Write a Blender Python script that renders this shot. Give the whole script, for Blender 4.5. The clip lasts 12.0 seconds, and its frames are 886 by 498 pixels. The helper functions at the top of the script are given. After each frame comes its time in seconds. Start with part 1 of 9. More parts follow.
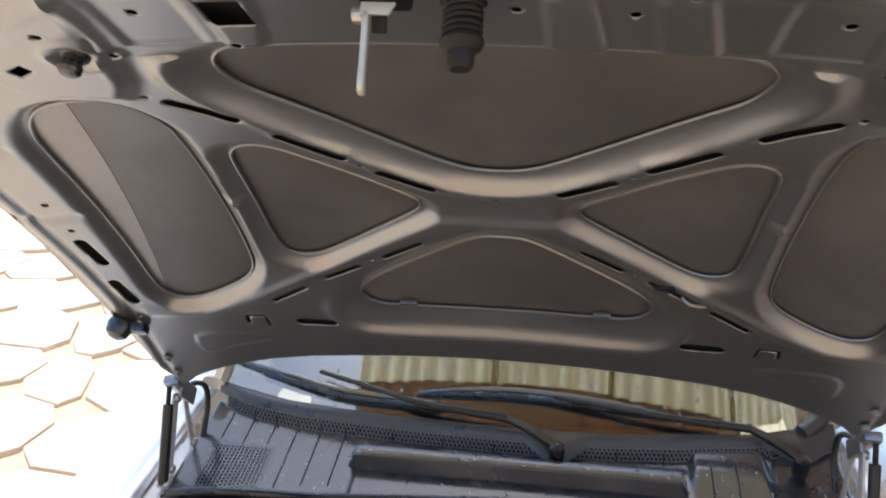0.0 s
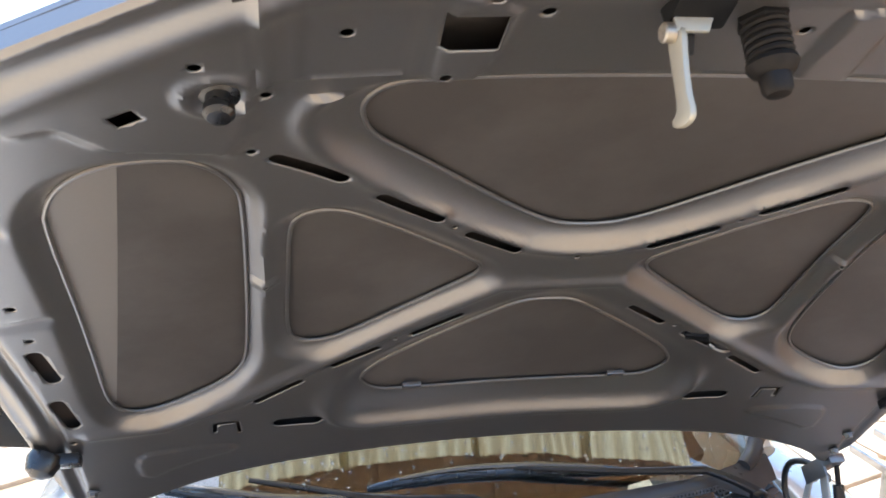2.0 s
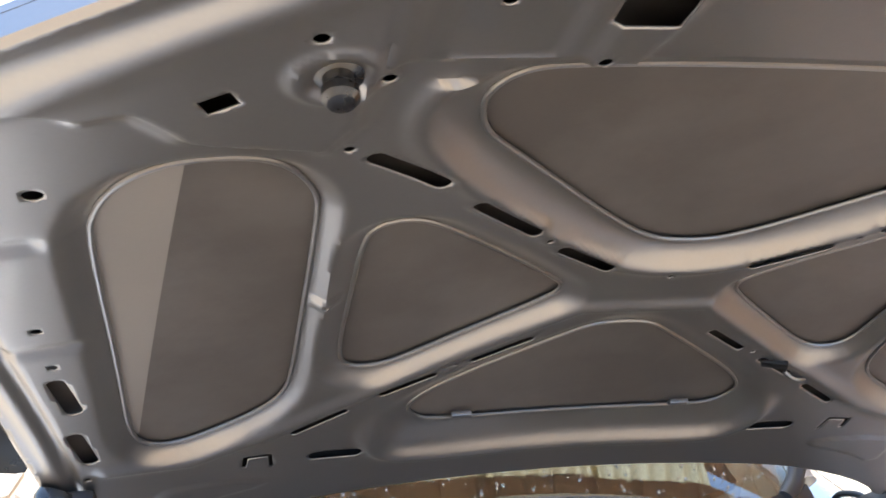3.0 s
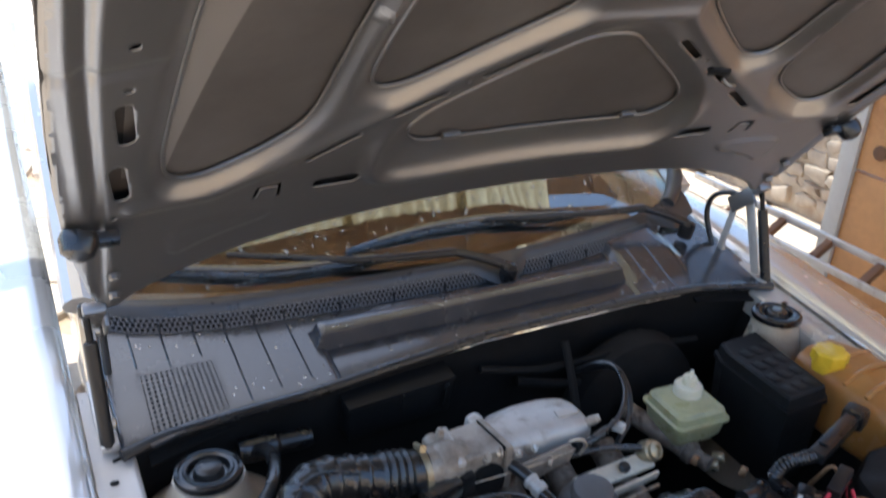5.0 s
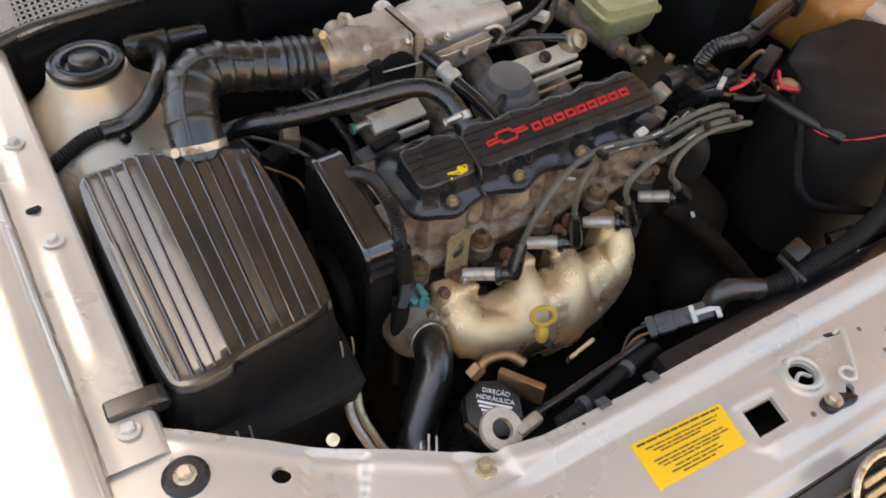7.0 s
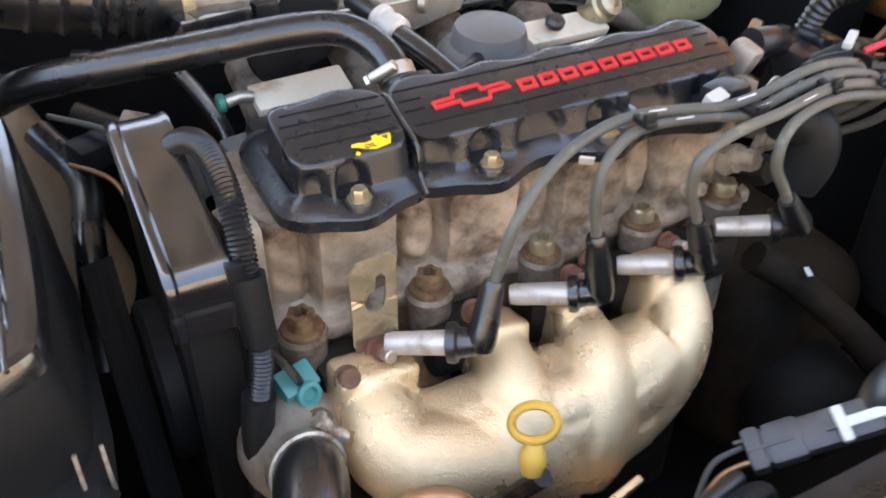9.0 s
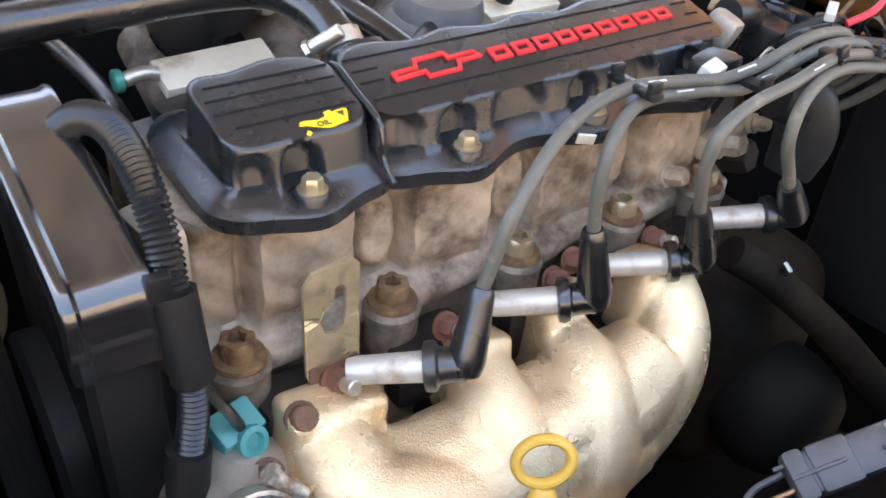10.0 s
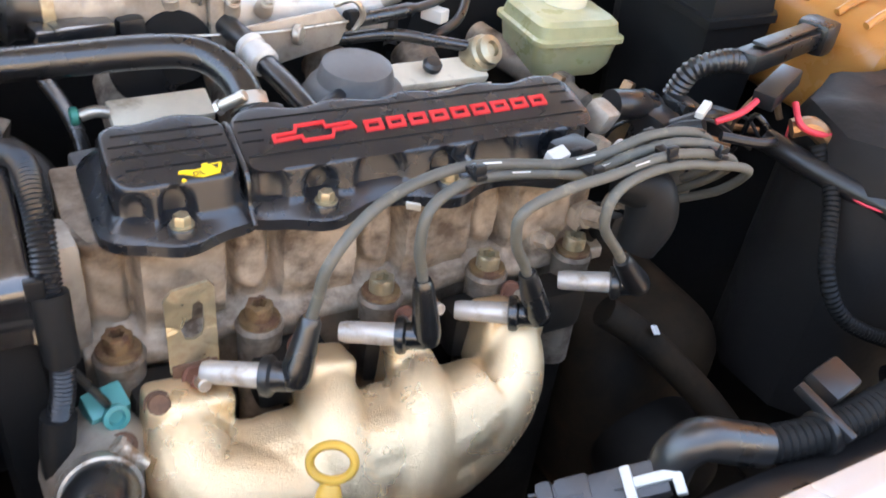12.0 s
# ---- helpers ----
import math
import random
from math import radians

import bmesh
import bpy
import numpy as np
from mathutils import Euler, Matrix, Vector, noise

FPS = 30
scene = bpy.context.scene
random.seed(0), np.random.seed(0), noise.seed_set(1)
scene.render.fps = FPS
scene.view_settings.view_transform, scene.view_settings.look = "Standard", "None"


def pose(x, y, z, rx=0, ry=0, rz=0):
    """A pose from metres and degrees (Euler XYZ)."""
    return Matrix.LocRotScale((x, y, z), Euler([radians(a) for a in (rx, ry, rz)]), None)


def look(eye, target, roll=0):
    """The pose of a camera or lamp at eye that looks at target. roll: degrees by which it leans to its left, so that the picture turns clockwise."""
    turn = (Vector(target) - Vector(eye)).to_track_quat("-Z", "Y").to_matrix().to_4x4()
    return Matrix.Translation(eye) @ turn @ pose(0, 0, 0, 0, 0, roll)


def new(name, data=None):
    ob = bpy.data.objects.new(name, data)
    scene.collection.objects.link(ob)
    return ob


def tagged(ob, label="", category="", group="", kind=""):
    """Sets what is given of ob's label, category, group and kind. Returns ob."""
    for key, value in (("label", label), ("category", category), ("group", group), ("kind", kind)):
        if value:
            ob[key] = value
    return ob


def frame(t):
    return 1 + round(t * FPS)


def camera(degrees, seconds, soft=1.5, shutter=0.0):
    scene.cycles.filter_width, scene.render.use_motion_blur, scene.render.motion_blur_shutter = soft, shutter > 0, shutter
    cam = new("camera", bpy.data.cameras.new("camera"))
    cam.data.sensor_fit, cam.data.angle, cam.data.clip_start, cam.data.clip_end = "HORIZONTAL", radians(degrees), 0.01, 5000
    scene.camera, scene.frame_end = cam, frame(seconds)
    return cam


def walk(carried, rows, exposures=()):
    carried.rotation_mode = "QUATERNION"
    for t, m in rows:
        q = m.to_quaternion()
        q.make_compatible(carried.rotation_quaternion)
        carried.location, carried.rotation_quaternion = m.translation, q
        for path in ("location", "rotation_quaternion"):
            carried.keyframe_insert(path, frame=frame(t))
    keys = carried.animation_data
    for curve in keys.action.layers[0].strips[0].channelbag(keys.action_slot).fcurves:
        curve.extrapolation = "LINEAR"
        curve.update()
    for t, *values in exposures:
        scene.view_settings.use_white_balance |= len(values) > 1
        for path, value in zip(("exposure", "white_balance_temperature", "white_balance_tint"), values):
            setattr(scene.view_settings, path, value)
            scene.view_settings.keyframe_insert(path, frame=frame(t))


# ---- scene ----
cam = camera(55.13, 12.0, soft=1.7, shutter=0.3)
PATH = [
    (0, (0.0661, -1.0948, 1.6082), (-0.1947, 0.8070, 1.0470), 1.02),
    (0.5, (0.0076, -1.0760, 1.6020), (-0.1981, 0.8705, 1.1909), 1.38),
    (1, (-0.1172, -1.0260, 1.5903), (-0.0395, 0.9422, 1.2436), 1.35),
    (1.5, (-0.2409, -1.0031, 1.5902), (0.0383, 0.9454, 1.2361), 0.54),
    (2, (-0.2922, -0.9732, 1.5714), (0.0852, 0.9511, 1.1782), 0.56),
    (2.5, (-0.3269, -0.9161, 1.5519), (0.0675, 1.0066, 1.1677), 0.77),
    (2.7, (-0.3388, -0.8863, 1.5538), (0.0636, 1.0388, 1.1906), 0.97),
    (4.3, (-0.5697, -0.8317, 1.5425), (0.2570, 0.9311, 1.0857), 2.90),
    (4.5, (-0.5911, -0.8282, 1.5321), (0.2625, 0.8921, 0.9737), 2.79),
    (5, (-0.6120, -0.8374, 1.5119), (0.2579, 0.7438, 0.6500), 2.89),
    (5.5, (-0.6018, -0.8534, 1.4863), (0.2444, 0.5908, 0.3916), 3.92),
    (6, (-0.5893, -0.8564, 1.4451), (0.2026, 0.4537, 0.1580), 4.74),
    (6.5, (-0.5748, -0.8572, 1.4084), (0.1799, 0.3364, -0.0078), 4.67),
    (7, (-0.5492, -0.8574, 1.3870), (0.2099, 0.2554, -0.0913), 4.60),
    (7.2, (-0.5374, -0.8591, 1.3842), (0.2267, 0.2336, -0.1065), 4.74),
    (8.8, (-0.3255, -0.7550, 1.0654), (0.3793, 0.6409, -0.1814), 2.63),
    (9, (-0.3212, -0.7000, 1.0125), (0.4267, 0.7128, -0.1894), 0.90),
    (9.5, (-0.3255, -0.6258, 0.9535), (0.6071, 0.7099, -0.2069), 3.70),
    (10, (-0.3248, -0.6132, 0.9488), (0.6704, 0.6728, -0.2156), 4.89),
    (10.5, (-0.3071, -0.6289, 0.9574), (0.7166, 0.6553, -0.1840), 5.53),
    (11, (-0.2891, -0.6437, 0.9703), (0.7453, 0.6713, -0.1255), 6.18),
    (11.5, (-0.2645, -0.6642, 0.9911), (0.7324, 0.6993, -0.0799), 6.95),
    (12, (-0.2526, -0.7339, 1.0270), (0.6058, 0.6617, -0.1199), 7.71),
]
EXPOSURES = [(0.0, 1.40, 6250, 6), (1.0, 1.28, 6150, 6), (1.5, 1.85, 5900, 5), (2.0, 1.7, 5900, 5), (2.5, 2.05, 5900, 5), (4.5, 1.40, 6000, 6), (5.5, 1.65, 6250, 6), (6.5, 2.05, 8000, 9), (7.0, 2.1, 8700, 9), (9.0, 3.0, 7600, 9), (9.6, 3.18, 7350, 9), (12.0, 3.15, 7350, 9)]
walk(cam, [(t, look(eye, target, roll)) for t, eye, target, roll in PATH], EXPOSURES)

# ---- world and sun ----
SUN_FROM = Vector((-0.06, 0.23, 0.90)).normalized()
world = bpy.data.worlds.new("sky")
scene.world = world
world.use_nodes = True
wn = world.node_tree.nodes
sky = wn.new("ShaderNodeTexSky")
sky.sky_type = "NISHITA"
sky.sun_disc = False
sky.dust_density = 2.0
sky.ozone_density = 1.4
sky.sun_elevation = math.asin(SUN_FROM.z)
sky.sun_rotation = math.atan2(SUN_FROM.x, SUN_FROM.y)
wn["Background"].inputs["Strength"].default_value = 0.15
world.node_tree.links.new(sky.outputs["Color"], wn["Background"].inputs["Color"])
sun_data = bpy.data.lights.new("sun", "SUN")
sun_data.energy, sun_data.angle, sun_data.color = 2.4, radians(0.5), (1.0, 0.94, 0.85)
sun_lamp = new("sun", sun_data)
sun_lamp.matrix_world = look(SUN_FROM * 30, (0, 0, 0))

# ---- materials ----
def material(name, color, rough=0.5, metal=0.0, vary=0.12, scale=8.0, grain=0.0, grain_scale=400.0, coat=0.0,
             spots=None, spot_scale=12.0, spot_cut=0.6, spot_width=0.08, spot_rough=0.8, rough_vary=0.12, ior=1.5, trans=0.0, sss=0.0, spec=0.5):
    """A procedural surface: base colour varied at two scales, fine relief, and stains of a second colour."""
    m = bpy.data.materials.new(name)
    m.use_nodes = True
    nt = m.node_tree
    b = nt.nodes["Principled BSDF"]
    link = nt.links.new
    tc = nt.nodes.new("ShaderNodeTexCoord")

    def node(kind, **kw):
        n = nt.nodes.new(kind)
        for k, v in kw.items():
            n.inputs[k].default_value = v
        return n

    big = node("ShaderNodeTexNoise", Scale=scale, Detail=5.0, Roughness=0.6)
    fine = node("ShaderNodeTexNoise", Scale=grain_scale * 0.35, Detail=3.0)
    link(tc.outputs["Object"], big.inputs["Vector"])
    link(tc.outputs["Object"], fine.inputs["Vector"])
    mix = node("ShaderNodeMath")
    mix.operation = "MULTIPLY_ADD"
    link(fine.outputs["Fac"], mix.inputs[0])
    mix.inputs[1].default_value = 0.35
    link(big.outputs["Fac"], mix.inputs[2])
    ramp = node("ShaderNodeMapRange")
    ramp.inputs["From Min"].default_value, ramp.inputs["From Max"].default_value = 0.35, 1.0
    ramp.inputs["To Min"].default_value, ramp.inputs["To Max"].default_value = 1 - vary, 1 + vary
    link(mix.outputs[0], ramp.inputs["Value"])
    col = node("ShaderNodeVectorMath")
    col.operation = "SCALE"
    col.inputs[0].default_value = color[:3]
    link(ramp.outputs["Result"], col.inputs["Scale"])
    out_col = col.outputs["Vector"]
    rr = node("ShaderNodeMapRange")
    rr.inputs["From Min"].default_value, rr.inputs["From Max"].default_value = 0.3, 0.7
    rr.inputs["To Min"].default_value, rr.inputs["To Max"].default_value = max(0.02, rough - rough_vary), min(1, rough + rough_vary)
    link(big.outputs["Fac"], rr.inputs["Value"])
    out_rough = rr.outputs["Result"]
    if spots:
        sp = node("ShaderNodeTexNoise", Scale=spot_scale, Detail=7.0, Roughness=0.65)
        link(tc.outputs["Object"], sp.inputs["Vector"])
        sr = node("ShaderNodeMapRange")
        sr.inputs["From Min"].default_value, sr.inputs["From Max"].default_value = spot_cut - spot_width, spot_cut + spot_width
        link(sp.outputs["Fac"], sr.inputs["Value"])
        mc = node("ShaderNodeMix")
        mc.data_type = "RGBA"
        link(sr.outputs["Result"], mc.inputs["Factor"])
        link(out_col, mc.inputs[6])
        mc.inputs[7].default_value = (*spots, 1)
        out_col = mc.outputs[2]
        mr = node("ShaderNodeMix")
        link(sr.outputs["Result"], mr.inputs["Factor"])
        link(out_rough, mr.inputs[2])
        mr.inputs[3].default_value = spot_rough
        out_rough = mr.outputs[0]
        if metal > 0:
            mm = node("ShaderNodeMapRange")
            mm.inputs["To Min"].default_value, mm.inputs["To Max"].default_value = metal, metal * 0.3
            link(sr.outputs["Result"], mm.inputs["Value"])
            link(mm.outputs["Result"], b.inputs["Metallic"])
    link(out_col, b.inputs["Base Color"])
    link(out_rough, b.inputs["Roughness"])
    if not (spots and metal > 0):
        b.inputs["Metallic"].default_value = metal
    b.inputs["Coat Weight"].default_value = coat
    b.inputs["Coat Roughness"].default_value = 0.08
    b.inputs["IOR"].default_value = ior
    b.inputs["Specular IOR Level"].default_value = spec
    b.inputs["Transmission Weight"].default_value = trans
    if sss:
        b.inputs["Subsurface Weight"].default_value = sss
        b.inputs["Subsurface Radius"].default_value = (0.02, 0.014, 0.008)
    if grain:
        g = node("ShaderNodeTexNoise", Scale=grain_scale, Detail=4.0, Roughness=0.6)
        link(tc.outputs["Object"], g.inputs["Vector"])
        bp = node("ShaderNodeBump", Strength=min(1.0, grain), Distance=0.0006 * max(1.0, grain))
        link(g.outputs["Fac"], bp.inputs["Height"])
        link(bp.outputs["Normal"], b.inputs["Normal"])
    return m


# hood underside silver and primer, both darkened for the shade below the hood
PAINT_IN = material("silver paint inner", (0.31, 0.30, 0.29), 0.34, 0.85, 0.06, 5, 0.0, 900, rough_vary=0.03)
SKIN_BACK = material("shaded skin primer", (0.115, 0.106, 0.10), 0.42, 0.45, 0.10, 4, 0.05, 900, spots=(0.14, 0.133, 0.127), spot_scale=6, spot_cut=0.62, spot_width=0.2, spot_rough=0.36)
# pale colour that stands for reflected sun on the pocket floor
LIGHT_PATCH = material("pale light patch", (0.25, 0.235, 0.225), 0.42, 0.3, 0.06, 5, 0.05, 900)
PAINT_BAY = material("silver paint bay", (0.52, 0.485, 0.44), 0.34, 0.3, 0.05, 6, 0.04, 900, coat=0.4, spots=(0.36, 0.30, 0.22), spot_scale=14, spot_cut=0.70, spot_width=0.07, spot_rough=0.6)
PAINT_OUT = material("silver paint outer", (0.62, 0.60, 0.57), 0.25, 0.5, 0.03, 4, 0.0, coat=1.0)
# tan silver with broad brown blotches
PAINT_PRIMER = material("blotched tower paint", (0.56, 0.48, 0.37), 0.32, 0.4, 0.10, 6, 0.05, 500, coat=0.4, spots=(0.34, 0.25, 0.15), spot_scale=5, spot_cut=0.60, spot_width=0.16, spot_rough=0.45)
PLASTIC_COWL = material("cowl plastic", (0.030, 0.033, 0.040), 0.23, 0, 0.2, 14, 0.15, 700, coat=0.7, rough_vary=0.06)
# lighter grey than the cowl; the sky's sheen on the bars is put in
MESH_PL = material("mesh plastic with sky sheen", (0.085, 0.085, 0.092), 0.36, 0, 0.12, 20, 0.1, 700, spec=0.5)
PLASTIC_LIP = material("satin lip plastic", (0.050, 0.048, 0.047), 0.36, 0, 0.12, 14, 0.12, 700, spots=(0.07, 0.066, 0.062), spot_scale=20, spot_cut=0.64, spec=0.6)
PLASTIC = material("black plastic", (0.010, 0.010, 0.011), 0.33, 0, 0.15, 16, 0.12, 700, spots=(0.022, 0.020, 0.018), spot_scale=30, spot_cut=0.66, spot_rough=0.55)
PLASTIC_MATT = material("matt black plastic", (0.011, 0.011, 0.0112), 0.5, 0, 0.2, 20, 0.25, 500, spots=(0.018, 0.015, 0.013), spot_scale=24, spot_cut=0.68, spec=0.14)
PLASTIC_GLOSS = material("wiped gloss plastic", (0.007, 0.007, 0.008), 0.24, 0, 0.15, 18, 0.15, 800, rough_vary=0.06, spec=0.8)
COVER_PL = material("bluish black cover plastic", (0.013, 0.0138, 0.0162), 0.27, 0, 0.2, 18, 0.12, 800, rough_vary=0.06, spec=0.75)
PLASTIC_SHINY = material("silicone-dressed plastic", (0.010, 0.010, 0.011), 0.20, 0, 0.2, 24, 0.10, 800, coat=0.7, rough_vary=0.06, spec=1.0, spots=(0.008, 0.008, 0.008), spot_scale=34, spot_cut=0.70, spot_width=0.05, spot_rough=0.34)
RUBBER = material("black rubber", (0.010, 0.010, 0.0105), 0.30, 0, 0.2, 20, 0.15, 400, spots=(0.022, 0.019, 0.016), spot_scale=26, spot_cut=0.72, spec=0.9)
WIRE = material("lead rubber", (0.100, 0.096, 0.080), 0.58, 0, 0.2, 30, 0.2, 700, spots=(0.22, 0.19, 0.14), spot_scale=60, spot_cut=0.66)
ALU_CAST = material("cast aluminium", (0.43, 0.375, 0.31), 0.48, 0.6, 0.22, 22, 0.6, 260, spots=(0.16, 0.12, 0.085), spot_scale=16, spot_cut=0.57, spot_width=0.12, spot_rough=0.75)
ALU_HEAD = material("stained head casting", (0.42, 0.335, 0.25), 0.50, 0.3, 0.28, 18, 0.8, 240, spots=(0.10, 0.066, 0.042), spot_scale=24, spot_cut=0.55, spot_width=0.11, spot_rough=0.8)
ALU_BRIGHT = material("bright aluminium", (0.58, 0.55, 0.50), 0.45, 0.35, 0.14, 26, 0.4, 320, spots=(0.33, 0.27, 0.2), spot_scale=22, spot_cut=0.64, spot_width=0.08)
MANIFOLD = material("aluminium painted iron", (0.87, 0.65, 0.39), 0.30, 0.78, 0.10, 14, 1.4, 760, spots=(0.60, 0.43, 0.25), spot_scale=9, spot_cut=0.66, spot_width=0.12, spot_rough=0.55)
STEEL = material("zinc steel", (0.55, 0.50, 0.42), 0.38, 0.85, 0.18, 40, 0.2, 500, spots=(0.22, 0.13, 0.07), spot_scale=60, spot_cut=0.6)
BRASSY = material("passivated steel", (0.45, 0.38, 0.25), 0.36, 0.75, 0.16, 60, 0.15, 500, spots=(0.26, 0.16, 0.08), spot_scale=60, spot_cut=0.64, spot_width=0.14)
RUST = material("rusted steel", (0.15, 0.078, 0.045), 0.78, 0.2, 0.35, 70, 0.9, 420, spots=(0.07, 0.035, 0.022), spot_scale=90, spot_cut=0.58)
SLEEVE = material("bright sleeve", (0.52, 0.49, 0.45), 0.42, 0.5, 0.12, 30, 0.1, 600, spots=(0.34, 0.26, 0.18), spot_scale=50, spot_cut=0.60)
BOSS = material("grimy boss casting", (0.24, 0.19, 0.145), 0.5, 0.3, 0.3, 30, 0.6, 300, spots=(0.07, 0.045, 0.028), spot_scale=50, spot_cut=0.55, spot_width=0.12)
# brown casting and hose, darkened for the shade low in the bay
SHADED_BROWN = material("shaded brown casting", (0.030, 0.020, 0.012), 0.68, 0, 0.35, 16, 0.6, 220, spots=(0.012, 0.010, 0.008), spot_scale=14, spot_cut=0.52, spot_width=0.12, spec=0.12)
BOLT_BROWN = material("browned bolt steel", (0.22, 0.14, 0.07), 0.5, 0.5, 0.3, 60, 0.4, 420, spots=(0.11, 0.05, 0.028), spot_scale=70, spot_cut=0.52)
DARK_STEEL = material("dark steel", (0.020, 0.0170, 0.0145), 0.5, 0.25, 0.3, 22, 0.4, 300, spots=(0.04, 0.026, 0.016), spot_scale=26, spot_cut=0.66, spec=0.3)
# black lining; the deep shade of the bay is put into its colour
BAY_DARK = material("near-black bay lining", (0.0130, 0.0122, 0.0115), 0.75, 0, 0.4, 10, 0.5, 200, spots=(0.014, 0.011, 0.009), spot_scale=12, spot_cut=0.64, spec=0.12)
RED = material("red badge", (0.62, 0.025, 0.03), 0.4, 0, 0.05, 30, 0.1, 600)
YELLOW = material("yellow mark", (0.85, 0.58, 0.02), 0.45, 0, 0.06, 30, 0.1, 600)
YELLOW_PL = material("yellow plastic", (0.60, 0.35, 0.055), 0.42, 0, 0.12, 24, 0.15, 500, sss=0.1, spots=(0.45, 0.24, 0.03), spot_scale=30, spot_cut=0.66)
CAP_YELLOW = material("yellow cap", (0.80, 0.50, 0.03), 0.42, 0, 0.08, 24, 0.1, 500)
TANK = material("amber tank plastic", (0.46, 0.20, 0.05), 0.35, 0, 0.12, 10, 0.15, 300, sss=0.25, spots=(0.34, 0.14, 0.04), spot_scale=8, spot_cut=0.6, spot_rough=0.4)
RESERVOIR = material("translucent reservoir", (0.43, 0.41, 0.22), 0.32, 0, 0.10, 10, 0.1, 300, sss=0.3, spots=(0.28, 0.28, 0.17), spot_scale=9, spot_cut=0.62, spot_rough=0.4)
CAP_CREAM = material("cream cap", (0.74, 0.68, 0.50), 0.42, 0, 0.06, 20, 0.1, 500, sss=0.15)
STICKER = material("yellow sticker", (0.85, 0.50, 0.02), 0.45, 0, 0.04, 20, 0.0)
INK = material("dark ink", (0.06, 0.045, 0.02), 0.6, 0, 0.1, 40)
WHITE_INK = material("white ink", (0.75, 0.75, 0.72), 0.55, 0, 0.1, 60)
TEAL = material("teal plastic", (0.05, 0.23, 0.22), 0.45, 0, 0.1, 40, 0.1, 600)
BEIGE = material("beige rail paint", (0.78, 0.68, 0.52), 0.40, 0.1, 0.12, 20, 0.2, 500, spots=(0.42, 0.31, 0.20), spot_scale=24, spot_cut=0.64)
WHITE_PL = material("white plastic", (0.56, 0.54, 0.49), 0.42, 0, 0.06, 30, 0.1, 600, spots=(0.5, 0.46, 0.4), spot_scale=40, spot_cut=0.66)
GREY_PL = material("grey plastic", (0.055, 0.055, 0.058), 0.42, 0, 0.2, 24, 0.15, 600, spots=(0.11, 0.10, 0.09), spot_scale=34, spot_cut=0.62)
DOME_PL = material("dusty dome plastic", (0.12, 0.112, 0.105), 0.48, 0, 0.2, 24, 0.15, 600, spots=(0.17, 0.155, 0.14), spot_scale=30, spot_cut=0.6)
COPPER_RED = material("reddish oxide", (0.20, 0.088, 0.058), 0.6, 0.3, 0.25, 60, 0.6, 420)
COPPER = material("copper terminal", (0.30, 0.17, 0.09), 0.4, 0.8, 0.2, 50, 0.3, 400)
RED_WIRE = material("red wire", (0.55, 0.03, 0.05), 0.45, 0, 0.1, 30)
GREEN_PIPE = material("green valve", (0.05, 0.25, 0.18), 0.4, 0.2, 0.1, 30)
CLOTH = material("battery cover vinyl", (0.014, 0.0125, 0.012), 0.55, 0, 0.2, 7, 0.8, 150, spots=(0.020, 0.018, 0.017), spot_scale=6, spot_cut=0.6, spec=0.15)
WOOD = material("varnished orange wood", (0.55, 0.27, 0.10), 0.5, 0, 0.2, 5, 0.2, 120, spots=(0.38, 0.16, 0.06), spot_scale=3, spot_cut=0.6)
WOOD_ROOF = material("roof boards", (0.33, 0.20, 0.10), 0.7, 0, 0.25, 4, 0.3, 90, spots=(0.20, 0.11, 0.05), spot_scale=3, spot_cut=0.6)
ALU_LADDER = material("ladder aluminium", (0.62, 0.60, 0.58), 0.4, 0.8, 0.12, 20, 0.2, 400, spots=(0.4, 0.33, 0.27), spot_scale=16, spot_cut=0.62)
LEAF = material("green leaf", (0.07, 0.12, 0.03), 0.5, 0, 0.3, 30, 0.0)
WOOD_DARK = material("dark wood", (0.16, 0.075, 0.035), 0.65, 0, 0.3, 6, 0.3, 90)
STONE = material("pale wall stone", (0.45, 0.38, 0.30), 0.85, 0, 0.3, 6, 1.0, 60, spots=(0.30, 0.22, 0.16), spot_scale=5, spot_cut=0.58)
PAVING = material("paving stone", (0.60, 0.50, 0.39), 0.85, 0, 0.2, 3, 0.8, 60, spots=(0.50, 0.41, 0.31), spot_scale=4, spot_cut=0.6)
BOUNCE_PLASTER = material("warm bounce plaster", (0.64, 0.53, 0.41), 0.9, 0, 0.1, 2, 0.5, 60)
JOINT = material("paving joint", (0.48, 0.36, 0.24), 0.95, 0, 0.3, 10, 0.5, 80)
CABIN = material("cabin trim", (0.030, 0.028, 0.027), 0.7, 0, 0.2, 6, 0.3, 200)
HEM = material("dark hem seal", (0.018, 0.018, 0.020), 0.5, 0, 0.2, 10, 0.2, 300)
LIVER = material("pale latch steel", (0.58, 0.54, 0.43), 0.42, 0.35, 0.06, 30, 0.1, 500)


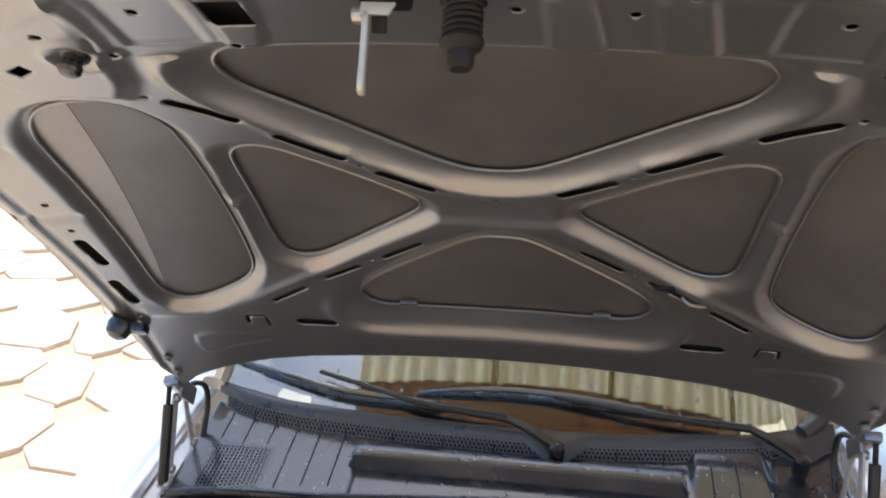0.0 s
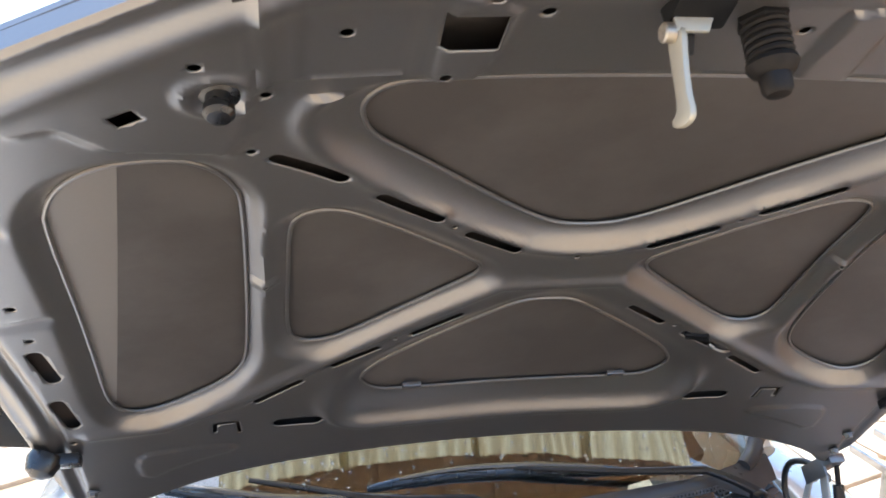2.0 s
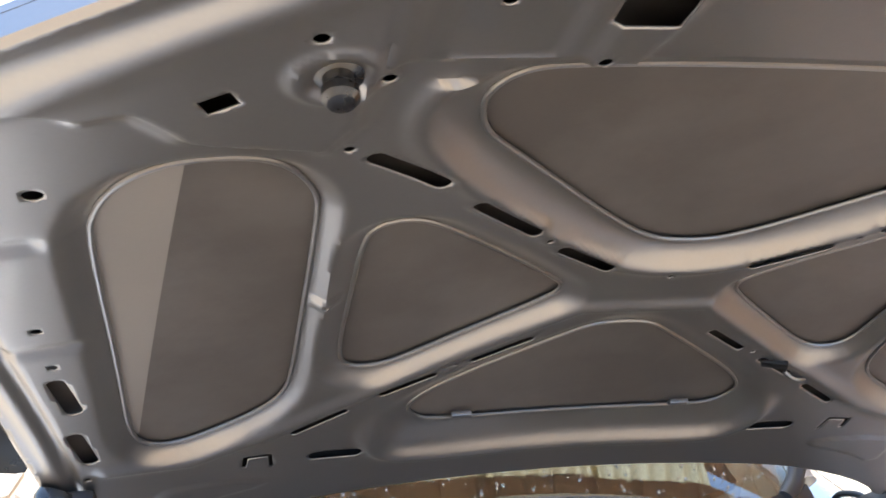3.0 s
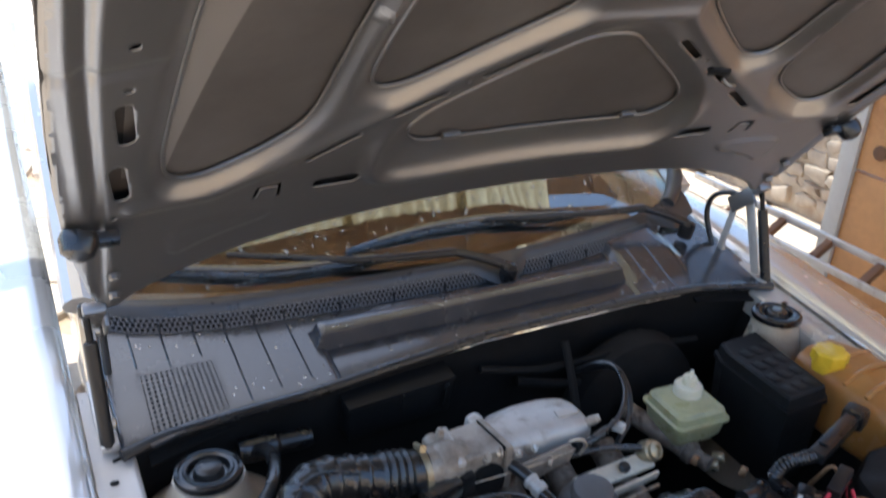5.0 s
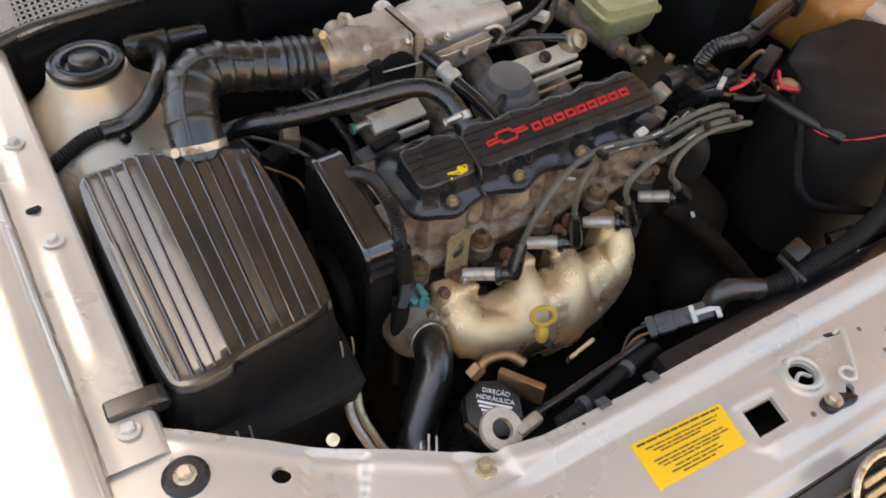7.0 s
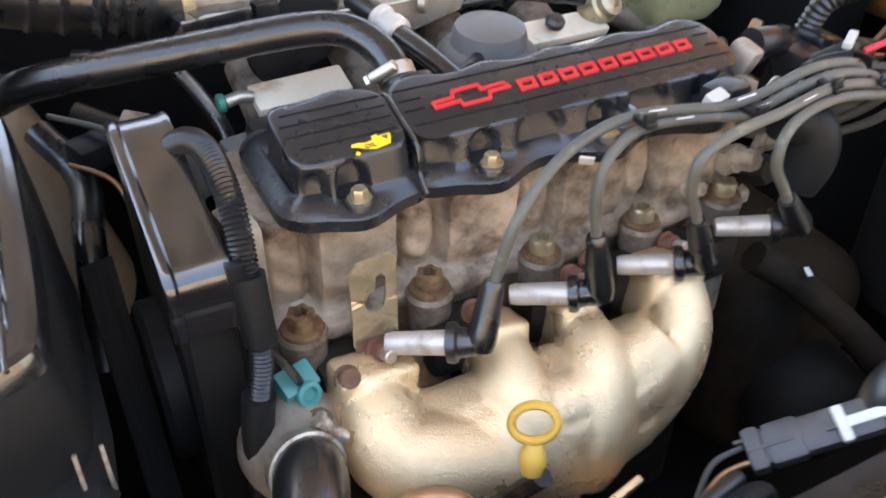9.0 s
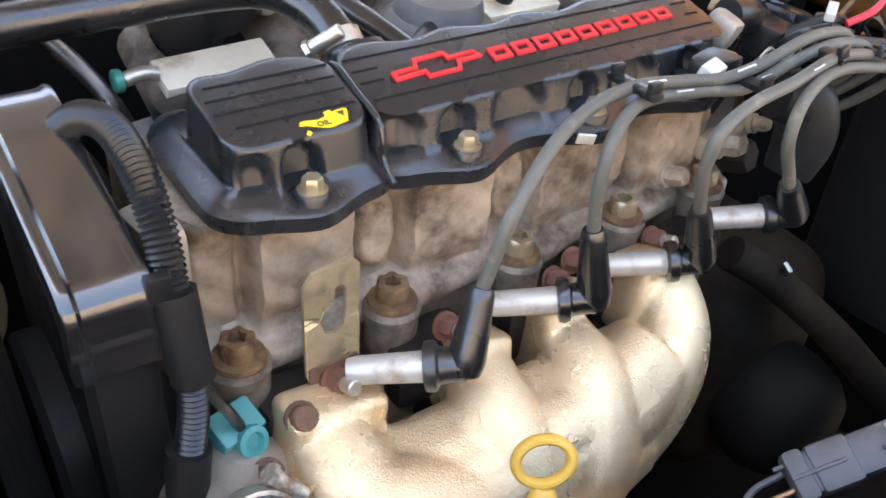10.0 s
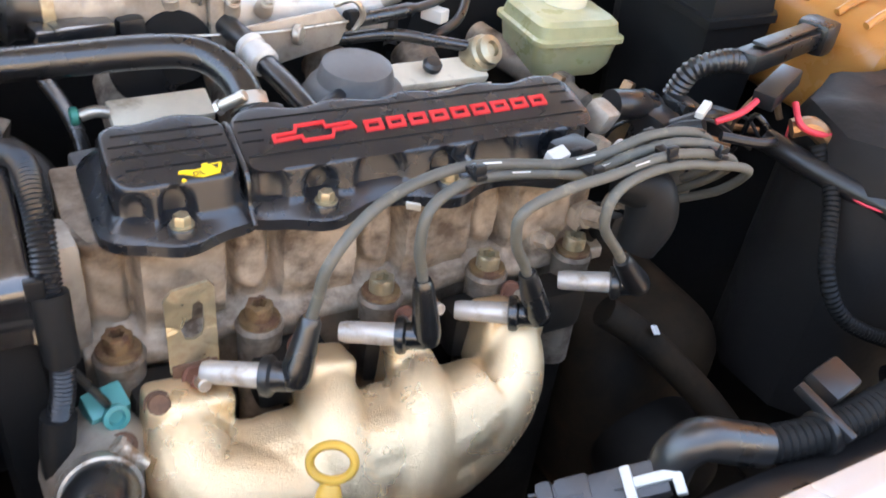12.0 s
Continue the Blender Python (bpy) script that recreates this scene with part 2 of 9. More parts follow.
def translucent(name, color, light):
    """A ribbed sheet that lets part of the sun through."""
    m = bpy.data.materials.new(name)
    m.use_nodes = True
    nt = m.node_tree
    out = nt.nodes["Material Output"]
    b = nt.nodes["Principled BSDF"]
    tc = nt.nodes.new("ShaderNodeTexCoord")
    n = nt.nodes.new("ShaderNodeTexNoise")
    n.inputs["Scale"].default_value, n.inputs["Detail"].default_value = 3.0, 5.0
    nt.links.new(tc.outputs["Object"], n.inputs["Vector"])
    mixc = nt.nodes.new("ShaderNodeMix")
    mixc.data_type = "RGBA"
    mixc.inputs[6].default_value, mixc.inputs[7].default_value = (*color, 1), (color[0] * 0.55, color[1] * 0.48, color[2] * 0.40, 1)
    # darker bands put the shading of the corrugations into the colour
    wave = nt.nodes.new("ShaderNodeTexWave")
    wave.inputs["Scale"].default_value, wave.inputs["Distortion"].default_value = 2 * math.pi / 0.076 / 20, 0.6
    nt.links.new(tc.outputs["Object"], wave.inputs["Vector"])
    both_ = nt.nodes.new("ShaderNodeMath")
    both_.operation = "MULTIPLY_ADD"
    nt.links.new(wave.outputs["Fac"], both_.inputs[0])
    both_.inputs[1].default_value = 0.7
    nt.links.new(n.outputs["Fac"], both_.inputs[2])
    nt.links.new(both_.outputs[0], mixc.inputs["Factor"])
    nt.links.new(mixc.outputs[2], b.inputs["Base Color"])
    b.inputs["Roughness"].default_value = 0.5
    t = nt.nodes.new("ShaderNodeBsdfTranslucent")
    nt.links.new(mixc.outputs[2], t.inputs["Color"])
    mx = nt.nodes.new("ShaderNodeMixShader")
    mx.inputs[0].default_value = light
    nt.links.new(b.outputs[0], mx.inputs[1])
    nt.links.new(t.outputs[0], mx.inputs[2])
    nt.links.new(mx.outputs[0], out.inputs["Surface"])
    return m


ROOF_SHEET = translucent("yellowed roof sheet", (0.78, 0.72, 0.50), 0.88)


def glass(name, tint, rough, ior=1.5, spec=0.5, coat=0.0):
    m = bpy.data.materials.new(name)
    m.use_nodes = True
    b = m.node_tree.nodes["Principled BSDF"]
    b.inputs["Base Color"].default_value = (*tint, 1)
    b.inputs["Roughness"].default_value = rough
    b.inputs["IOR"].default_value = ior
    b.inputs["Specular IOR Level"].default_value = spec
    b.inputs["Transmission Weight"].default_value = 1.0
    b.inputs["Coat Weight"].default_value, b.inputs["Coat IOR"].default_value, b.inputs["Coat Roughness"].default_value = coat, 2.2, 0.0
    return m


GLASS = glass("windscreen glass", (0.42, 0.47, 0.45), 0.0, 1.8, 1.0, 0.5)
LAMP_GLASS = glass("lamp lens", (0.9, 0.9, 0.88), 0.02)


# ---- mesh helpers ----
class Geo:
    """Vertices and faces gathered for one mesh."""

    def __init__(self):
        self.v, self.f = [], []

    def add(self, verts, faces):
        n = len(self.v)
        self.v.extend(tuple(p) for p in verts)
        self.f.extend(tuple(i + n for i in f) for f in faces)
        return self

    def mesh(self, name, mat, smooth=35):
        me = bpy.data.meshes.new(name)
        me.from_pydata(self.v, [], self.f)
        me.validate()
        bm = bmesh.new()
        bm.from_mesh(me)
        bmesh.ops.recalc_face_normals(bm, faces=bm.faces)
        bm.to_mesh(me)
        bm.free()
        me.materials.append(mat)
        if smooth:
            me.shade_smooth()
            me.set_sharp_from_angle(angle=radians(smooth))
        return me


def thing(name, base, label, category, group="", kind=""):
    ob = new(name)
    ob.location = base
    ob.empty_display_size = 0.05
    return tagged(ob, label, category, group, kind)


def part(name, g, mat, parent=None, label="", smooth=35):
    me = g if isinstance(g, bpy.types.Mesh) else g.mesh(name, mat, smooth)
    ob = new(name, me)
    if parent is not None:
        ob.parent = parent
        top, off = parent, Vector((0, 0, 0))
        while top is not None:
            off += top.location
            top = top.parent
        ob.location = -off
    if label:
        ob["label"] = label
    return ob


def solo(name, g, mat, label, category, group="", kind="", smooth=35):
    return tagged(part(name, g, mat, None, "", smooth), label, category, group, kind)


def V(*a):
    return Vector(a)


def frame_of(axis, up=None):
    """Two unit vectors across the axis."""
    a = Vector(axis).normalized()
    h = Vector(up) if up is not None else (V(0, 0, 1) if abs(a.z) < 0.9 else V(1, 0, 0))
    u = h.cross(a).normalized()
    return u, a.cross(u).normalized(), a


def rings(loops, closed_ends=True, closed=True):
    """Faces that join loops of equal length."""
    verts = [p for loop in loops for p in loop]
    n = len(loops[0])
    faces = []
    for i in range(len(loops) - 1):
        for j in range(n if closed else n - 1):
            k = (j + 1) % n
            faces.append((i * n + j, i * n + k, (i + 1) * n + k, (i + 1) * n + j))
    if closed_ends and closed:
        faces.append(tuple(range(n)))
        faces.append(tuple((len(loops) - 1) * n + j for j in reversed(range(n))))
    return verts, faces


def lathe(profile, origin, axis, seg=24, up=None, caps=True):
    """profile: (radius, along)."""
    u, v, a = frame_of(axis, up)
    o = Vector(origin)
    loops = []
    for r, h in profile:
        loops.append([o + a * h + u * (r * math.cos(t)) + v * (r * math.sin(t)) for t in (2 * math.pi * i / seg for i in range(seg))])
    return rings(loops, caps)


def rod(p0, p1, r, seg=14, r1=None, bev=0.0):
    d = Vector(p1) - Vector(p0)
    length = d.length
    r1 = r if r1 is None else r1
    if bev:
        prof = [(r - bev, 0), (r, bev), (r1, length - bev), (r1 - bev, length)]
    else:
        prof = [(r, 0), (r1, length)]
    return lathe(prof, p0, d, seg)


def hexbolt(g, p, axis, r=0.006, h=0.005, flange=1.35, flange_h=0.002, seg=6):
    u, v, a = frame_of(axis)
    if flange:
        g.add(*lathe([(r * flange, 0), (r * flange, flange_h)], p, a, 16))
    o = Vector(p) + a * flange_h
    g.add(*lathe([(r, 0), (r, h * 0.8), (r * 0.85, h)], o, a, seg))


def spline(pts, n=8):
    """Catmull-Rom through the points."""
    p = [Vector(q) for q in pts]
    p = [2 * p[0] - p[1]] + p + [2 * p[-1] - p[-2]]
    out = []
    for i in range(1, len(p) - 2):
        for k in range(n):
            t = k / n
            a, b, c, d = p[i - 1], p[i], p[i + 1], p[i + 2]
            out.append(0.5 * (2 * b + (c - a) * t + (2 * a - 5 * b + 4 * c - d) * t * t + (3 * b - a - 3 * c + d) * t ** 3))
    out.append(p[-2])
    return out


def tube(pts, r, seg=12, n=8, caps=True, smooth=True):
    """A round bar along a curve. r: a number, or a function of the part of the way."""
    c = spline(pts, n) if smooth else [Vector(q) for q in pts]
    lens = [0.0]
    for a, b in zip(c, c[1:]):
        lens.append(lens[-1] + (b - a).length)
    total = lens[-1] or 1
    u = None
    loops = []
    for i, p in enumerate(c):
        d = (c[min(i + 1, len(c) - 1)] - c[max(i - 1, 0)]).normalized()
        if u is None:
            u, _, _ = frame_of(d)
        u = (u - d * u.dot(d)).normalized()
        w = d.cross(u)
        rr = r(lens[i] / total) if callable(r) else r
        loops.append([p + u * (rr * math.cos(t)) + w * (rr * math.sin(t)) for t in (2 * math.pi * k / seg for k in range(seg))])
    return rings(loops, caps)


def corrugated(pts, r, pitch=0.004, depth=0.12, seg=12):
    """A ribbed conduit along a curve."""
    c = spline(pts, 10)
    total = sum((b - a).length for a, b in zip(c, c[1:]))
    count = max(4, int(total / pitch))
    dense = []
    lens = [0.0]
    for a, b in zip(c, c[1:]):
        lens.append(lens[-1] + (b - a).length)
    k = 0
    for i in range(count * 4 + 1):
        s = total * i / (count * 4)
        while k < len(lens) - 2 and lens[k + 1] < s:
            k += 1
        t = (s - lens[k]) / max(1e-9, lens[k + 1] - lens[k])
        dense.append(c[k].lerp(c[k + 1], min(1, max(0, t))))
    return tube(dense, lambda q: r * (1 - depth * (0.5 - 0.5 * math.cos(2 * math.pi * q * count))), seg, smooth=False)


def rbox(center, size, bev=0.003, rot=None, seg=2):
    """A box with rounded edges. rot: degrees round x, y, z."""
    bm = bmesh.new()
    bmesh.ops.create_cube(bm, size=1)
    for v in bm.verts:
        v.co = Vector((v.co.x * size[0], v.co.y * size[1], v.co.z * size[2]))
    if bev:
        bmesh.ops.bevel(bm, geom=bm.edges[:] + bm.verts[:], offset=min(bev, min(size) * 0.45), segments=seg, affect="EDGES", profile=0.6)
    m = pose(*center, *(rot or (0, 0, 0)))
    verts = [m @ v.co for v in bm.verts]
    bm.verts.index_update()
    faces = [[v.index for v in f.verts] for f in bm.faces]
    bm.free()
    return verts, faces


def chaikin(poly, rounds=2, closed=True):
    p = [Vector(q) for q in poly]
    for _ in range(rounds):
        out = []
        n = len(p)
        for i in range(n if closed else n - 1):
            a, b = p[i], p[(i + 1) % n]
            out += [a.lerp(b, 0.25), a.lerp(b, 0.75)]
        if not closed:
            out = [p[0]] + out + [p[-1]]
        p = out
    return p


def inset(poly, d):
    """A closed 2D outline moved inwards (to its left when anticlockwise)."""
    p = [Vector(q) for q in poly]
    area = sum(a.x * b.y - a.y * b.x for a, b in zip(p, p[1:] + p[:1]))
    s = 1 if area > 0 else -1
    out = []
    n = len(p)
    for i in range(n):
        e0 = (p[i] - p[i - 1]).normalized()
        e1 = (p[(i + 1) % n] - p[i]).normalized()
        t = (e0 + e1)
        t = t.normalized() if t.length > 1e-6 else e1
        nrm = Vector((-t.y, t.x)) * s
        k = max(0.5, nrm.dot(Vector((-e1.y, e1.x)) * s))
        out.append(p[i] + nrm * (d / k))
    return out


def prism(poly, o, u, v, h, bev=0.0, base_bev=0.0):
    """An outline in the plane o, u, v raised by h along u x v, with rounded rims."""
    o, u, v = Vector(o), Vector(u).normalized(), Vector(v).normalized()
    n = u.cross(v)
    p = [Vector(q) for q in poly]

    def lift(q, z):
        return [o + u * a.x + v * a.y + n * z for a in q]

    loops = []
    if base_bev:
        loops += [lift(inset(p, base_bev), 0), lift(p, base_bev)]
    else:
        loops += [lift(p, 0)]
    if bev:
        loops += [lift(p, h - bev), lift(inset(p, bev * 0.3), h - bev * 0.3), lift(inset(p, bev), h)]
    else:
        loops += [lift(p, h)]
    return rings(loops)


def rrect(w, h, r, n=4):
    """A rounded rectangle round the origin."""
    out = []
    for cx, cy, a0 in ((w / 2 - r, h / 2 - r, 0), (-w / 2 + r, h / 2 - r, 90), (-w / 2 + r, -h / 2 + r, 180), (w / 2 - r, -h / 2 + r, 270)):
        for i in range(n + 1):
            a = radians(a0 + 90 * i / n)
            out.append(Vector((cx + r * math.cos(a), cy + r * math.sin(a))))
    return out


def sheet(fn, us, vs, thick=0.0, away=None):
    """A grid of points fn(u, v), with a second skin at a distance along its normals."""
    grid = [[Vector(fn(u, v)) for v in vs] for u in us]
    nu, nv = len(us), len(vs)
    verts = [p for row in grid for p in row]
    faces = [(i * nv + j, i * nv + j + 1, (i + 1) * nv + j + 1, (i + 1) * nv + j) for i in range(nu - 1) for j in range(nv - 1)]
    if thick:
        back = []
        for i in range(nu):
            for j in range(nv):
                du = grid[min(i + 1, nu - 1)][j] - grid[max(i - 1, 0)][j]
                dv = grid[i][min(j + 1, nv - 1)] - grid[i][max(j - 1, 0)]
                n = du.cross(dv).normalized()
                if away is not None and n.dot(Vector(away)) < 0:
                    n = -n
                back.append(grid[i][j] + n * thick)
        m = len(verts)
        verts += back
        faces += [tuple(m + q for q in reversed(f)) for f in list(faces)]
        rim = [i * nv for i in range(nu)] + [(nu - 1) * nv + j for j in range(1, nv)] + [i * nv + nv - 1 for i in range(nu - 2, -1, -1)] + [j for j in range(nv - 2, 0, -1)]
        faces += [(rim[k], rim[(k + 1) % len(rim)], m + rim[(k + 1) % len(rim)], m + rim[k]) for k in range(len(rim))]
    return verts, faces


def span(a, b, n):
    return [a + (b - a) * i / n for i in range(n + 1)]


def smooth01(t):
    t = np.clip(t, 0, 1)
    return t * t * (3 - 2 * t)


def seg_dist(px, py, poly, closed):
    """Distance of arrays of points to a line of segments."""
    best = np.full(px.shape, 1e9)
    pts = list(poly) + ([poly[0]] if closed else [])
    for (ax, ay), (bx, by) in zip(pts, pts[1:]):
        dx, dy = bx - ax, by - ay
        t = np.clip(((px - ax) * dx + (py - ay) * dy) / (dx * dx + dy * dy + 1e-12), 0, 1)
        best = np.minimum(best, np.hypot(px - ax - t * dx, py - ay - t * dy))
    return best


def inside(px, py, poly):
    res = np.zeros(px.shape, bool)
    pts = list(poly)
    for (ax, ay), (bx, by) in zip(pts, pts[1:] + pts[:1]):
        cross = (ay > py) != (by > py)
        with np.errstate(divide="ignore", invalid="ignore"):
            xi = ax + (py - ay) * (bx - ax) / (by - ay if by != ay else 1e-12)
        res ^= cross & (px < xi)
    return res


def inner_dist(px, py, poly):
    """Signed distance, positive inside."""
    d = seg_dist(px, py, poly, True)
    return np.where(inside(px, py, poly), d, -d)

# ---- the open hood ----
HOOD_O, HOOD_A = V(0, 0.10, 1.09), radians(41)
HOOD_D, HOOD_N = V(0, -math.cos(HOOD_A), math.sin(HOOD_A)), V(0, math.sin(HOOD_A), math.cos(HOOD_A))


def hood_w(x, s):
    return 0.0017 + 0.2154 * s - 0.2236 * s * s - 0.0553 * s ** 3 - 0.1433 * x * x


def hood_at(x, s, w=0.0):
    """A place on the hood's underside: across, up from its rear edge, and out towards its skin."""
    return HOOD_O + V(x, 0, 0) + HOOD_D * s + HOOD_N * (w + hood_w(x, s))


def both(half):
    """An outline from its half at negative x, which runs from the middle to the middle."""
    h = [(x, s) for x, s in half]
    return h + [(-x, s) for x, s in reversed(h) if abs(x) > 1e-6]


def mirrored(poly):
    return [(-x, s) for x, s in reversed(poly)]


def soften(poly, rounds=2):
    return [(p.x, p.y) for p in chaikin([Vector(q) for q in poly], rounds)]


HOOD_EDGE = soften(both([(0, -0.013), (-0.2, -0.015), (-0.34, -0.018), (-0.43, -0.035), (-0.50, -0.06), (-0.532, -0.088), (-0.548, -0.07), (-0.572, 0.06),
                         (-0.582, 0.24), (-0.58, 0.44), (-0.574, 0.58), (-0.562, 0.69), (-0.50, 0.735), (-0.42, 0.779), (-0.325, 0.832), (-0.30, 0.842),
                         (-0.17, 0.852), (0, 0.854)]), 1)
FRONT_IN = soften(both([(0, 0.457), (-0.044, 0.466), (-0.109, 0.518), (-0.194, 0.599), (-0.222, 0.626), (-0.233, 0.654), (-0.233, 0.677), (-0.218, 0.696), (-0.19, 0.701), (0, 0.701)]))
FRONT_OUT = soften(both([(0, 0.425), (-0.03, 0.427), (-0.078, 0.444), (-0.178, 0.526), (-0.246, 0.601), (-0.275, 0.65), (-0.272, 0.69), (-0.245, 0.713), (-0.19, 0.7195), (0, 0.7195)]))
REAR_IN = soften(both([(0, 0.306), (-0.032, 0.302), (-0.066, 0.276), (-0.172, 0.194), (-0.196, 0.166), (-0.202, 0.146), (-0.186, 0.122), (-0.155, 0.113), (0, 0.112)]))
REAR_OUT = soften(both([(0, 0.349), (-0.035, 0.34), (-0.085, 0.305), (-0.192, 0.225), (-0.232, 0.178), (-0.246, 0.125), (-0.228, 0.074), (-0.18, 0.056), (0, 0.06)]))
SIDE_IN = soften([(-0.471, 0.53), (-0.458, 0.572), (-0.440, 0.597), (-0.412, 0.613), (-0.370, 0.613), (-0.344, 0.600), (-0.326, 0.568), (-0.320, 0.534), (-0.328, 0.263),
                  (-0.337, 0.212), (-0.366, 0.180), (-0.434, 0.144), (-0.470, 0.149), (-0.485, 0.182), (-0.481, 0.28)], 2)
TRI_IN = soften([(-0.284, 0.478), (-0.278, 0.503), (-0.260, 0.512), (-0.240, 0.509), (-0.216, 0.493), (-0.102, 0.398), (-0.088, 0.380), (-0.100, 0.358), (-0.215, 0.265), (-0.249, 0.249),
                 (-0.278, 0.256), (-0.288, 0.286), (-0.285, 0.40)], 2)
ARM = [(0, 0.357), (-0.066, 0.358), (-0.162, 0.284), (-0.238, 0.226), (-0.312, 0.178), (-0.361, 0.147), (-0.431, 0.120), (-0.512, 0.132)]
CORNER = [(-0.293, 0.87), (-0.294, 0.800), (-0.299, 0.742), (-0.303, 0.700), (-0.309, 0.664), (-0.325, 0.635), (-0.350, 0.640), (-0.390, 0.650), (-0.404, 0.657), (-0.412, 0.670), (-0.425, 0.687), (-0.448, 0.682), (-0.475, 0.698), (-0.515, 0.69), (-0.56, 0.70), (-0.60, 0.9)]
PAD_A = [(-0.198, 0.825), (-0.198, 0.716), (-0.167, 0.716), (-0.158, 0.752), (-0.156, 0.800)]
PAD_B = [(0.047, 0.800), (0.052, 0.721), (0.098, 0.721), (0.081, 0.812)]
PAD_C = [(0.120, 0.800), (0.134, 0.724), (0.180, 0.724), (0.157, 0.822)]
EMBOSS = soften([(-0.47, -0.005), (-0.475, 0.055), (-0.45, 0.07), (-0.36, 0.055), (-0.345, 0.035), (-0.42, 0.02)], 1)
# slots: two ends and the half width
SLOTS = [(-0.292, 0.618, -0.244, 0.583, 0.0065), (-0.209, 0.550, -0.156, 0.508, 0.006), (-0.121, 0.474, -0.070, 0.440, 0.006),
         (-0.235, 0.208, -0.188, 0.237, 0.0045), (-0.148, 0.263, -0.100, 0.298, 0.0045), (-0.323, 0.146, -0.274, 0.179, 0.0045),
         (-0.298, 0.085, -0.254, 0.080, 0.0085), (-0.525, 0.325, -0.520, 0.270, 0.0075), (-0.528, 0.216, -0.522, 0.163, 0.0075)]
ROUND_HOLES = [(-0.31, 0.631, 0.0035), (-0.139, 0.492, 0.0028), (-0.168, 0.256, 0.0025), (-0.336, 0.754, 0.0042), (-0.298, 0.71, 0.0038), (-0.485, 0.607, 0.006), (-0.521, 0.42, 0.0042),
               (-0.522, 0.355, 0.004), (-0.53, 0.123, 0.003), (-0.252, 0.773, 0.0042)]
MID_HOLES = [(0.0, 0.416, 0.003), (-0.188, 0.727, 0.0040), (0.031, 0.777, 0.0040), (0.061, 0.816, 0.0042), (0.112, 0.776, 0.0042), (0.146, 0.812, 0.0042), (-0.174, 0.811, 0.0042), (-0.140, 0.794, 0.0042)]
SQUARES = [[(-0.199, 0.795), (-0.163, 0.795), (-0.161, 0.759), (-0.197, 0.759)], [(-0.392, 0.703), (-0.376, 0.712), (-0.371, 0.700), (-0.387, 0.691)], [(0.371, 0.700), (0.376, 0.712), (0.392, 0.703), (0.387, 0.691)]]
HOOKS = [[(-0.377, 0.107), (-0.347, 0.105), (-0.345, 0.076), (-0.349, 0.076), (-0.351, 0.100), (-0.372, 0.102), (-0.374, 0.084), (-0.379, 0.084)]]


def capsule(x0, s0, x1, s1, r, n=6):
    a = math.atan2(s1 - s0, x1 - x0)
    out = []
    for cx, cs, a0 in ((x1, s1, a - math.pi / 2), (x0, s0, a + math.pi / 2)):
        out += [(cx + r * math.cos(a0 + math.pi * i / n), cs + r * math.sin(a0 + math.pi * i / n)) for i in range(n + 1)]
    return out


def ring_pts(x, s, r, n=10):
    return [(x + r * math.cos(2 * math.pi * i / n), s + r * math.sin(2 * math.pi * i / n)) for i in range(n)]


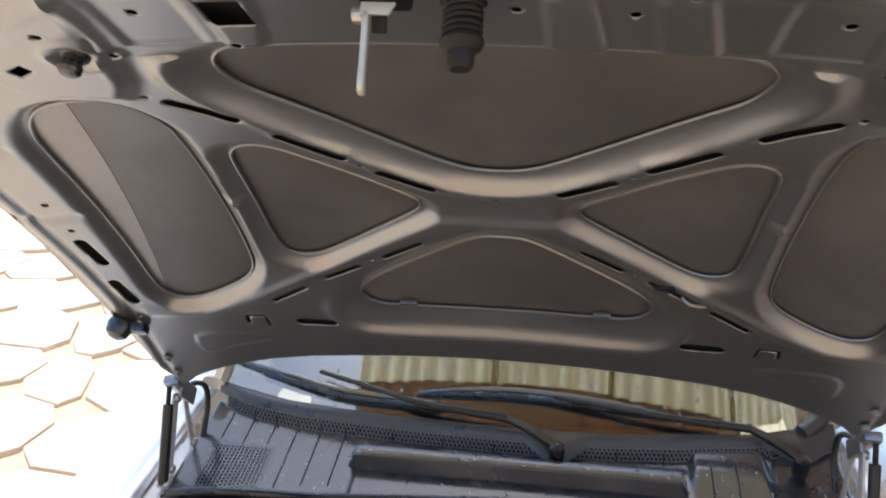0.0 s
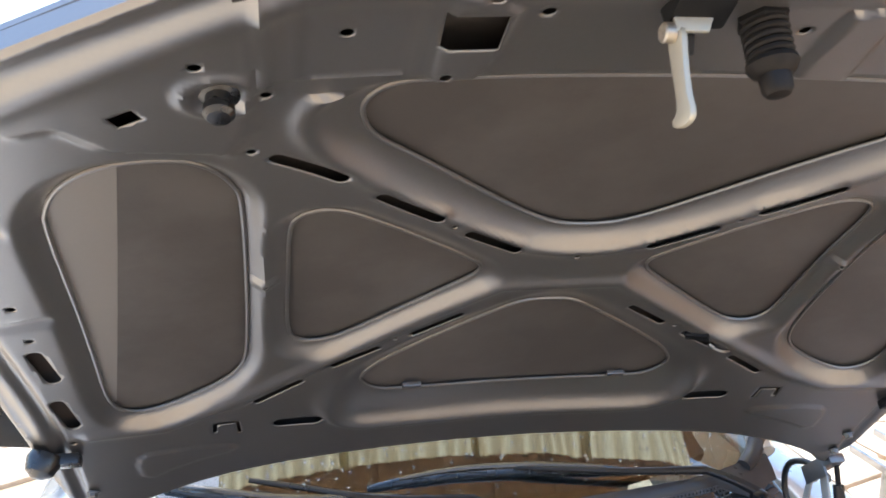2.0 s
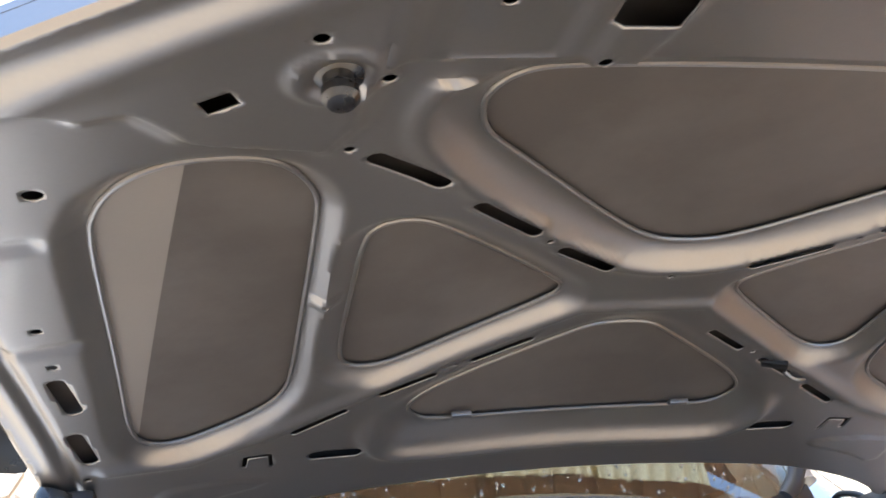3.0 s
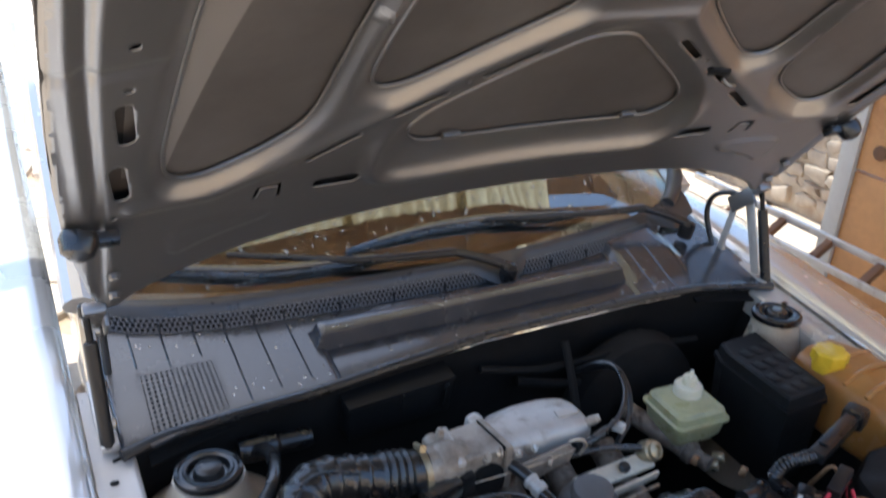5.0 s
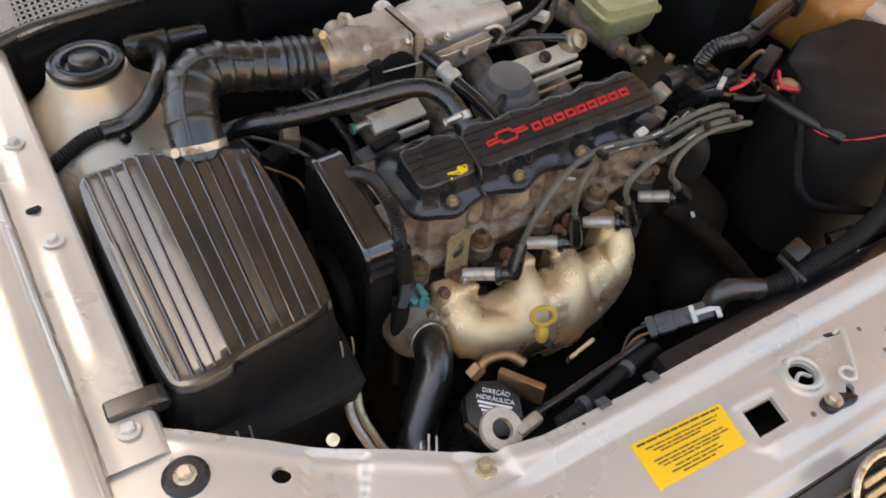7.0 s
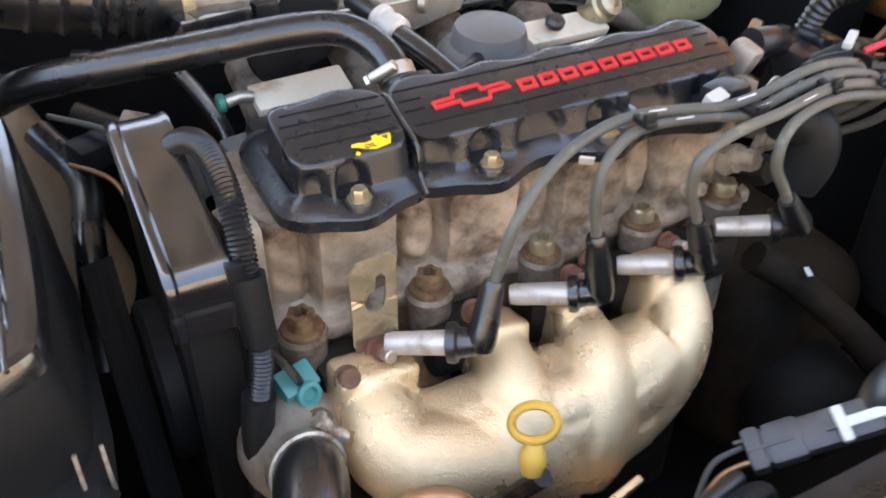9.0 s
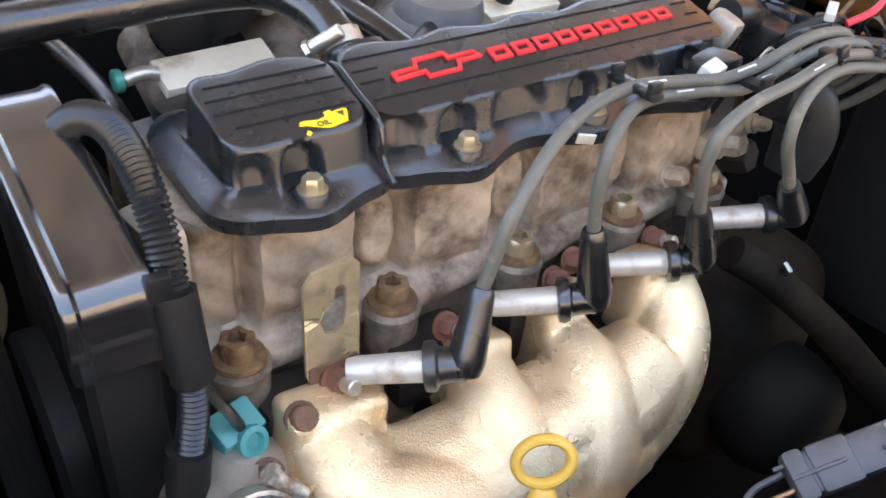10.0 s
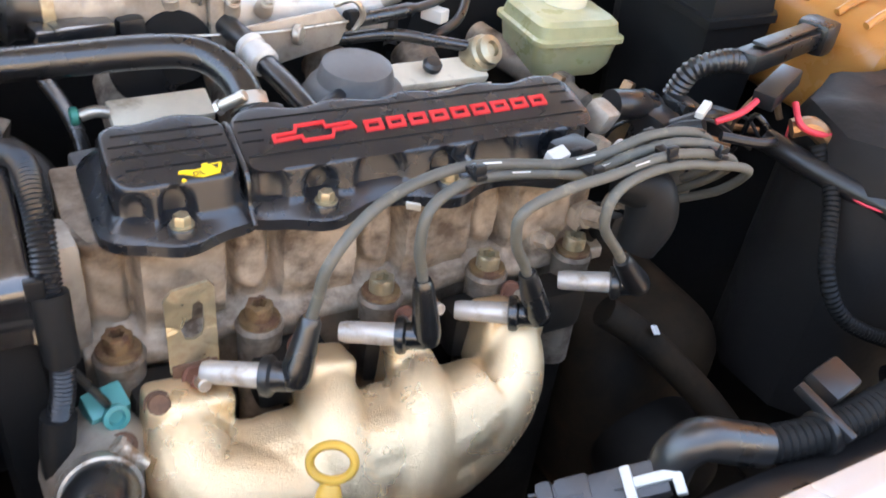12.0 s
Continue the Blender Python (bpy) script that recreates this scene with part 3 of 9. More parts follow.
def hood_relief(x, s):
    """Depth of the pressed inner panel towards the skin, at arrays of places."""
    ax = -np.abs(x)
    h = np.zeros_like(x)
    depth = 0.012
    for inner, outer in ((FRONT_IN, FRONT_OUT), (REAR_IN, REAR_OUT)):
        di, do = inner_dist(x, s, inner), inner_dist(x, s, outer)
        t = np.where(di >= 0, 1.0, np.where(do <= 0, 0.0, do / (do - di + 1e-9)))
        h = np.maximum(h, depth * smooth01(t * 1.05))
    for inner, wide in ((SIDE_IN, 0.022), (TRI_IN, 0.028)):
        di = inner_dist(ax, s, inner)
        t = np.clip(1 + di / wide, 0, 1)
        h = np.maximum(h, depth * smooth01(t))
    d = seg_dist(x, s, FRONT_OUT, True)
    h -= 0.0055 * np.exp(-(d / 0.010) ** 2) * (s < 0.70)
    d = seg_dist(ax, s, ARM, False)
    h -= 0.0055 * np.exp(-(d / 0.0105) ** 2)
    d = seg_dist(x, s, REAR_OUT, True)
    h -= 0.0105 * np.exp(-(d / 0.0125) ** 2) * smooth01((0.17 - s) / 0.06)
    # raised front corners, pads and strip
    c = inner_dist(ax, s, CORNER)
    h -= 0.009 * smooth01(c / 0.0095) * (s > 0.6)
    # crease ridge along the corner and a shallow bead beside it
    d = seg_dist(ax, s, CORNER[:6], False)
    h -= 0.0046 * np.exp(-(d / 0.0070) ** 2) * (s > 0.6)
    d = seg_dist(ax, s, CORNER[8:12], False)
    h -= 0.0030 * np.exp(-(d / 0.0055) ** 2)
    h += 0.0025 * smooth01((ax + 0.279) / 0.004) * smooth01((-0.21 - ax) / 0.004) * smooth01((s - 0.724) / 0.004)
    strip = smooth01((s - 0.7215) / 0.003) * (ax > -0.30)
    h -= 0.004 * strip
    for poly, hh in ((PAD_A, 0.004), (PAD_B, 0.0045), (PAD_C, 0.0045)):
        h -= hh * smooth01(inner_dist(x, s, poly) / 0.004)
    d = inner_dist(ax, s, EMBOSS)
    h -= 0.0025 * smooth01(d / 0.005)
    # tab between side pocket and triangle
    d = np.maximum(np.abs(ax + 0.306) - 0.013, np.abs(s - 0.394) - 0.007)
    h -= 0.003 * smooth01(-d / 0.004 + 0.5)
    # the dished seat of the rubber stop
    d = np.hypot(ax + 0.325, s - 0.720)
    h += 0.0045 * np.exp(-(d / 0.013) ** 2)
    h -= 0.0035 * np.exp(-((d - 0.021) / 0.0045) ** 2)
    # rolled front edge, parallel to the rim, and side gutters
    e = inner_dist(x, s, HOOD_EDGE)
    h += smooth01((s - 0.655) / 0.03) * (0.0050 * np.exp(-((e - 0.014) / 0.010) ** 2) - 0.0035 * np.exp(-((e - 0.036) / 0.011) ** 2))
    side = -ax - (0.533 + 0.012 * smooth01((s - 0.05) / 0.4) - 0.010 * smooth01((s - 0.5) / 0.2))
    h += np.where(side > 0, 0.008 * smooth01(side / 0.012) - 0.006 * np.exp(-((side - 0.022) / 0.009) ** 2), 0)
    # wavy step of the edge flange
    st = np.exp(-((s - 0.385) / 0.008) ** 2) + np.exp(-((s - 0.545) / 0.008) ** 2)
    h += 0.003 * st * smooth01((-ax - 0.49) / 0.01)
    return np.minimum(h, 0.0125)


def hood_cuts():
    cuts = []
    for x0, s0, x1, s1, r in SLOTS:
        cuts += [capsule(x0, s0, x1, s1, r), [(-x, s) for x, s in reversed(capsule(x0, s0, x1, s1, r))]]
    for x, s, r in ROUND_HOLES:
        cuts += [ring_pts(x, s, r), ring_pts(-x, s, r)]
    cuts += [ring_pts(x, s, r) for x, s, r in MID_HOLES]
    cuts += SQUARES + HOOKS + [mirrored(HOOKS[0])]
    cuts += [ring_pts(-0.306, 0.394, 0.0025), ring_pts(0.306, 0.394, 0.0025)]
    cuts += [FRONT_IN, REAR_IN, SIDE_IN, mirrored(SIDE_IN), TRI_IN, mirrored(TRI_IN)]
    return cuts


def dense(poly, step):
    out = []
    for (ax, ay), (bx, by) in zip(poly, poly[1:] + poly[:1]):
        n = max(1, int(math.hypot(bx - ax, by - ay) / step))
        out += [(ax + (bx - ax) * i / n, ay + (by - ay) * i / n) for i in range(n)]
    return out


def build_hood():
    from mathutils.geometry import delaunay_2d_cdt
    hood = thing("car_hood", (0, 0.10, 1.06), "open silver car hood with a pressed steel inner frame", "car hood")
    cuts = hood_cuts()
    loops = [dense(HOOD_EDGE, 0.006)] + [dense(c, 0.005) for c in cuts]
    step = 0.0038
    gx, gs = np.meshgrid(np.arange(-0.588, 0.589, step), np.arange(-0.095, 0.862, step))
    gx, gs = gx.ravel(), gs.ravel()
    keep = inner_dist(gx, gs, HOOD_EDGE) > 0.002
    for c in loops[1:]:
        lo, hi = np.min(c, 0) - 0.01, np.max(c, 0) + 0.01
        near = keep & (gx > lo[0]) & (gx < hi[0]) & (gs > lo[1]) & (gs < hi[1])
        idx = np.nonzero(near)[0]
        if len(idx):
            keep[idx[inner_dist(gx[idx], gs[idx], c) > -0.0013]] = False
    pts = [Vector(p) for p in zip(gx[keep].tolist(), gs[keep].tolist())]
    edges = []
    for loop in loops:
        n0 = len(pts)
        pts += [Vector(p) for p in loop]
        edges += [(n0 + i, n0 + (i + 1) % len(loop)) for i in range(len(loop))]
    co, _, tris, _, _, _ = delaunay_2d_cdt(pts, edges, [], 0, 1e-7)
    cx = np.array([p.x for p in co])
    cs = np.array([p.y for p in co])
    t = np.array([f for f in tris if len(f) == 3])
    mx, ms = cx[t].mean(1), cs[t].mean(1)
    ok = inside(mx, ms, loops[0])
    for c in loops[1:]:
        lo, hi = np.min(c, 0), np.max(c, 0)
        idx = np.nonzero(ok & (mx > lo[0]) & (mx < hi[0]) & (ms > lo[1]) & (ms < hi[1]))[0]
        if len(idx):
            ok[idx[inside(mx[idx], ms[idx], c)]] = False
    h = hood_relief(cx, cs)
    # the sheet lies level across each slot and hole
    flats = []
    for x0, s0, x1, s1, r in SLOTS:
        flats += [(x0, s0, x1, s1, r), (-x0, s0, -x1, s1, r)]
    for x0, s0, r in ROUND_HOLES:
        flats += [(x0, s0, x0 + 1e-4, s0, r), (-x0, s0, -x0 + 1e-4, s0, r)]
    flats += [(x0, s0, x0 + 1e-4, s0, r) for x0, s0, r in MID_HOLES]
    for x0, s0, x1, s1, r in flats:
        near = np.nonzero((np.abs(cx - (x0 + x1) / 2) < abs(x1 - x0) / 2 + 0.03) & (np.abs(cs - (s0 + s1) / 2) < abs(s1 - s0) / 2 + 0.03))[0]
        dx, ds = x1 - x0, s1 - s0
        k = np.clip(((cx[near] - x0) * dx + (cs[near] - s0) * ds) / (dx * dx + ds * ds), 0, 1)
        ax_, as_ = x0 + k * dx, s0 + k * ds
        weight = 1 - smooth01((np.hypot(cx[near] - ax_, cs[near] - as_) - r - 0.001) / 0.006)
        h[near] = h[near] * (1 - weight) + hood_relief(ax_, as_) * weight
    w = hood_w(cx, cs) + h
    world = np.array(HOOD_O)[None] + np.outer(cx, [1, 0, 0]) + np.outer(cs, HOOD_D) + np.outer(w, HOOD_N)
    g = Geo()
    g.add(world.tolist(), t[ok].tolist())
    inner = part("inner_panel", g, PAINT_IN, hood, "pressed silver inner frame with slots", smooth=50)
    md = inner.modifiers.new("thickness", "SOLIDIFY")
    md.thickness, md.offset = 0.0012, 1.0
    # outer skin
    us = span(-1, 1, 60)
    vs = span(0, 1, 40)

    def skin(u, v):
        x = 0.584 * u
        top = float(np.interp(abs(x), [0, 0.17, 0.30, 0.325, 0.42, 0.50, 0.562, 0.584], [0.857, 0.855, 0.846, 0.836, 0.782, 0.738, 0.693, 0.60]))
        low = float(np.interp(abs(x), [0, 0.2, 0.34, 0.43, 0.50, 0.534, 0.56, 0.584], [-0.016, -0.018, -0.021, -0.038, -0.063, -0.09, 0.0, 0.24]))
        s = low + (top - low) * v
        roll = 0.006 * smooth01((abs(u) - 0.96) / 0.04) + 0.009 * smooth01((v - 0.965) / 0.035)
        return hood_at(x, s, 0.0158 - roll)

    g = Geo()
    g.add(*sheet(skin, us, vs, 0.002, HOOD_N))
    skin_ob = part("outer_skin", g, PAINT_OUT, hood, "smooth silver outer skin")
    # faces turned down take the primer with the shade mixed into its colour
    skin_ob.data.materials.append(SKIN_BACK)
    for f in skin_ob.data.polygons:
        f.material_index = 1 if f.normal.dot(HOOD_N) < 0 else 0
    # folded hem that joins the inner frame to the skin all round
    rim = dense(HOOD_EDGE, 0.008)
    rx, rs = np.array([p[0] for p in rim]), np.array([p[1] for p in rim])
    rh = hood_relief(rx, rs)
    out = [(p.x, p.y) for p in inset([Vector(p) for p in rim], -0.0035)]
    g = Geo()
    g.add(*rings([[hood_at(a, b, float(k)) for (a, b), k in zip(rim, rh)], [hood_at(a, b, float(k) + 0.003) for (a, b), k in zip(out, rh)], [hood_at(a, b, 0.0135) for a, b in out], [hood_at(a, b, 0.0168) for a, b in rim]], False))
    part("hem", g, PAINT_IN, hood, "folded silver hem")
    # thin pale wedge laid in one side pocket to stand for sunlight thrown there
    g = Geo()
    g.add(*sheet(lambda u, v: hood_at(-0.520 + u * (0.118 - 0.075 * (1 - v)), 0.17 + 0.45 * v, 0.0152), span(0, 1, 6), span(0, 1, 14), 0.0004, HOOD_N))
    part("light_patch", g, LIGHT_PATCH, hood, "pale wedge of painted light in the side pocket")
    # rolled lips round the pockets
    for loop in (FRONT_IN, REAR_IN, SIDE_IN, mirrored(SIDE_IN), TRI_IN, mirrored(TRI_IN)):
        g = Geo()
        ring = dense(loop, 0.006)
        ring = ring + ring[:2]
        g.add(*tube([hood_at(x, s, 0.0112) for x, s in ring], 0.0021, 8, smooth=False))
        part("pocket_lip", g, PAINT_IN, hood)
    # rubber seal along the front lip
    g = Geo()
    xs_ = span(-0.31, 0.31, 24)
    ss_ = [float(np.interp(abs(x), [0, 0.10, 0.19, 0.25, 0.31], [0.831, 0.831, 0.827, 0.820, 0.812])) for x in xs_]
    g.add(*sheet(lambda x, v: hood_at(x, float(np.interp(x, xs_, ss_)) - 0.004 + 0.029 * v, -0.0020 - 0.0055 * abs(math.sin(2 * math.pi * v)) - 0.001 * v), span(-0.312, 0.312, 60), span(0, 1, 16), 0.003, HOOD_N))
    part("front_seal", g, HEM, hood, "dark rubber seal along the front lip")
    # rubber stops
    for sx in (-1, 1):
        g = Geo()
        o = hood_at(sx * 0.325, 0.720, -0.006)
        g.add(*lathe([(0.0125, -0.004), (0.0125, 0.002), (0.0085, 0.004), (0.0080, 0.009), (0.0095, 0.011), (0.0096, 0.016), (0.007, 0.019), (0.002, 0.020)], o, -HOOD_N, 20))
        part("rubber_stop", g, RUBBER, hood, "black rubber stop in a dished seat")
        g = Geo()
        o = hood_at(sx * 0.562, 0.106, 0.002)
        g.add(*lathe([(0.018, 0), (0.020, 0.008), (0.016, 0.022), (0.007, 0.028)], o, -HOOD_N + V(sx * 0.3, 0, 0), 16))
        g.add(*rbox(hood_at(sx * 0.55, 0.10, -0.006), (0.05, 0.022, 0.014), 0.004, (-41, 0, 0)))
        part("edge_stop", g, RUBBER, hood, "black rubber edge stop")
    # small plastic clips left in the frame
    for x, s, rot in ((-0.135, 0.126, 0), (0.135, 0.126, 0)):
        g = Geo()
        g.add(*rbox(hood_at(x, s, 0.007), (0.024, 0.009, 0.006), 0.0015, (-41, 0, 0)))
        part("frame_tab", g, PAINT_IN, hood)
    g = Geo()
    g.add(*rbox(hood_at(0.205, 0.232, -0.002), (0.030, 0.014, 0.006), 0.002, (-41, 0, -32)))
    part("clip", g, PLASTIC, hood, "black plastic clip")
    g = Geo()
    g.add(*tube([hood_at(x, s, w) for x, s, w in ((0.230, 0.211, 0.0), (0.238, 0.208, -0.006), (0.250, 0.204, -0.006), (0.262, 0.198, -0.001))], 0.0028, 8, 4))
    part("hose_clip", g, PAINT_IN, hood)
    return hood


build_hood()


def build_latch():
    """Safety catch and striker spring below the hood's front strip."""
    latch = thing("hood_latch", V(-0.06, -0.512, 1.605), "hood striker bracket with a cream safety lever", "latch")
    g = Geo()
    g.add(*rbox(hood_at(-0.056, 0.806, -0.006), (0.036, 0.024, 0.018), 0.003, (-41, 0, 0)))
    part("bracket", g, PLASTIC_MATT, latch, "dark latch bracket")
    g = Geo()
    poly = [(-0.014, 0.0075), (0.013, 0.0075), (0.006, -0.0075), (-0.014, -0.0075)]
    g.add(*prism(poly, (-0.058, -0.514, 1.6045), (1, 0, 0), (0, 0.45, 0.89), 0.003, 0.0006, 0.0006))
    part("plate", g, LIVER, latch, "cream painted lever plate")
    g = Geo()
    # flat lever with a hooked tip
    prof = [(-0.007, 0.008), (0.009, 0.008), (0.0065, -0.014), (0.0062, -0.034), (0.0085, -0.042), (0.0072, -0.049), (-0.001, -0.051), (-0.0105, -0.049), (-0.0112, -0.044), (-0.006, -0.0425), (-0.0045, -0.034), (-0.0060, -0.014)]
    v = V(0, 0.37, 0.93).normalized()
    u = V(0.12, -0.93, 0.37)
    u = (u - v * u.dot(v)).normalized()
    g.add(*prism([(p.x, p.y) for p in chaikin([Vector(q) for q in prof], 2)], V(-0.0665, -0.514, 1.594), u, v, 0.0045, 0.001, 0.001))
    part("lever", g, LIVER, latch, "cream safety lever with a hooked tip")
    g = Geo()
    g.add(*rod(V(-0.078, -0.514, 1.598), V(-0.070, -0.514, 1.598), 0.006, 12, bev=0.001))
    part("pivot", g, STEEL, latch)
    g = Geo()
    g.add(*rbox((-0.061, -0.508, 1.592), (0.010, 0.006, 0.012), 0.001))
    part("catch_block", g, DARK_STEEL, latch)
    o = V(-0.005, -0.492, 1.613)
    st = thing("striker_spring", o, "black coil spring striker under the front strip", "spring")
    ax = V(0.02, -0.45, -0.89).normalized()
    g = Geo()
    g.add(*lathe([(0.0165, -0.012), (0.0165, 0.008), (0.0140, 0.010)], o, ax, 6))
    part("base", g, PLASTIC_MATT, st, "hexagonal black base")
    u, v, a = frame_of(ax)
    g = Geo()
    turns = 5.5
    pts = [o + a * (0.009 + 0.026 * t) + (u * math.cos(2 * math.pi * turns * t) + v * math.sin(2 * math.pi * turns * t)) * 0.0122 for t in span(0, 1, 88)]
    g.add(*tube(pts, 0.0024, 8, smooth=False))
    part("coil", g, DARK_STEEL, st, "dark coil spring")
    g = Geo()
    g.add(*lathe([(0.008, 0), (0.008, 0.033), (0.0150, 0.033), (0.0158, 0.036), (0.013, 0.041), (0.0098, 0.043), (0.0092, 0.052), (0.007, 0.055), (0.003, 0.056)], o, ax, 18))
    part("plunger", g, DARK_STEEL, st, "dark steel plunger tip")


build_latch()

# ---- surroundings ----
def build_ground():
    g = Geo()
    g.add([(-300, -300, -0.02), (300, -300, -0.02), (300, 300, -0.02), (-300, 300, -0.02)], [(0, 1, 2, 3)])
    solo("ground", g, JOINT, "brown earth ground with paving joints", "ground", kind="structure", smooth=0)
    paving = tagged(new("pavement"), "irregular pale paving stones in brown joints", "paving", kind="structure")
    rnd = random.Random(5)
    cell = 0.46
    jit = {}

    def corner(i, j):
        if (i, j) not in jit:
            jit[i, j] = V((i + rnd.uniform(-0.3, 0.3)) * cell, (j + rnd.uniform(-0.3, 0.3)) * cell)
        return jit[i, j]

    def V2(p, z):
        return (p.x, p.y, z)

    for i in range(-9, 12):
        for j in range(-4, 9):
            poly = [corner(i, j), corner(i + 1, j), corner(i + 1, j + 1), corner(i, j + 1)]
            c = sum(poly, Vector((0, 0))) / 4
            h = rnd.uniform(-0.004, 0.004)
            pin = chaikin([p.lerp(c, 0.045) for p in poly], 1)
            loops = [[V2(p, -0.02) for p in pin], [V2(p, h) for p in pin], [V2(p.lerp(c, 0.03), h + 0.006) for p in pin]]
            g = Geo()
            g.add(*rings(loops))
            part("paving_stone", g, PAVING, paving, smooth=30)


def build_carport():
    roof = thing("carport_roof", (0.4, 2.5, 2.6), "carport roof of yellowed translucent strips and brown boards", "roof", kind="structure")
    for k in range(4):
        x0 = -0.74 + 0.56 * k
        g = Geo()
        g.add(*sheet(lambda x, y: V(x, y, 2.60 + 0.010 * (k % 2) + 0.011 * math.sin(2 * math.pi * (x - x0) / 0.076)), span(x0, x0 + 0.60, 96), [0.155, 0.35, 0.65, 0.93]))
        part("roof_sheet", g, ROOF_SHEET, roof, "translucent yellow corrugated sheet")
    n = 0
    for x in span(-0.74, 2.66, 28)[:-1]:
        g = Geo()
        g.add(*rbox((x + 0.06, -0.2475, 2.60 + 0.012 * (n % 2)), (0.126, 0.825, 0.016), 0.003))
        part("roof_board", g, WOOD_ROOF, roof, "brown wooden roof board")
        n += 1
    n = 0
    for x in span(0.78, 2.15, 11)[:-1]:
        g = Geo()
        g.add(*rbox((x + 0.063, 1.62, 2.60 + 0.012 * (n % 2)), (0.129, 1.36, 0.016), 0.003))
        part("rear_board", g, WOOD_ROOF, roof, "brown wooden roof board")
        n += 1
    n = 0
    for x in span(1.54, 2.66, 9)[:-1]:
        g = Geo()
        g.add(*rbox((x + 0.062, 0.58, 2.60 + 0.012 * (n % 2)), (0.128, 0.70, 0.016), 0.003))
        part("side_board", g, WOOD_ROOF, roof, "brown wooden roof board")
        n += 1
    for y in (-0.62, 0.95):
        g = Geo()
        g.add(*rbox((0.90, y, 2.53), (3.40, 0.07, 0.11), 0.006))
        part("rafter", g, WOOD_DARK, roof, "dark wooden rafter")


def build_surroundings():
    # far stone wall beyond the open side
    wall = thing("stone_wall", (2.6, 2.9, 0), "pale rubble stone wall in bright sun", "wall", kind="structure")
    rnd = random.Random(11)
    g = Geo()
    g.add(*rbox((2.80, 3.0, 0.24), (0.3, 4.0, 0.48), 0.01))
    part("mortar", g, STONE, wall, "pale mortar backing")
    z = 0.05
    while z < 0.45:
        hgt = rnd.uniform(0.045, 0.085)
        y = 1.02
        while y < 4.9:
            w = rnd.uniform(0.06, 0.15)
            g = Geo()
            bulge = rnd.uniform(0.015, 0.05)
            poly = [Vector((rnd.uniform(-0.02, 0.02) + a * w * 0.46, rnd.uniform(-0.015, 0.015) + b * hgt * 0.44)) for a, b in ((-1, -1), (0, -1.1), (1, -1), (1.05, 0), (1, 1), (0, 1.1), (-1, 1), (-1.05, 0))]
            g.add(*prism(poly, (2.656, y + w / 2, z + hgt / 2), (0, -1, 0), (0, 0, 1), bulge, 0.012))
            part("stone", g, STONE, wall)
            y += w + 0.015
        z += hgt + 0.012
    # small shrub growing on the wall
    bush = thing("shrub", (2.68, 1.42, 0.48), "small sunlit green shrub on the stone wall", "shrub")
    rnd = random.Random(8)
    leaf = Geo()
    leaf.add([(0, 0, 0), (0.010, 0.018, 0.004), (0, 0.042, 0), (-0.010, 0.018, 0.004)], [(0, 1, 2, 3)])
    leaf_mesh = leaf.mesh("leaf", LEAF, 0)
    for k in range(5):
        top = V(2.68 + rnd.uniform(-0.09, 0.09), 1.42 + rnd.uniform(-0.12, 0.12), 0.66 + rnd.uniform(-0.06, 0.08))
        g = Geo()
        g.add(*tube([V(2.68, 1.42, 0.47), V(2.68, 1.42, 0.47).lerp(top, 0.5) + V(0.01, 0.01, 0.02), top], lambda q: 0.004 - 0.002 * q, 6, 4))
        part("stem", g, WOOD_DARK, bush)
        for _ in range(26):
            ob = part("leaf", leaf_mesh, LEAF, bush)
            p = V(2.68, 1.42, 0.47).lerp(top, rnd.uniform(0.35, 1.05)) + V(rnd.gauss(0, 0.022), rnd.gauss(0, 0.022), rnd.gauss(0, 0.018))
            ob.matrix_basis = pose(*(p - V(2.68, 1.42, 0.48)), rnd.uniform(-60, 60), rnd.uniform(-60, 60), rnd.uniform(0, 360))
    # wooden boards and an aluminium ladder beside the car
    board = thing("wooden_door", (2.0, 0.2, 0), "orange wooden door leaf standing beside the ladder", "door")
    for y0, y1, z0, z1 in ((-0.75, 0.94, 0.56, 2.1), (-0.75, 0.94, 0.0, 0.55)):
        g = Geo()
        g.add(*rbox((2.0, (y0 + y1) / 2, (z0 + z1) / 2), (0.035, y1 - y0, z1 - z0), 0.004))
        part("leaf", g, WOOD, board, "varnished orange panel")
    g = Geo()
    g.add(*rbox((1.995, 0.975, 1.05), (0.055, 0.065, 2.1), 0.004))
    part("edge_strip", g, WHITE_PL, board, "pale painted edge strip")
    g = Geo()
    g.add(*lathe([(0.026, 0), (0.026, 0.004), (0.018, 0.006)], V(1.981, 0.865, 0.64), (-1, 0, 0), 20))
    part("lock_plate", g, WOOD_DARK, board, "round dark lock hole")
    lad = thing("ladder", (1.5, 0.1, 0), "aluminium ladder lying on its side beside the car", "ladder")
    for x, z in ((1.47, 0.435), (1.55, 0.485)):
        g = Geo()
        g.add(*rbox((x, 0.10, z), (0.014, 2.3, 0.022), 0.003))
        part("rail", g, ALU_LADDER, lad, "aluminium rail")
    for k in range(12):
        g = Geo()
        g.add(*rbox((1.51, 0.66 - 0.178 * k + 0.178 * 2, 0.455), (0.085, 0.024, 0.022), 0.003, (0, -32, 0)))
        part("rung", g, WOOD_DARK, lad, "dark brown rung")
    for y in (-0.95, 1.1):
        g = Geo()
        g.add(*rbox((1.51, y, 0.21), (0.05, 0.05, 0.42), 0.004))
        part("leg", g, ALU_LADDER, lad)


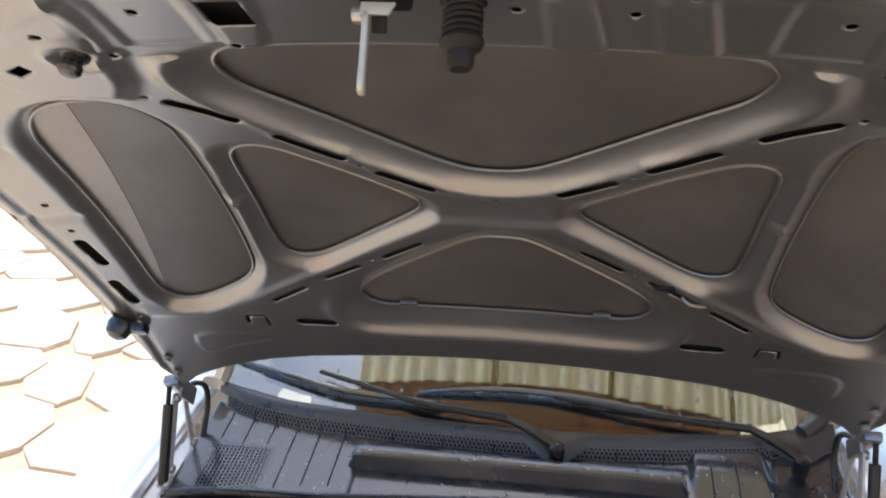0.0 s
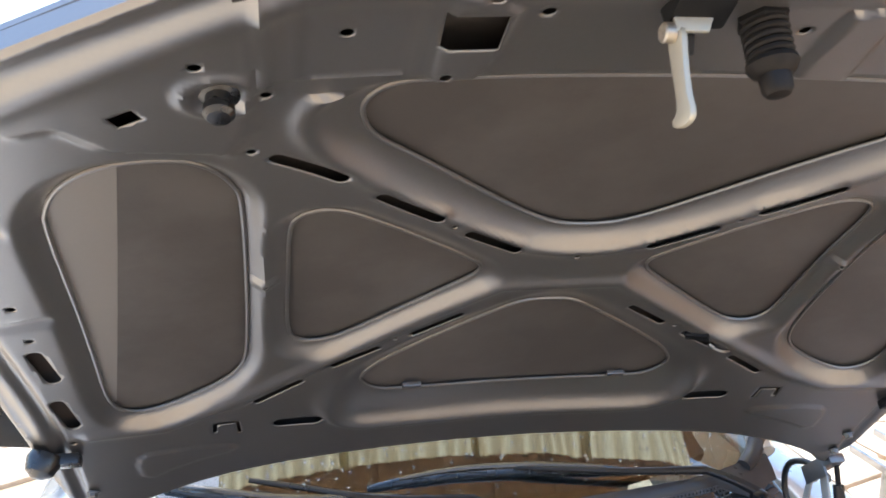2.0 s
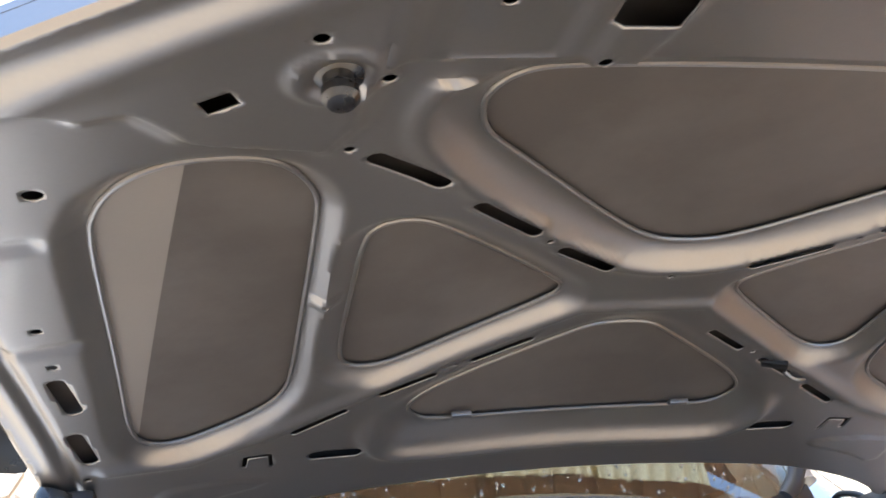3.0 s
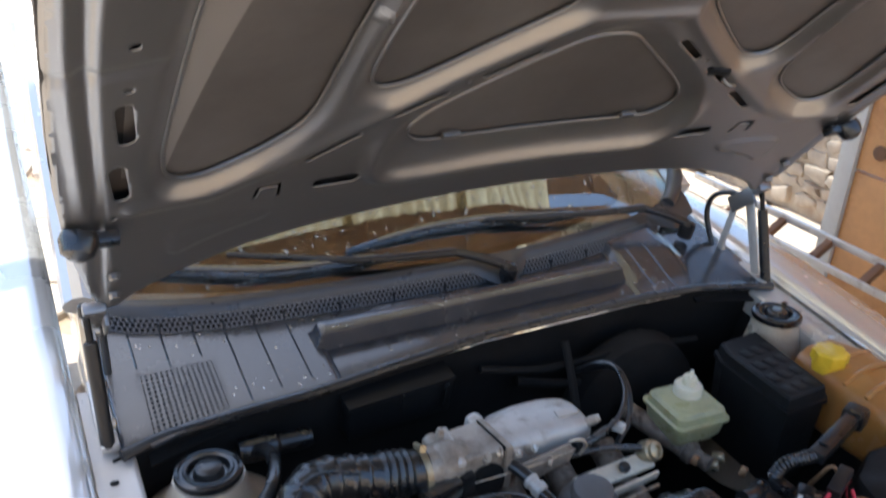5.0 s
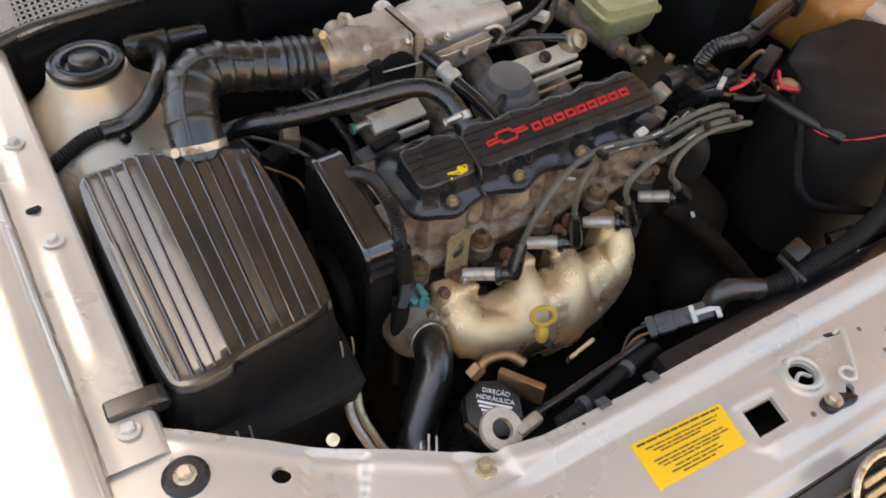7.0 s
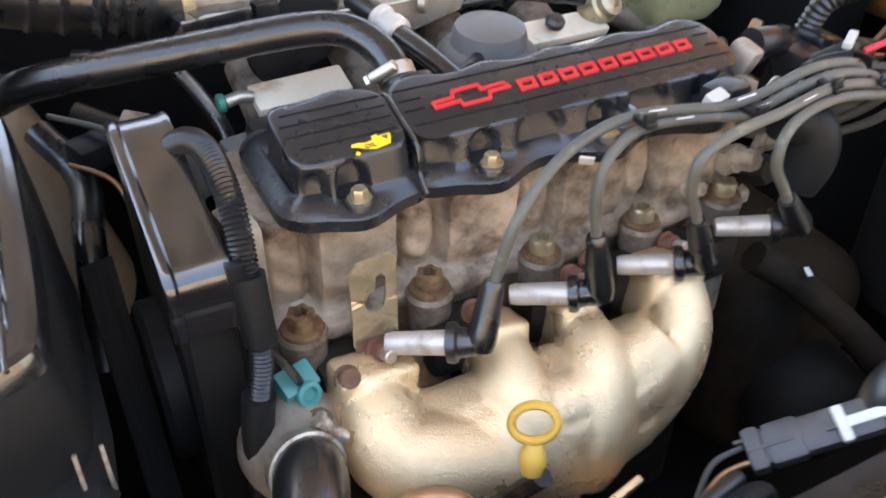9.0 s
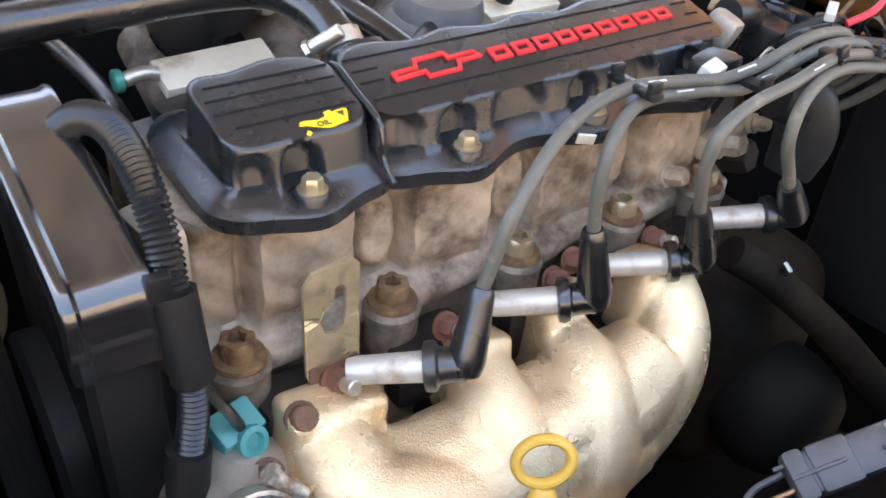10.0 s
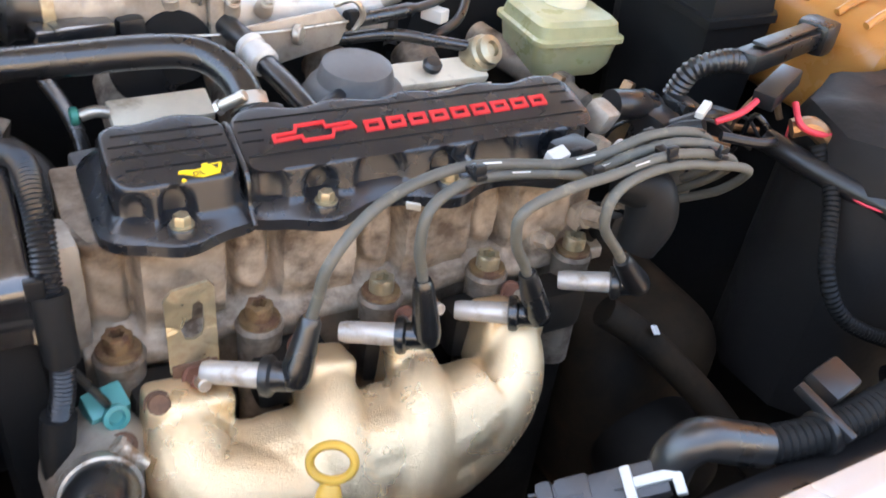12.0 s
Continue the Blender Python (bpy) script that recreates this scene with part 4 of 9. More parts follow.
def build_bounce_wall():
    # out of view; added to throw warm light into the open bay
    g = Geo()
    g.add(*rbox((-1.0, -4.1, 1.2), (12.0, 0.25, 2.4), 0.01))
    solo("bounce_wall", g, BOUNCE_PLASTER, "unseen warm wall added to bounce light at the car", "wall", kind="structure")


build_bounce_wall()
build_ground()
build_carport()
build_surroundings()


# ---- car body ----
def rail_z(y):
    return 0.803 + 0.135 * (y - 0.03)


def build_body():
    body = thing("car", (0, 0, 0), "silver car front with open engine bay", "car")
    for sx, name in ((-1, "left"), (1, "right")):
        # wing with rounded shoulder
        def wing(u, v):
            y = -0.74 + 2.6 * u
            zt = rail_z(y) + 0.012 if y < 0.3 else rail_z(0.3) + 0.012 + 0.03 * (y - 0.3)
            drop = max(0.0, -0.45 - y)
            a = v
            prof = [(0.588, -0.004), (0.596, 0.004), (0.612, 0.008), (0.66, 0.004), (0.72, -0.016), (0.765, -0.055), (0.79, -0.12), (0.80, -0.22), (0.80, -0.36), (0.79, -0.50)]
            k = a * (len(prof) - 1)
            i = min(int(k), len(prof) - 2)
            t = k - i
            x = prof[i][0] * (1 - t) + prof[i + 1][0] * t
            z = prof[i][1] * (1 - t) + prof[i + 1][1] * t
            return V(sx * (x - 0.25 * drop * drop * 2), y, zt + z - drop * 0.25)

        g = Geo()
        g.add(*sheet(wing, span(0, 1, 50), span(0, 1, 27), 0.0012, (-sx, 0, -1)))
        part("wing", g, PAINT_OUT, body, "silver front wing in the sun" if sx < 0 else "silver front wing")
        # bolted flange of the wing
        g = Geo()

        def flange(u, v):
            y = -0.455 + 0.66 * u
            prof = [(0.590, -0.006), (0.5865, 0.0), (0.584, 0.0025), (0.576, 0.001), (0.548, 0.0), (0.538, -0.001), (0.534, -0.004), (0.532, -0.012), (0.531, -0.05)]
            k = v * (len(prof) - 1)
            i = min(int(k), len(prof) - 2)
            t = k - i
            x = prof[i][0] * (1 - t) + prof[i + 1][0] * t
            z = prof[i][1] * (1 - t) + prof[i + 1][1] * t
            # long pressed bead
            bead = 0.003 * math.exp(-((x - 0.560) / 0.007) ** 2) * (smooth01((y + 0.35) / 0.02) - smooth01((y + 0.23) / 0.02) + smooth01((y + 0.14) / 0.02) - smooth01((y + 0.03) / 0.02))
            return V(sx * x, y, rail_z(y) + z + bead)

        g.add(*sheet(flange, span(0, 1, 60), span(0, 1, 40), 0.0014, (sx, 0, -1)))
        fl = part("wing_flange", g, PAINT_BAY, body, "silver bolted wing flange")
        for y in (0.09, -0.075, -0.21, -0.425):
            g = Geo()
            p = V(sx * 0.558, y, rail_z(y) + 0.001)
            hexbolt(g, p, (0, 0.13, 1), 0.0062, 0.005, 1.7, 0.002)
            part("bolt", g, PAINT_BAY, fl)
        # flat near-black discs paint the darkness inside punched holes
        for y, r in ((-0.165, 0.0075), (0.034, 0.0055)):
            g = Geo()
            g.add(*lathe([(r, 0), (r * 0.9, 0.0008)], V(sx * 0.564, y, rail_z(y) + 0.0008), (0, 0.13, 1), 18))
            part("hole", g, BAY_DARK, fl, "dark disc standing for a punched hole")
        # inner wing: tan paint on the left, the shade-darkened lining on the right
        g = Geo()

        def apron(u, v):
            y = -0.46 + 0.70 * u
            return V(sx * (0.531 - 0.10 * v ** 1.5), y, rail_z(y) - 0.045 - 0.42 * v)

        g.add(*sheet(apron, span(0, 1, 14), span(0, 1, 8), 0.0012, (sx, 0, 0)))
        part("inner_wing", g, PAINT_PRIMER if sx < 0 else BAY_DARK, body, "inner wing, tan on the left and near black on the right")
        # suspension tower
        g = Geo()
        cx = -0.46 if sx < 0 else 0.505
        prof = [(0.085, -0.32), (0.072, -0.20), (0.060, -0.12), (0.047, -0.06), (0.041, -0.03), (0.038, -0.012), (0.034, -0.012)] if sx > 0 else [(0.175, -0.30), (0.150, -0.20), (0.135, -0.145), (0.118, -0.105), (0.096, -0.080), (0.076, -0.062), (0.058, -0.045), (0.048, -0.028), (0.043, -0.012), (0.034, -0.012)]
        g.add(*lathe(prof, (cx, 0.0, 0.818), (0, 0.03, 1), 40))
        part("strut_tower", g, PAINT_PRIMER, body, "silver strut tower with brown blotches")
        g = Geo()
        g.add(*lathe([(0.024, -0.012), (0.040, -0.012), (0.0415, -0.008), (0.0405, -0.003), (0.036, -0.001), (0.0345, -0.0035), (0.031, -0.0035), (0.0295, -0.001), (0.026, -0.002), (0.0225, -0.010)], (cx, 0, 0.819), (0, 0.03, 1), 40))
        part("strut_ring", g, PLASTIC_GLOSS, body, "glossy black strut top ring")
        g = Geo()
        g.add(*lathe([(0.021, -0.016), (0.018, -0.006), (0.0165, 0.000), (0.012, 0.003), (0.001, 0.003)], (cx, 0, 0.819), (0, 0.03, 1), 24))
        part("strut_cap", g, RUBBER, body)
        # front wheel under the wing
        g = Geo()
        g.add(*lathe([(0.20, 0.0), (0.27, 0.004), (0.285, 0.02), (0.285, 0.14), (0.27, 0.155), (0.20, 0.16)], (sx * 0.62, -0.05, 0.285), (sx, 0, 0), 32))
        wheel = part("wheel", g, RUBBER, body, "black tyre")
        g = Geo()
        g.add(*lathe([(0.03, 0.11), (0.17, 0.12), (0.198, 0.15), (0.198, 0.158)], (sx * 0.62, -0.05, 0.285), (sx, 0, 0), 28))
        part("rim", g, STEEL, wheel)
    # bulkhead and lining below the cowl
    g = Geo()

    def wall_(u, v):
        x = -0.56 + 1.12 * u
        return V(x, cowl_front(x) + 0.004 + 0.05 * v, 0.812 - 0.62 * v)

    g.add(*sheet(wall_, span(0, 1, 30), span(0, 1, 6), 0.002, (0, 1, 0)))
    part("bulkhead", g, BAY_DARK, body, "near-black bulkhead")
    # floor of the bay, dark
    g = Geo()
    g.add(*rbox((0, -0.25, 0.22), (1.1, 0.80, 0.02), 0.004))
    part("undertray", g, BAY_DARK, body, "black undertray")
    return body


def cowl_front(x):
    """Front edge of the cowl."""
    return float(np.interp(x, [-0.56, -0.50, -0.40, -0.30, -0.15, 0.0, 0.30, 0.42, 0.52, 0.58], [0.062, 0.080, 0.086, 0.089, 0.104, 0.117, 0.118, 0.110, 0.088, 0.07]))


def cowl_z(y):
    return 0.828 + 0.22 * (y - 0.1)


def mesh_y(x):
    """Foot of the mesh strip along the rear of the cowl."""
    return float(np.interp(x, [-0.55, -0.53, -0.49, -0.45, -0.37, -0.275, -0.185, -0.09, 0.0, 0.12, 0.18, 0.29, 0.35, 0.415, 0.465, 0.53, 0.57],
                           [0.298, 0.286, 0.267, 0.256, 0.242, 0.236, 0.230, 0.227, 0.225, 0.226, 0.229, 0.239, 0.249, 0.258, 0.270, 0.290, 0.305]))


def lip_y(x):
    """Rear edge of the cowl's lip, where the glass begins."""
    return float(np.interp(x, [-0.56, -0.50, -0.40, -0.30, -0.19, 0.0, 0.17, 0.39, 0.445, 0.50, 0.56], [0.318, 0.298, 0.272, 0.261, 0.254, 0.248, 0.251, 0.275, 0.288, 0.306, 0.340]))


build_body()


SUPPORT_REAR = ((-0.600, -0.425), (-0.560, -0.418), (-0.534, -0.428), (-0.490, -0.456), (-0.455, -0.474), (-0.421, -0.495), (-0.359, -0.530), (-0.317, -0.557), (-0.280, -0.574), (-0.235, -0.583), (-0.143, -0.585), (0.007, -0.584), (0.245, -0.582),
                (0.310, -0.557), (0.400, -0.500), (0.500, -0.440), (0.560, -0.418), (0.600, -0.425))
SUPPORT_FRONT = ((0.600, -0.510), (0.500, -0.575), (0.300, -0.735), (0.0, -0.738), (-0.300, -0.735), (-0.500, -0.575), (-0.600, -0.510))
LATCH_AT = (0.034, -0.652)
SQUARE_HOLE = ((-0.050, -0.6545), (-0.012, -0.6555), (-0.017, -0.6835), (-0.054, -0.6830))
SCREW_AT = (-0.297, -0.583)


def support_relief(x, y):
    """Height of the pressed slam panel over its base, at arrays of places."""
    ax = np.abs(x)
    h = 0.030 * smooth01((ax - 0.40) / 0.13)
    rear = seg_dist(x, y, SUPPORT_REAR, False)
    # rolled rear rail, then a step down to the flat that carries the label
    h += 0.0020 * np.exp(-((rear - 0.013) / 0.006) ** 2)
    mid = smooth01((0.30 - ax) / 0.04)
    h -= mid * (0.0075 * smooth01((-0.604 - y) / 0.012))
    h -= (1 - mid) * 0.006 * smooth01((rear - 0.075) / 0.015)
    # pads and recesses on the slanting wings
    for sx in (-1, 1):
        along = (sx * x + 0.49) * 0.864 - (y + 0.456) * 0.504
        side = smooth01((-0.29 - sx * x) / 0.02)
        h -= side * 0.0065 * (smooth01((along - 0.070) / 0.006) - smooth01((along - 0.121) / 0.006)) * smooth01((rear - 0.002) / 0.004)
    # rounded pocket round the screw
    d = np.maximum(np.abs(x - SCREW_AT[0]) - 0.022, np.abs(y - SCREW_AT[1] + 0.002) - 0.020)
    h -= 0.006 * smooth01((0.004 - d) / 0.008)
    # raised collar of the latch opening and soft frame of the square one
    d = np.hypot(x - LATCH_AT[0], y - LATCH_AT[1])
    h += 0.0045 * np.exp(-((d - 0.0185) / 0.0035) ** 2)
    d = -inner_dist(x, y, SQUARE_HOLE)
    h += 0.0018 * np.exp(-((d - 0.010) / 0.004) ** 2)
    # shallow stiffening swage round the latch zone
    d = np.maximum(np.abs(x - 0.030) - 0.085, np.abs(y + 0.668) - 0.038)
    h += 0.0030 * smooth01((0.004 - d) / 0.010) * mid
    # front edge rolls down
    front = seg_dist(x, y, SUPPORT_FRONT, False)
    h -= 0.010 * (1 - smooth01(front / 0.016))
    return h


def build_support():
    """Radiator support across the front."""
    from mathutils.geometry import delaunay_2d_cdt
    sup = thing("radiator_support", (0, -0.62, 0.60), "silver radiator support panel across the front", "car panel")
    edge = [tuple(p) for p in SUPPORT_REAR] + [tuple(p) for p in SUPPORT_FRONT]
    holes = [list(SQUARE_HOLE), ring_pts(*LATCH_AT, 0.0135, 22), ring_pts(-0.460, -0.510, 0.0085, 16), ring_pts(0.010, -0.690, 0.0032), capsule(0.096, -0.6295, 0.108, -0.6325, 0.0030), capsule(0.060, -0.692, 0.066, -0.686, 0.0040),
             ring_pts(0.135, -0.640, 0.0028), ring_pts(0.165, -0.660, 0.0080, 14), ring_pts(0.138, -0.672, 0.0030), ring_pts(-0.195, -0.592, 0.0018)]
    loops = [dense(edge, 0.006)] + [dense(h, 0.003) for h in holes]
    gx, gy = np.meshgrid(np.arange(-0.598, 0.6, 0.0050), np.arange(-0.740, -0.412, 0.0035))
    gx, gy = gx.ravel(), gy.ravel()
    keep = inner_dist(gx, gy, loops[0]) > 0.0018
    for c in loops[1:]:
        keep &= inner_dist(gx, gy, c) < -0.0012
    pts = [Vector(p) for p in zip(gx[keep].tolist(), gy[keep].tolist())]
    edges = []
    for loop in loops:
        n0 = len(pts)
        pts += [Vector(p) for p in loop]
        edges += [(n0 + i, n0 + (i + 1) % len(loop)) for i in range(len(loop))]
    co, _, tris, _, _, _ = delaunay_2d_cdt(pts, edges, [], 0, 1e-7)
    cx, cy = np.array([p.x for p in co]), np.array([p.y for p in co])
    t = np.array([f for f in tris if len(f) == 3])
    mx, my = cx[t].mean(1), cy[t].mean(1)
    ok = inside(mx, my, loops[0])
    for c in loops[1:]:
        ok &= ~inside(mx, my, c)
    z = 0.702 + support_relief(cx, cy)
    g = Geo()
    g.add(np.stack([cx, cy, z], 1).tolist(), t[ok].tolist())
    # the sheet turns down at its rim and at each opening
    for k, loop in enumerate(loops):
        lx, ly = np.array([p[0] for p in loop]), np.array([p[1] for p in loop])
        lz = 0.702 + support_relief(lx, ly)
        deep = 0.045 if k == 0 else 0.006
        top = list(zip(lx.tolist(), ly.tolist(), lz.tolist()))
        g.add(*rings([top, [(a, b, c - deep) for a, b, c in top]], False))
    part("panel", g, PAINT_BAY, sup, "silver pressed slam panel", smooth=50)
    # rolled collar inside the latch opening
    g = Geo()
    g.add(*rings([[V(LATCH_AT[0] + r * math.cos(a), LATCH_AT[1] + r * math.sin(a), zz) for a in (2 * math.pi * i / 28 for i in range(28))] for r, zz in ((0.0225, 0.6985), (0.0205, 0.7030), (0.0175, 0.7040), (0.0150, 0.7020), (0.0135, 0.6960))], False))
    part("latch_rim", g, PAINT_BAY, sup, "raised rim of the latch opening")
    g = Geo()
    g.add(*tube([V(0.024, -0.655, 0.692), V(0.034, -0.650, 0.696), V(0.045, -0.656, 0.692)], 0.0022, 8, 5))
    part("latch_wire", g, ALU_BRIGHT, sup, "bright catch wire in the opening")
    # screw in its pocket
    g = Geo()
    g.add(*lathe([(0.011, 0.0), (0.011, 0.0016), (0.0095, 0.0022)], (SCREW_AT[0], SCREW_AT[1], 0.6955), (0, 0, 1), 18))
    hexbolt(g, (SCREW_AT[0], SCREW_AT[1] + 0.001, 0.6975), (0.1, 0.1, 1), 0.0058, 0.008, 1.2, 0.002)
    part("screw", g, BRASSY, sup, "brownish screw in its pocket")
    # hem along the rear edge, as two folded tabs
    for x in (-0.165, -0.105):
        g = Geo()
        g.add(*rbox((x, -0.583, 0.7035), (0.013, 0.012, 0.004), 0.0012, (-20, 0, 0)))
        part("clip_foot", g, GREY_PL, sup, "dark harness clip foot")
    # unseen dark panel down to the undertray, added to keep low front light out
    g = Geo()
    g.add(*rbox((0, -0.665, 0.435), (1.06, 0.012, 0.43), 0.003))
    part("closing_panel", g, BAY_DARK, sup, "unseen black panel closing off light at the front")
    return sup


build_support()


COWL_RIBS = ((-0.506, 0.200, 0.266), (-0.463, 0.190, 0.254), (-0.419, 0.197, 0.244), (-0.376, 0.098, 0.236), (-0.332, 0.105, 0.231), (-0.287, 0.110, 0.227), (0.345, 0.128, 0.222), (0.386, 0.116, 0.228))
COWL_GRILLES = (((-0.511, 0.068), (-0.404, 0.094), (-0.405, 0.187), (-0.508, 0.187), 15, 14), ((0.428, 0.104), (0.548, 0.076), (0.512, 0.210), (0.440, 0.180), 16, 14))


def cowl_lift(x, y):
    """Height of the moulded panel over its sloping plane."""
    z = 0.0
    for rx, y0, y1 in COWL_RIBS:
        if abs(x - rx) < 0.004 and y0 <= y <= y1:
            z += 0.0022 * max(0.0, 1 - abs(x - rx) / 0.0016)
    # sunk ledge before the trough cover
    z -= 0.0060 * float((smooth01((x + 0.252) / 0.006) - smooth01((x - 0.298) / 0.006)) * smooth01((0.172 - y) / 0.004))
    # raised block beside the trough cover, falling away to the front
    z += 0.013 * float((smooth01((x - 0.308) / 0.014) - smooth01((x - 0.428) / 0.03)) * smooth01((y - 0.135) / 0.085))
    return z


def cowl_at(x, y, dz=0.0):
    return V(x, y, cowl_z(y) + dz)


def build_cowl():
    cowl = thing("cowl_panel", (0, 0.18, 0.83), "dark grey plastic cowl panel with grilles, wet with drops", "cowl panel")
    # trough cover with an upright front
    g = Geo()
    prof = [(0.1600, -0.0075), (0.1602, -0.0070), (0.1618, 0.0215), (0.1626, 0.0240), (0.1645, 0.0252), (0.1820, 0.0255), (0.1865, 0.0245), (0.1890, 0.0220), (0.1985, 0.0030), (0.2000, -0.0015)]
    xs = [-0.2640, -0.2600, -0.2560, -0.2540] + span(-0.2500, 0.2860, 60) + [0.2900, 0.2925, 0.2980, 0.3040]

    def trough(x, q):
        y, dz = prof[q]
        e = float(smooth01(min(x + 0.2640, 0.3040 - x) / 0.012))
        return cowl_at(x, y, dz * e if dz > 0 else dz)

    g.add(*sheet(trough, xs, list(range(len(prof))), 0.0015, (0, 0, -1)))
    part("trough_cover", g, PLASTIC_COWL, cowl, "raised trough cover with a dark front", smooth=28)
    # narrow ledge plate before it
    g = Geo()
    g.add(*sheet(lambda x, v: cowl_at(x, cowl_front(x) + 0.007 + (0.1585 - cowl_front(x) - 0.007) * v, -0.0040 + 0.0006 * math.sin(v * math.pi)), span(-0.246, 0.300, 60), span(0, 1, 6), 0.0014, (0, 0, -1)))
    part("ledge_plate", g, PLASTIC_COWL, cowl, "narrow wet ledge plate")
    # moulded panel, open where the grilles sit
    g = Geo()
    us = set(round(v, 5) for v in span(-0.548, 0.565, 220))
    for rx, _, _ in COWL_RIBS:
        us = {v for v in us if abs(v - rx) > 0.003} | {round(rx + d, 5) for d in (-0.0026, -0.0016, 0.0, 0.0016, 0.0026)}
    us = sorted(us)
    ny = 60
    vs = span(0, 1, ny)
    grid = []
    for x in us:
        for v in vs:
            y0, y1 = cowl_front(x) + 0.004, mesh_y(x) + 0.006
            y = y0 + (y1 - y0) * v
            grid.append((x, y, cowl_z(y) + cowl_lift(x, y)))
    quads = [[Vector(q) for q in gr[:4]] for gr in COWL_GRILLES]
    mid_x, mid_y, cells = [], [], []
    for i in range(len(us) - 1):
        for j in range(ny):
            a, b = grid[i * (ny + 1) + j], grid[(i + 1) * (ny + 1) + j + 1]
            mid_x.append((a[0] + b[0]) / 2)
            mid_y.append((a[1] + b[1]) / 2)
            cells.append((i * (ny + 1) + j, (i + 1) * (ny + 1) + j, (i + 1) * (ny + 1) + j + 1, i * (ny + 1) + j + 1))
    mid_x, mid_y = np.array(mid_x), np.array(mid_y)
    gone = np.zeros(mid_x.shape, bool)
    for q in quads:
        gone |= inside(mid_x, mid_y, [(p.x, p.y) for p in q])
    g.add(grid, [c for c, k in zip(cells, gone) if not k])
    p = part("panel", g, PLASTIC_COWL, cowl, "dark grey moulded panel", smooth=40)
    md = p.modifiers.new("thickness", "SOLIDIFY")
    md.thickness, md.offset = 0.002, -1.0
    # open grilles of crossing bars, with a plain rim
    for (q, gr) in zip(quads, COWL_GRILLES):
        g = Geo()

        def at(u, v, dz):
            p = q[0].lerp(q[1], u).lerp(q[3].lerp(q[2], u), v)
            return cowl_at(p.x, p.y, dz)

        def bar(u0, v0, u1, v1, wide):
            a, b = at(u0, v0, 0.0008), at(u1, v1, 0.0008)
            side = (b - a).cross(V(0, -0.22, 1)).normalized() * wide
            low = V(0, 0, -0.0045)
            g.add([a - side, a + side, b + side, b - side, a - side + low, a + side + low, b + side + low, b - side + low], [(0, 1, 2, 3), (7, 6, 5, 4), (0, 4, 5, 1), (1, 5, 6, 2), (2, 6, 7, 3), (3, 7, 4, 0)])

        nu, nv = gr[4], gr[5]
        for i in range(nu + 1):
            bar(i / nu, -0.02, i / nu, 1.02, 0.0032 if i in (0, nu) else 0.0016)
        for i in range(nv + 1):
            bar(-0.02, i / nv, 1.02, i / nv, 0.0032 if i in (0, nv) else 0.0015)
        part("grille", g, PLASTIC_COWL, cowl, "square-holed air grille", smooth=0)
        g = Geo()
        g.add(*sheet(lambda u, v: at(u, v, -0.024), [-0.06, 1.06], [-0.06, 1.06], 0.004, (0, 0, -1)))
        part("grille_well", g, BAY_DARK, cowl)
    # rubber seal on the bulkhead edge
    g = Geo()
    pts = [V(x, cowl_front(x), cowl_z(cowl_front(x)) - 0.004) for x in span(-0.55, 0.57, 40)]
    g.add(*tube(pts, lambda q: 0.0075, 10, 2))
    part("edge_seal", g, RUBBER, cowl, "black rubber edge seal")
    # upright mesh strip: a pierced band, dark behind
    HIGH = 0.0175

    def strip(x, v, back=0.0):
        y0 = mesh_y(x)
        return cowl_at(x, y0 + 0.009 * v + back, 0.0005 + HIGH * v)

    g = Geo()
    g.add(*sheet(lambda x, v: strip(x, v, 0.009), span(-0.530, 0.470, 50), [-0.7, 1.05], 0.001, (0, 1, 0)))
    part("strip_back", g, BAY_DARK, cowl)
    g = Geo()
    count, out = 134, V(0, -0.0014, 0.0009)
    for i in range(count):
        x = -0.525 + 0.985 * i / count
        for v0, v1, shift in ((0.0, 0.36, 0.0), (0.33, 0.70, 0.5), (0.66, 1.0, 0.0)):
            xa = x + shift * 0.985 / count
            w = V(0.0015, 0, 0)
            a, b = strip(xa, v0), strip(xa, v1)
            g.add([a - w, a + w, b + w, b - w, a - w + out, a + w + out, b + w + out, b - w + out], [(4, 5, 6, 7), (0, 1, 5, 4), (1, 2, 6, 5), (2, 3, 7, 6), (3, 0, 4, 7)])
    for v0, v1 in ((-0.04, 0.07), (0.30, 0.38), (0.64, 0.72), (0.94, 1.02)):
        g.add(*sheet(lambda x, v: strip(x, v0 + (v1 - v0) * v), span(-0.530, 0.465, 90), [0, 1], 0.0018, (0, -1, 0)))
    part("mesh_strip", g, MESH_PL, cowl, "pierced air strip under the glass", smooth=0)
    # ribs that bridge the strip at each panel rib
    for x in (-0.463, -0.419, -0.376, -0.332, -0.287, -0.20, -0.11, -0.02, 0.19, 0.27, 0.35):
        g = Geo()
        g.add(*rbox(tuple(strip(x, 0.35) + V(0, -0.003, 0)), (0.0028, 0.006, HIGH * 0.8), 0.0006))
        part("strip_rib", g, PLASTIC_COWL, cowl, smooth=0)

    # broad lip over the glass edge, dipping round the wiper spindles
    def dip(x):
        a = float(np.interp(x, [0.034, 0.076, 0.100, 0.142], [0, 1, 1, 0]))
        b = float(np.interp(x, [0.440, 0.495, 0.520, 0.545], [0, 1, 1, 0.7]))
        return max(a, b)

    def lip(u, v):
        x = -0.548 + 1.113 * u
        k = dip(x)
        y0, y1 = mesh_y(x) + 0.008 - 0.034 * k, lip_y(x)
        z0, z1 = 0.0185 - 0.010 * k, 0.0335
        y = y0 + (y1 - y0) * v
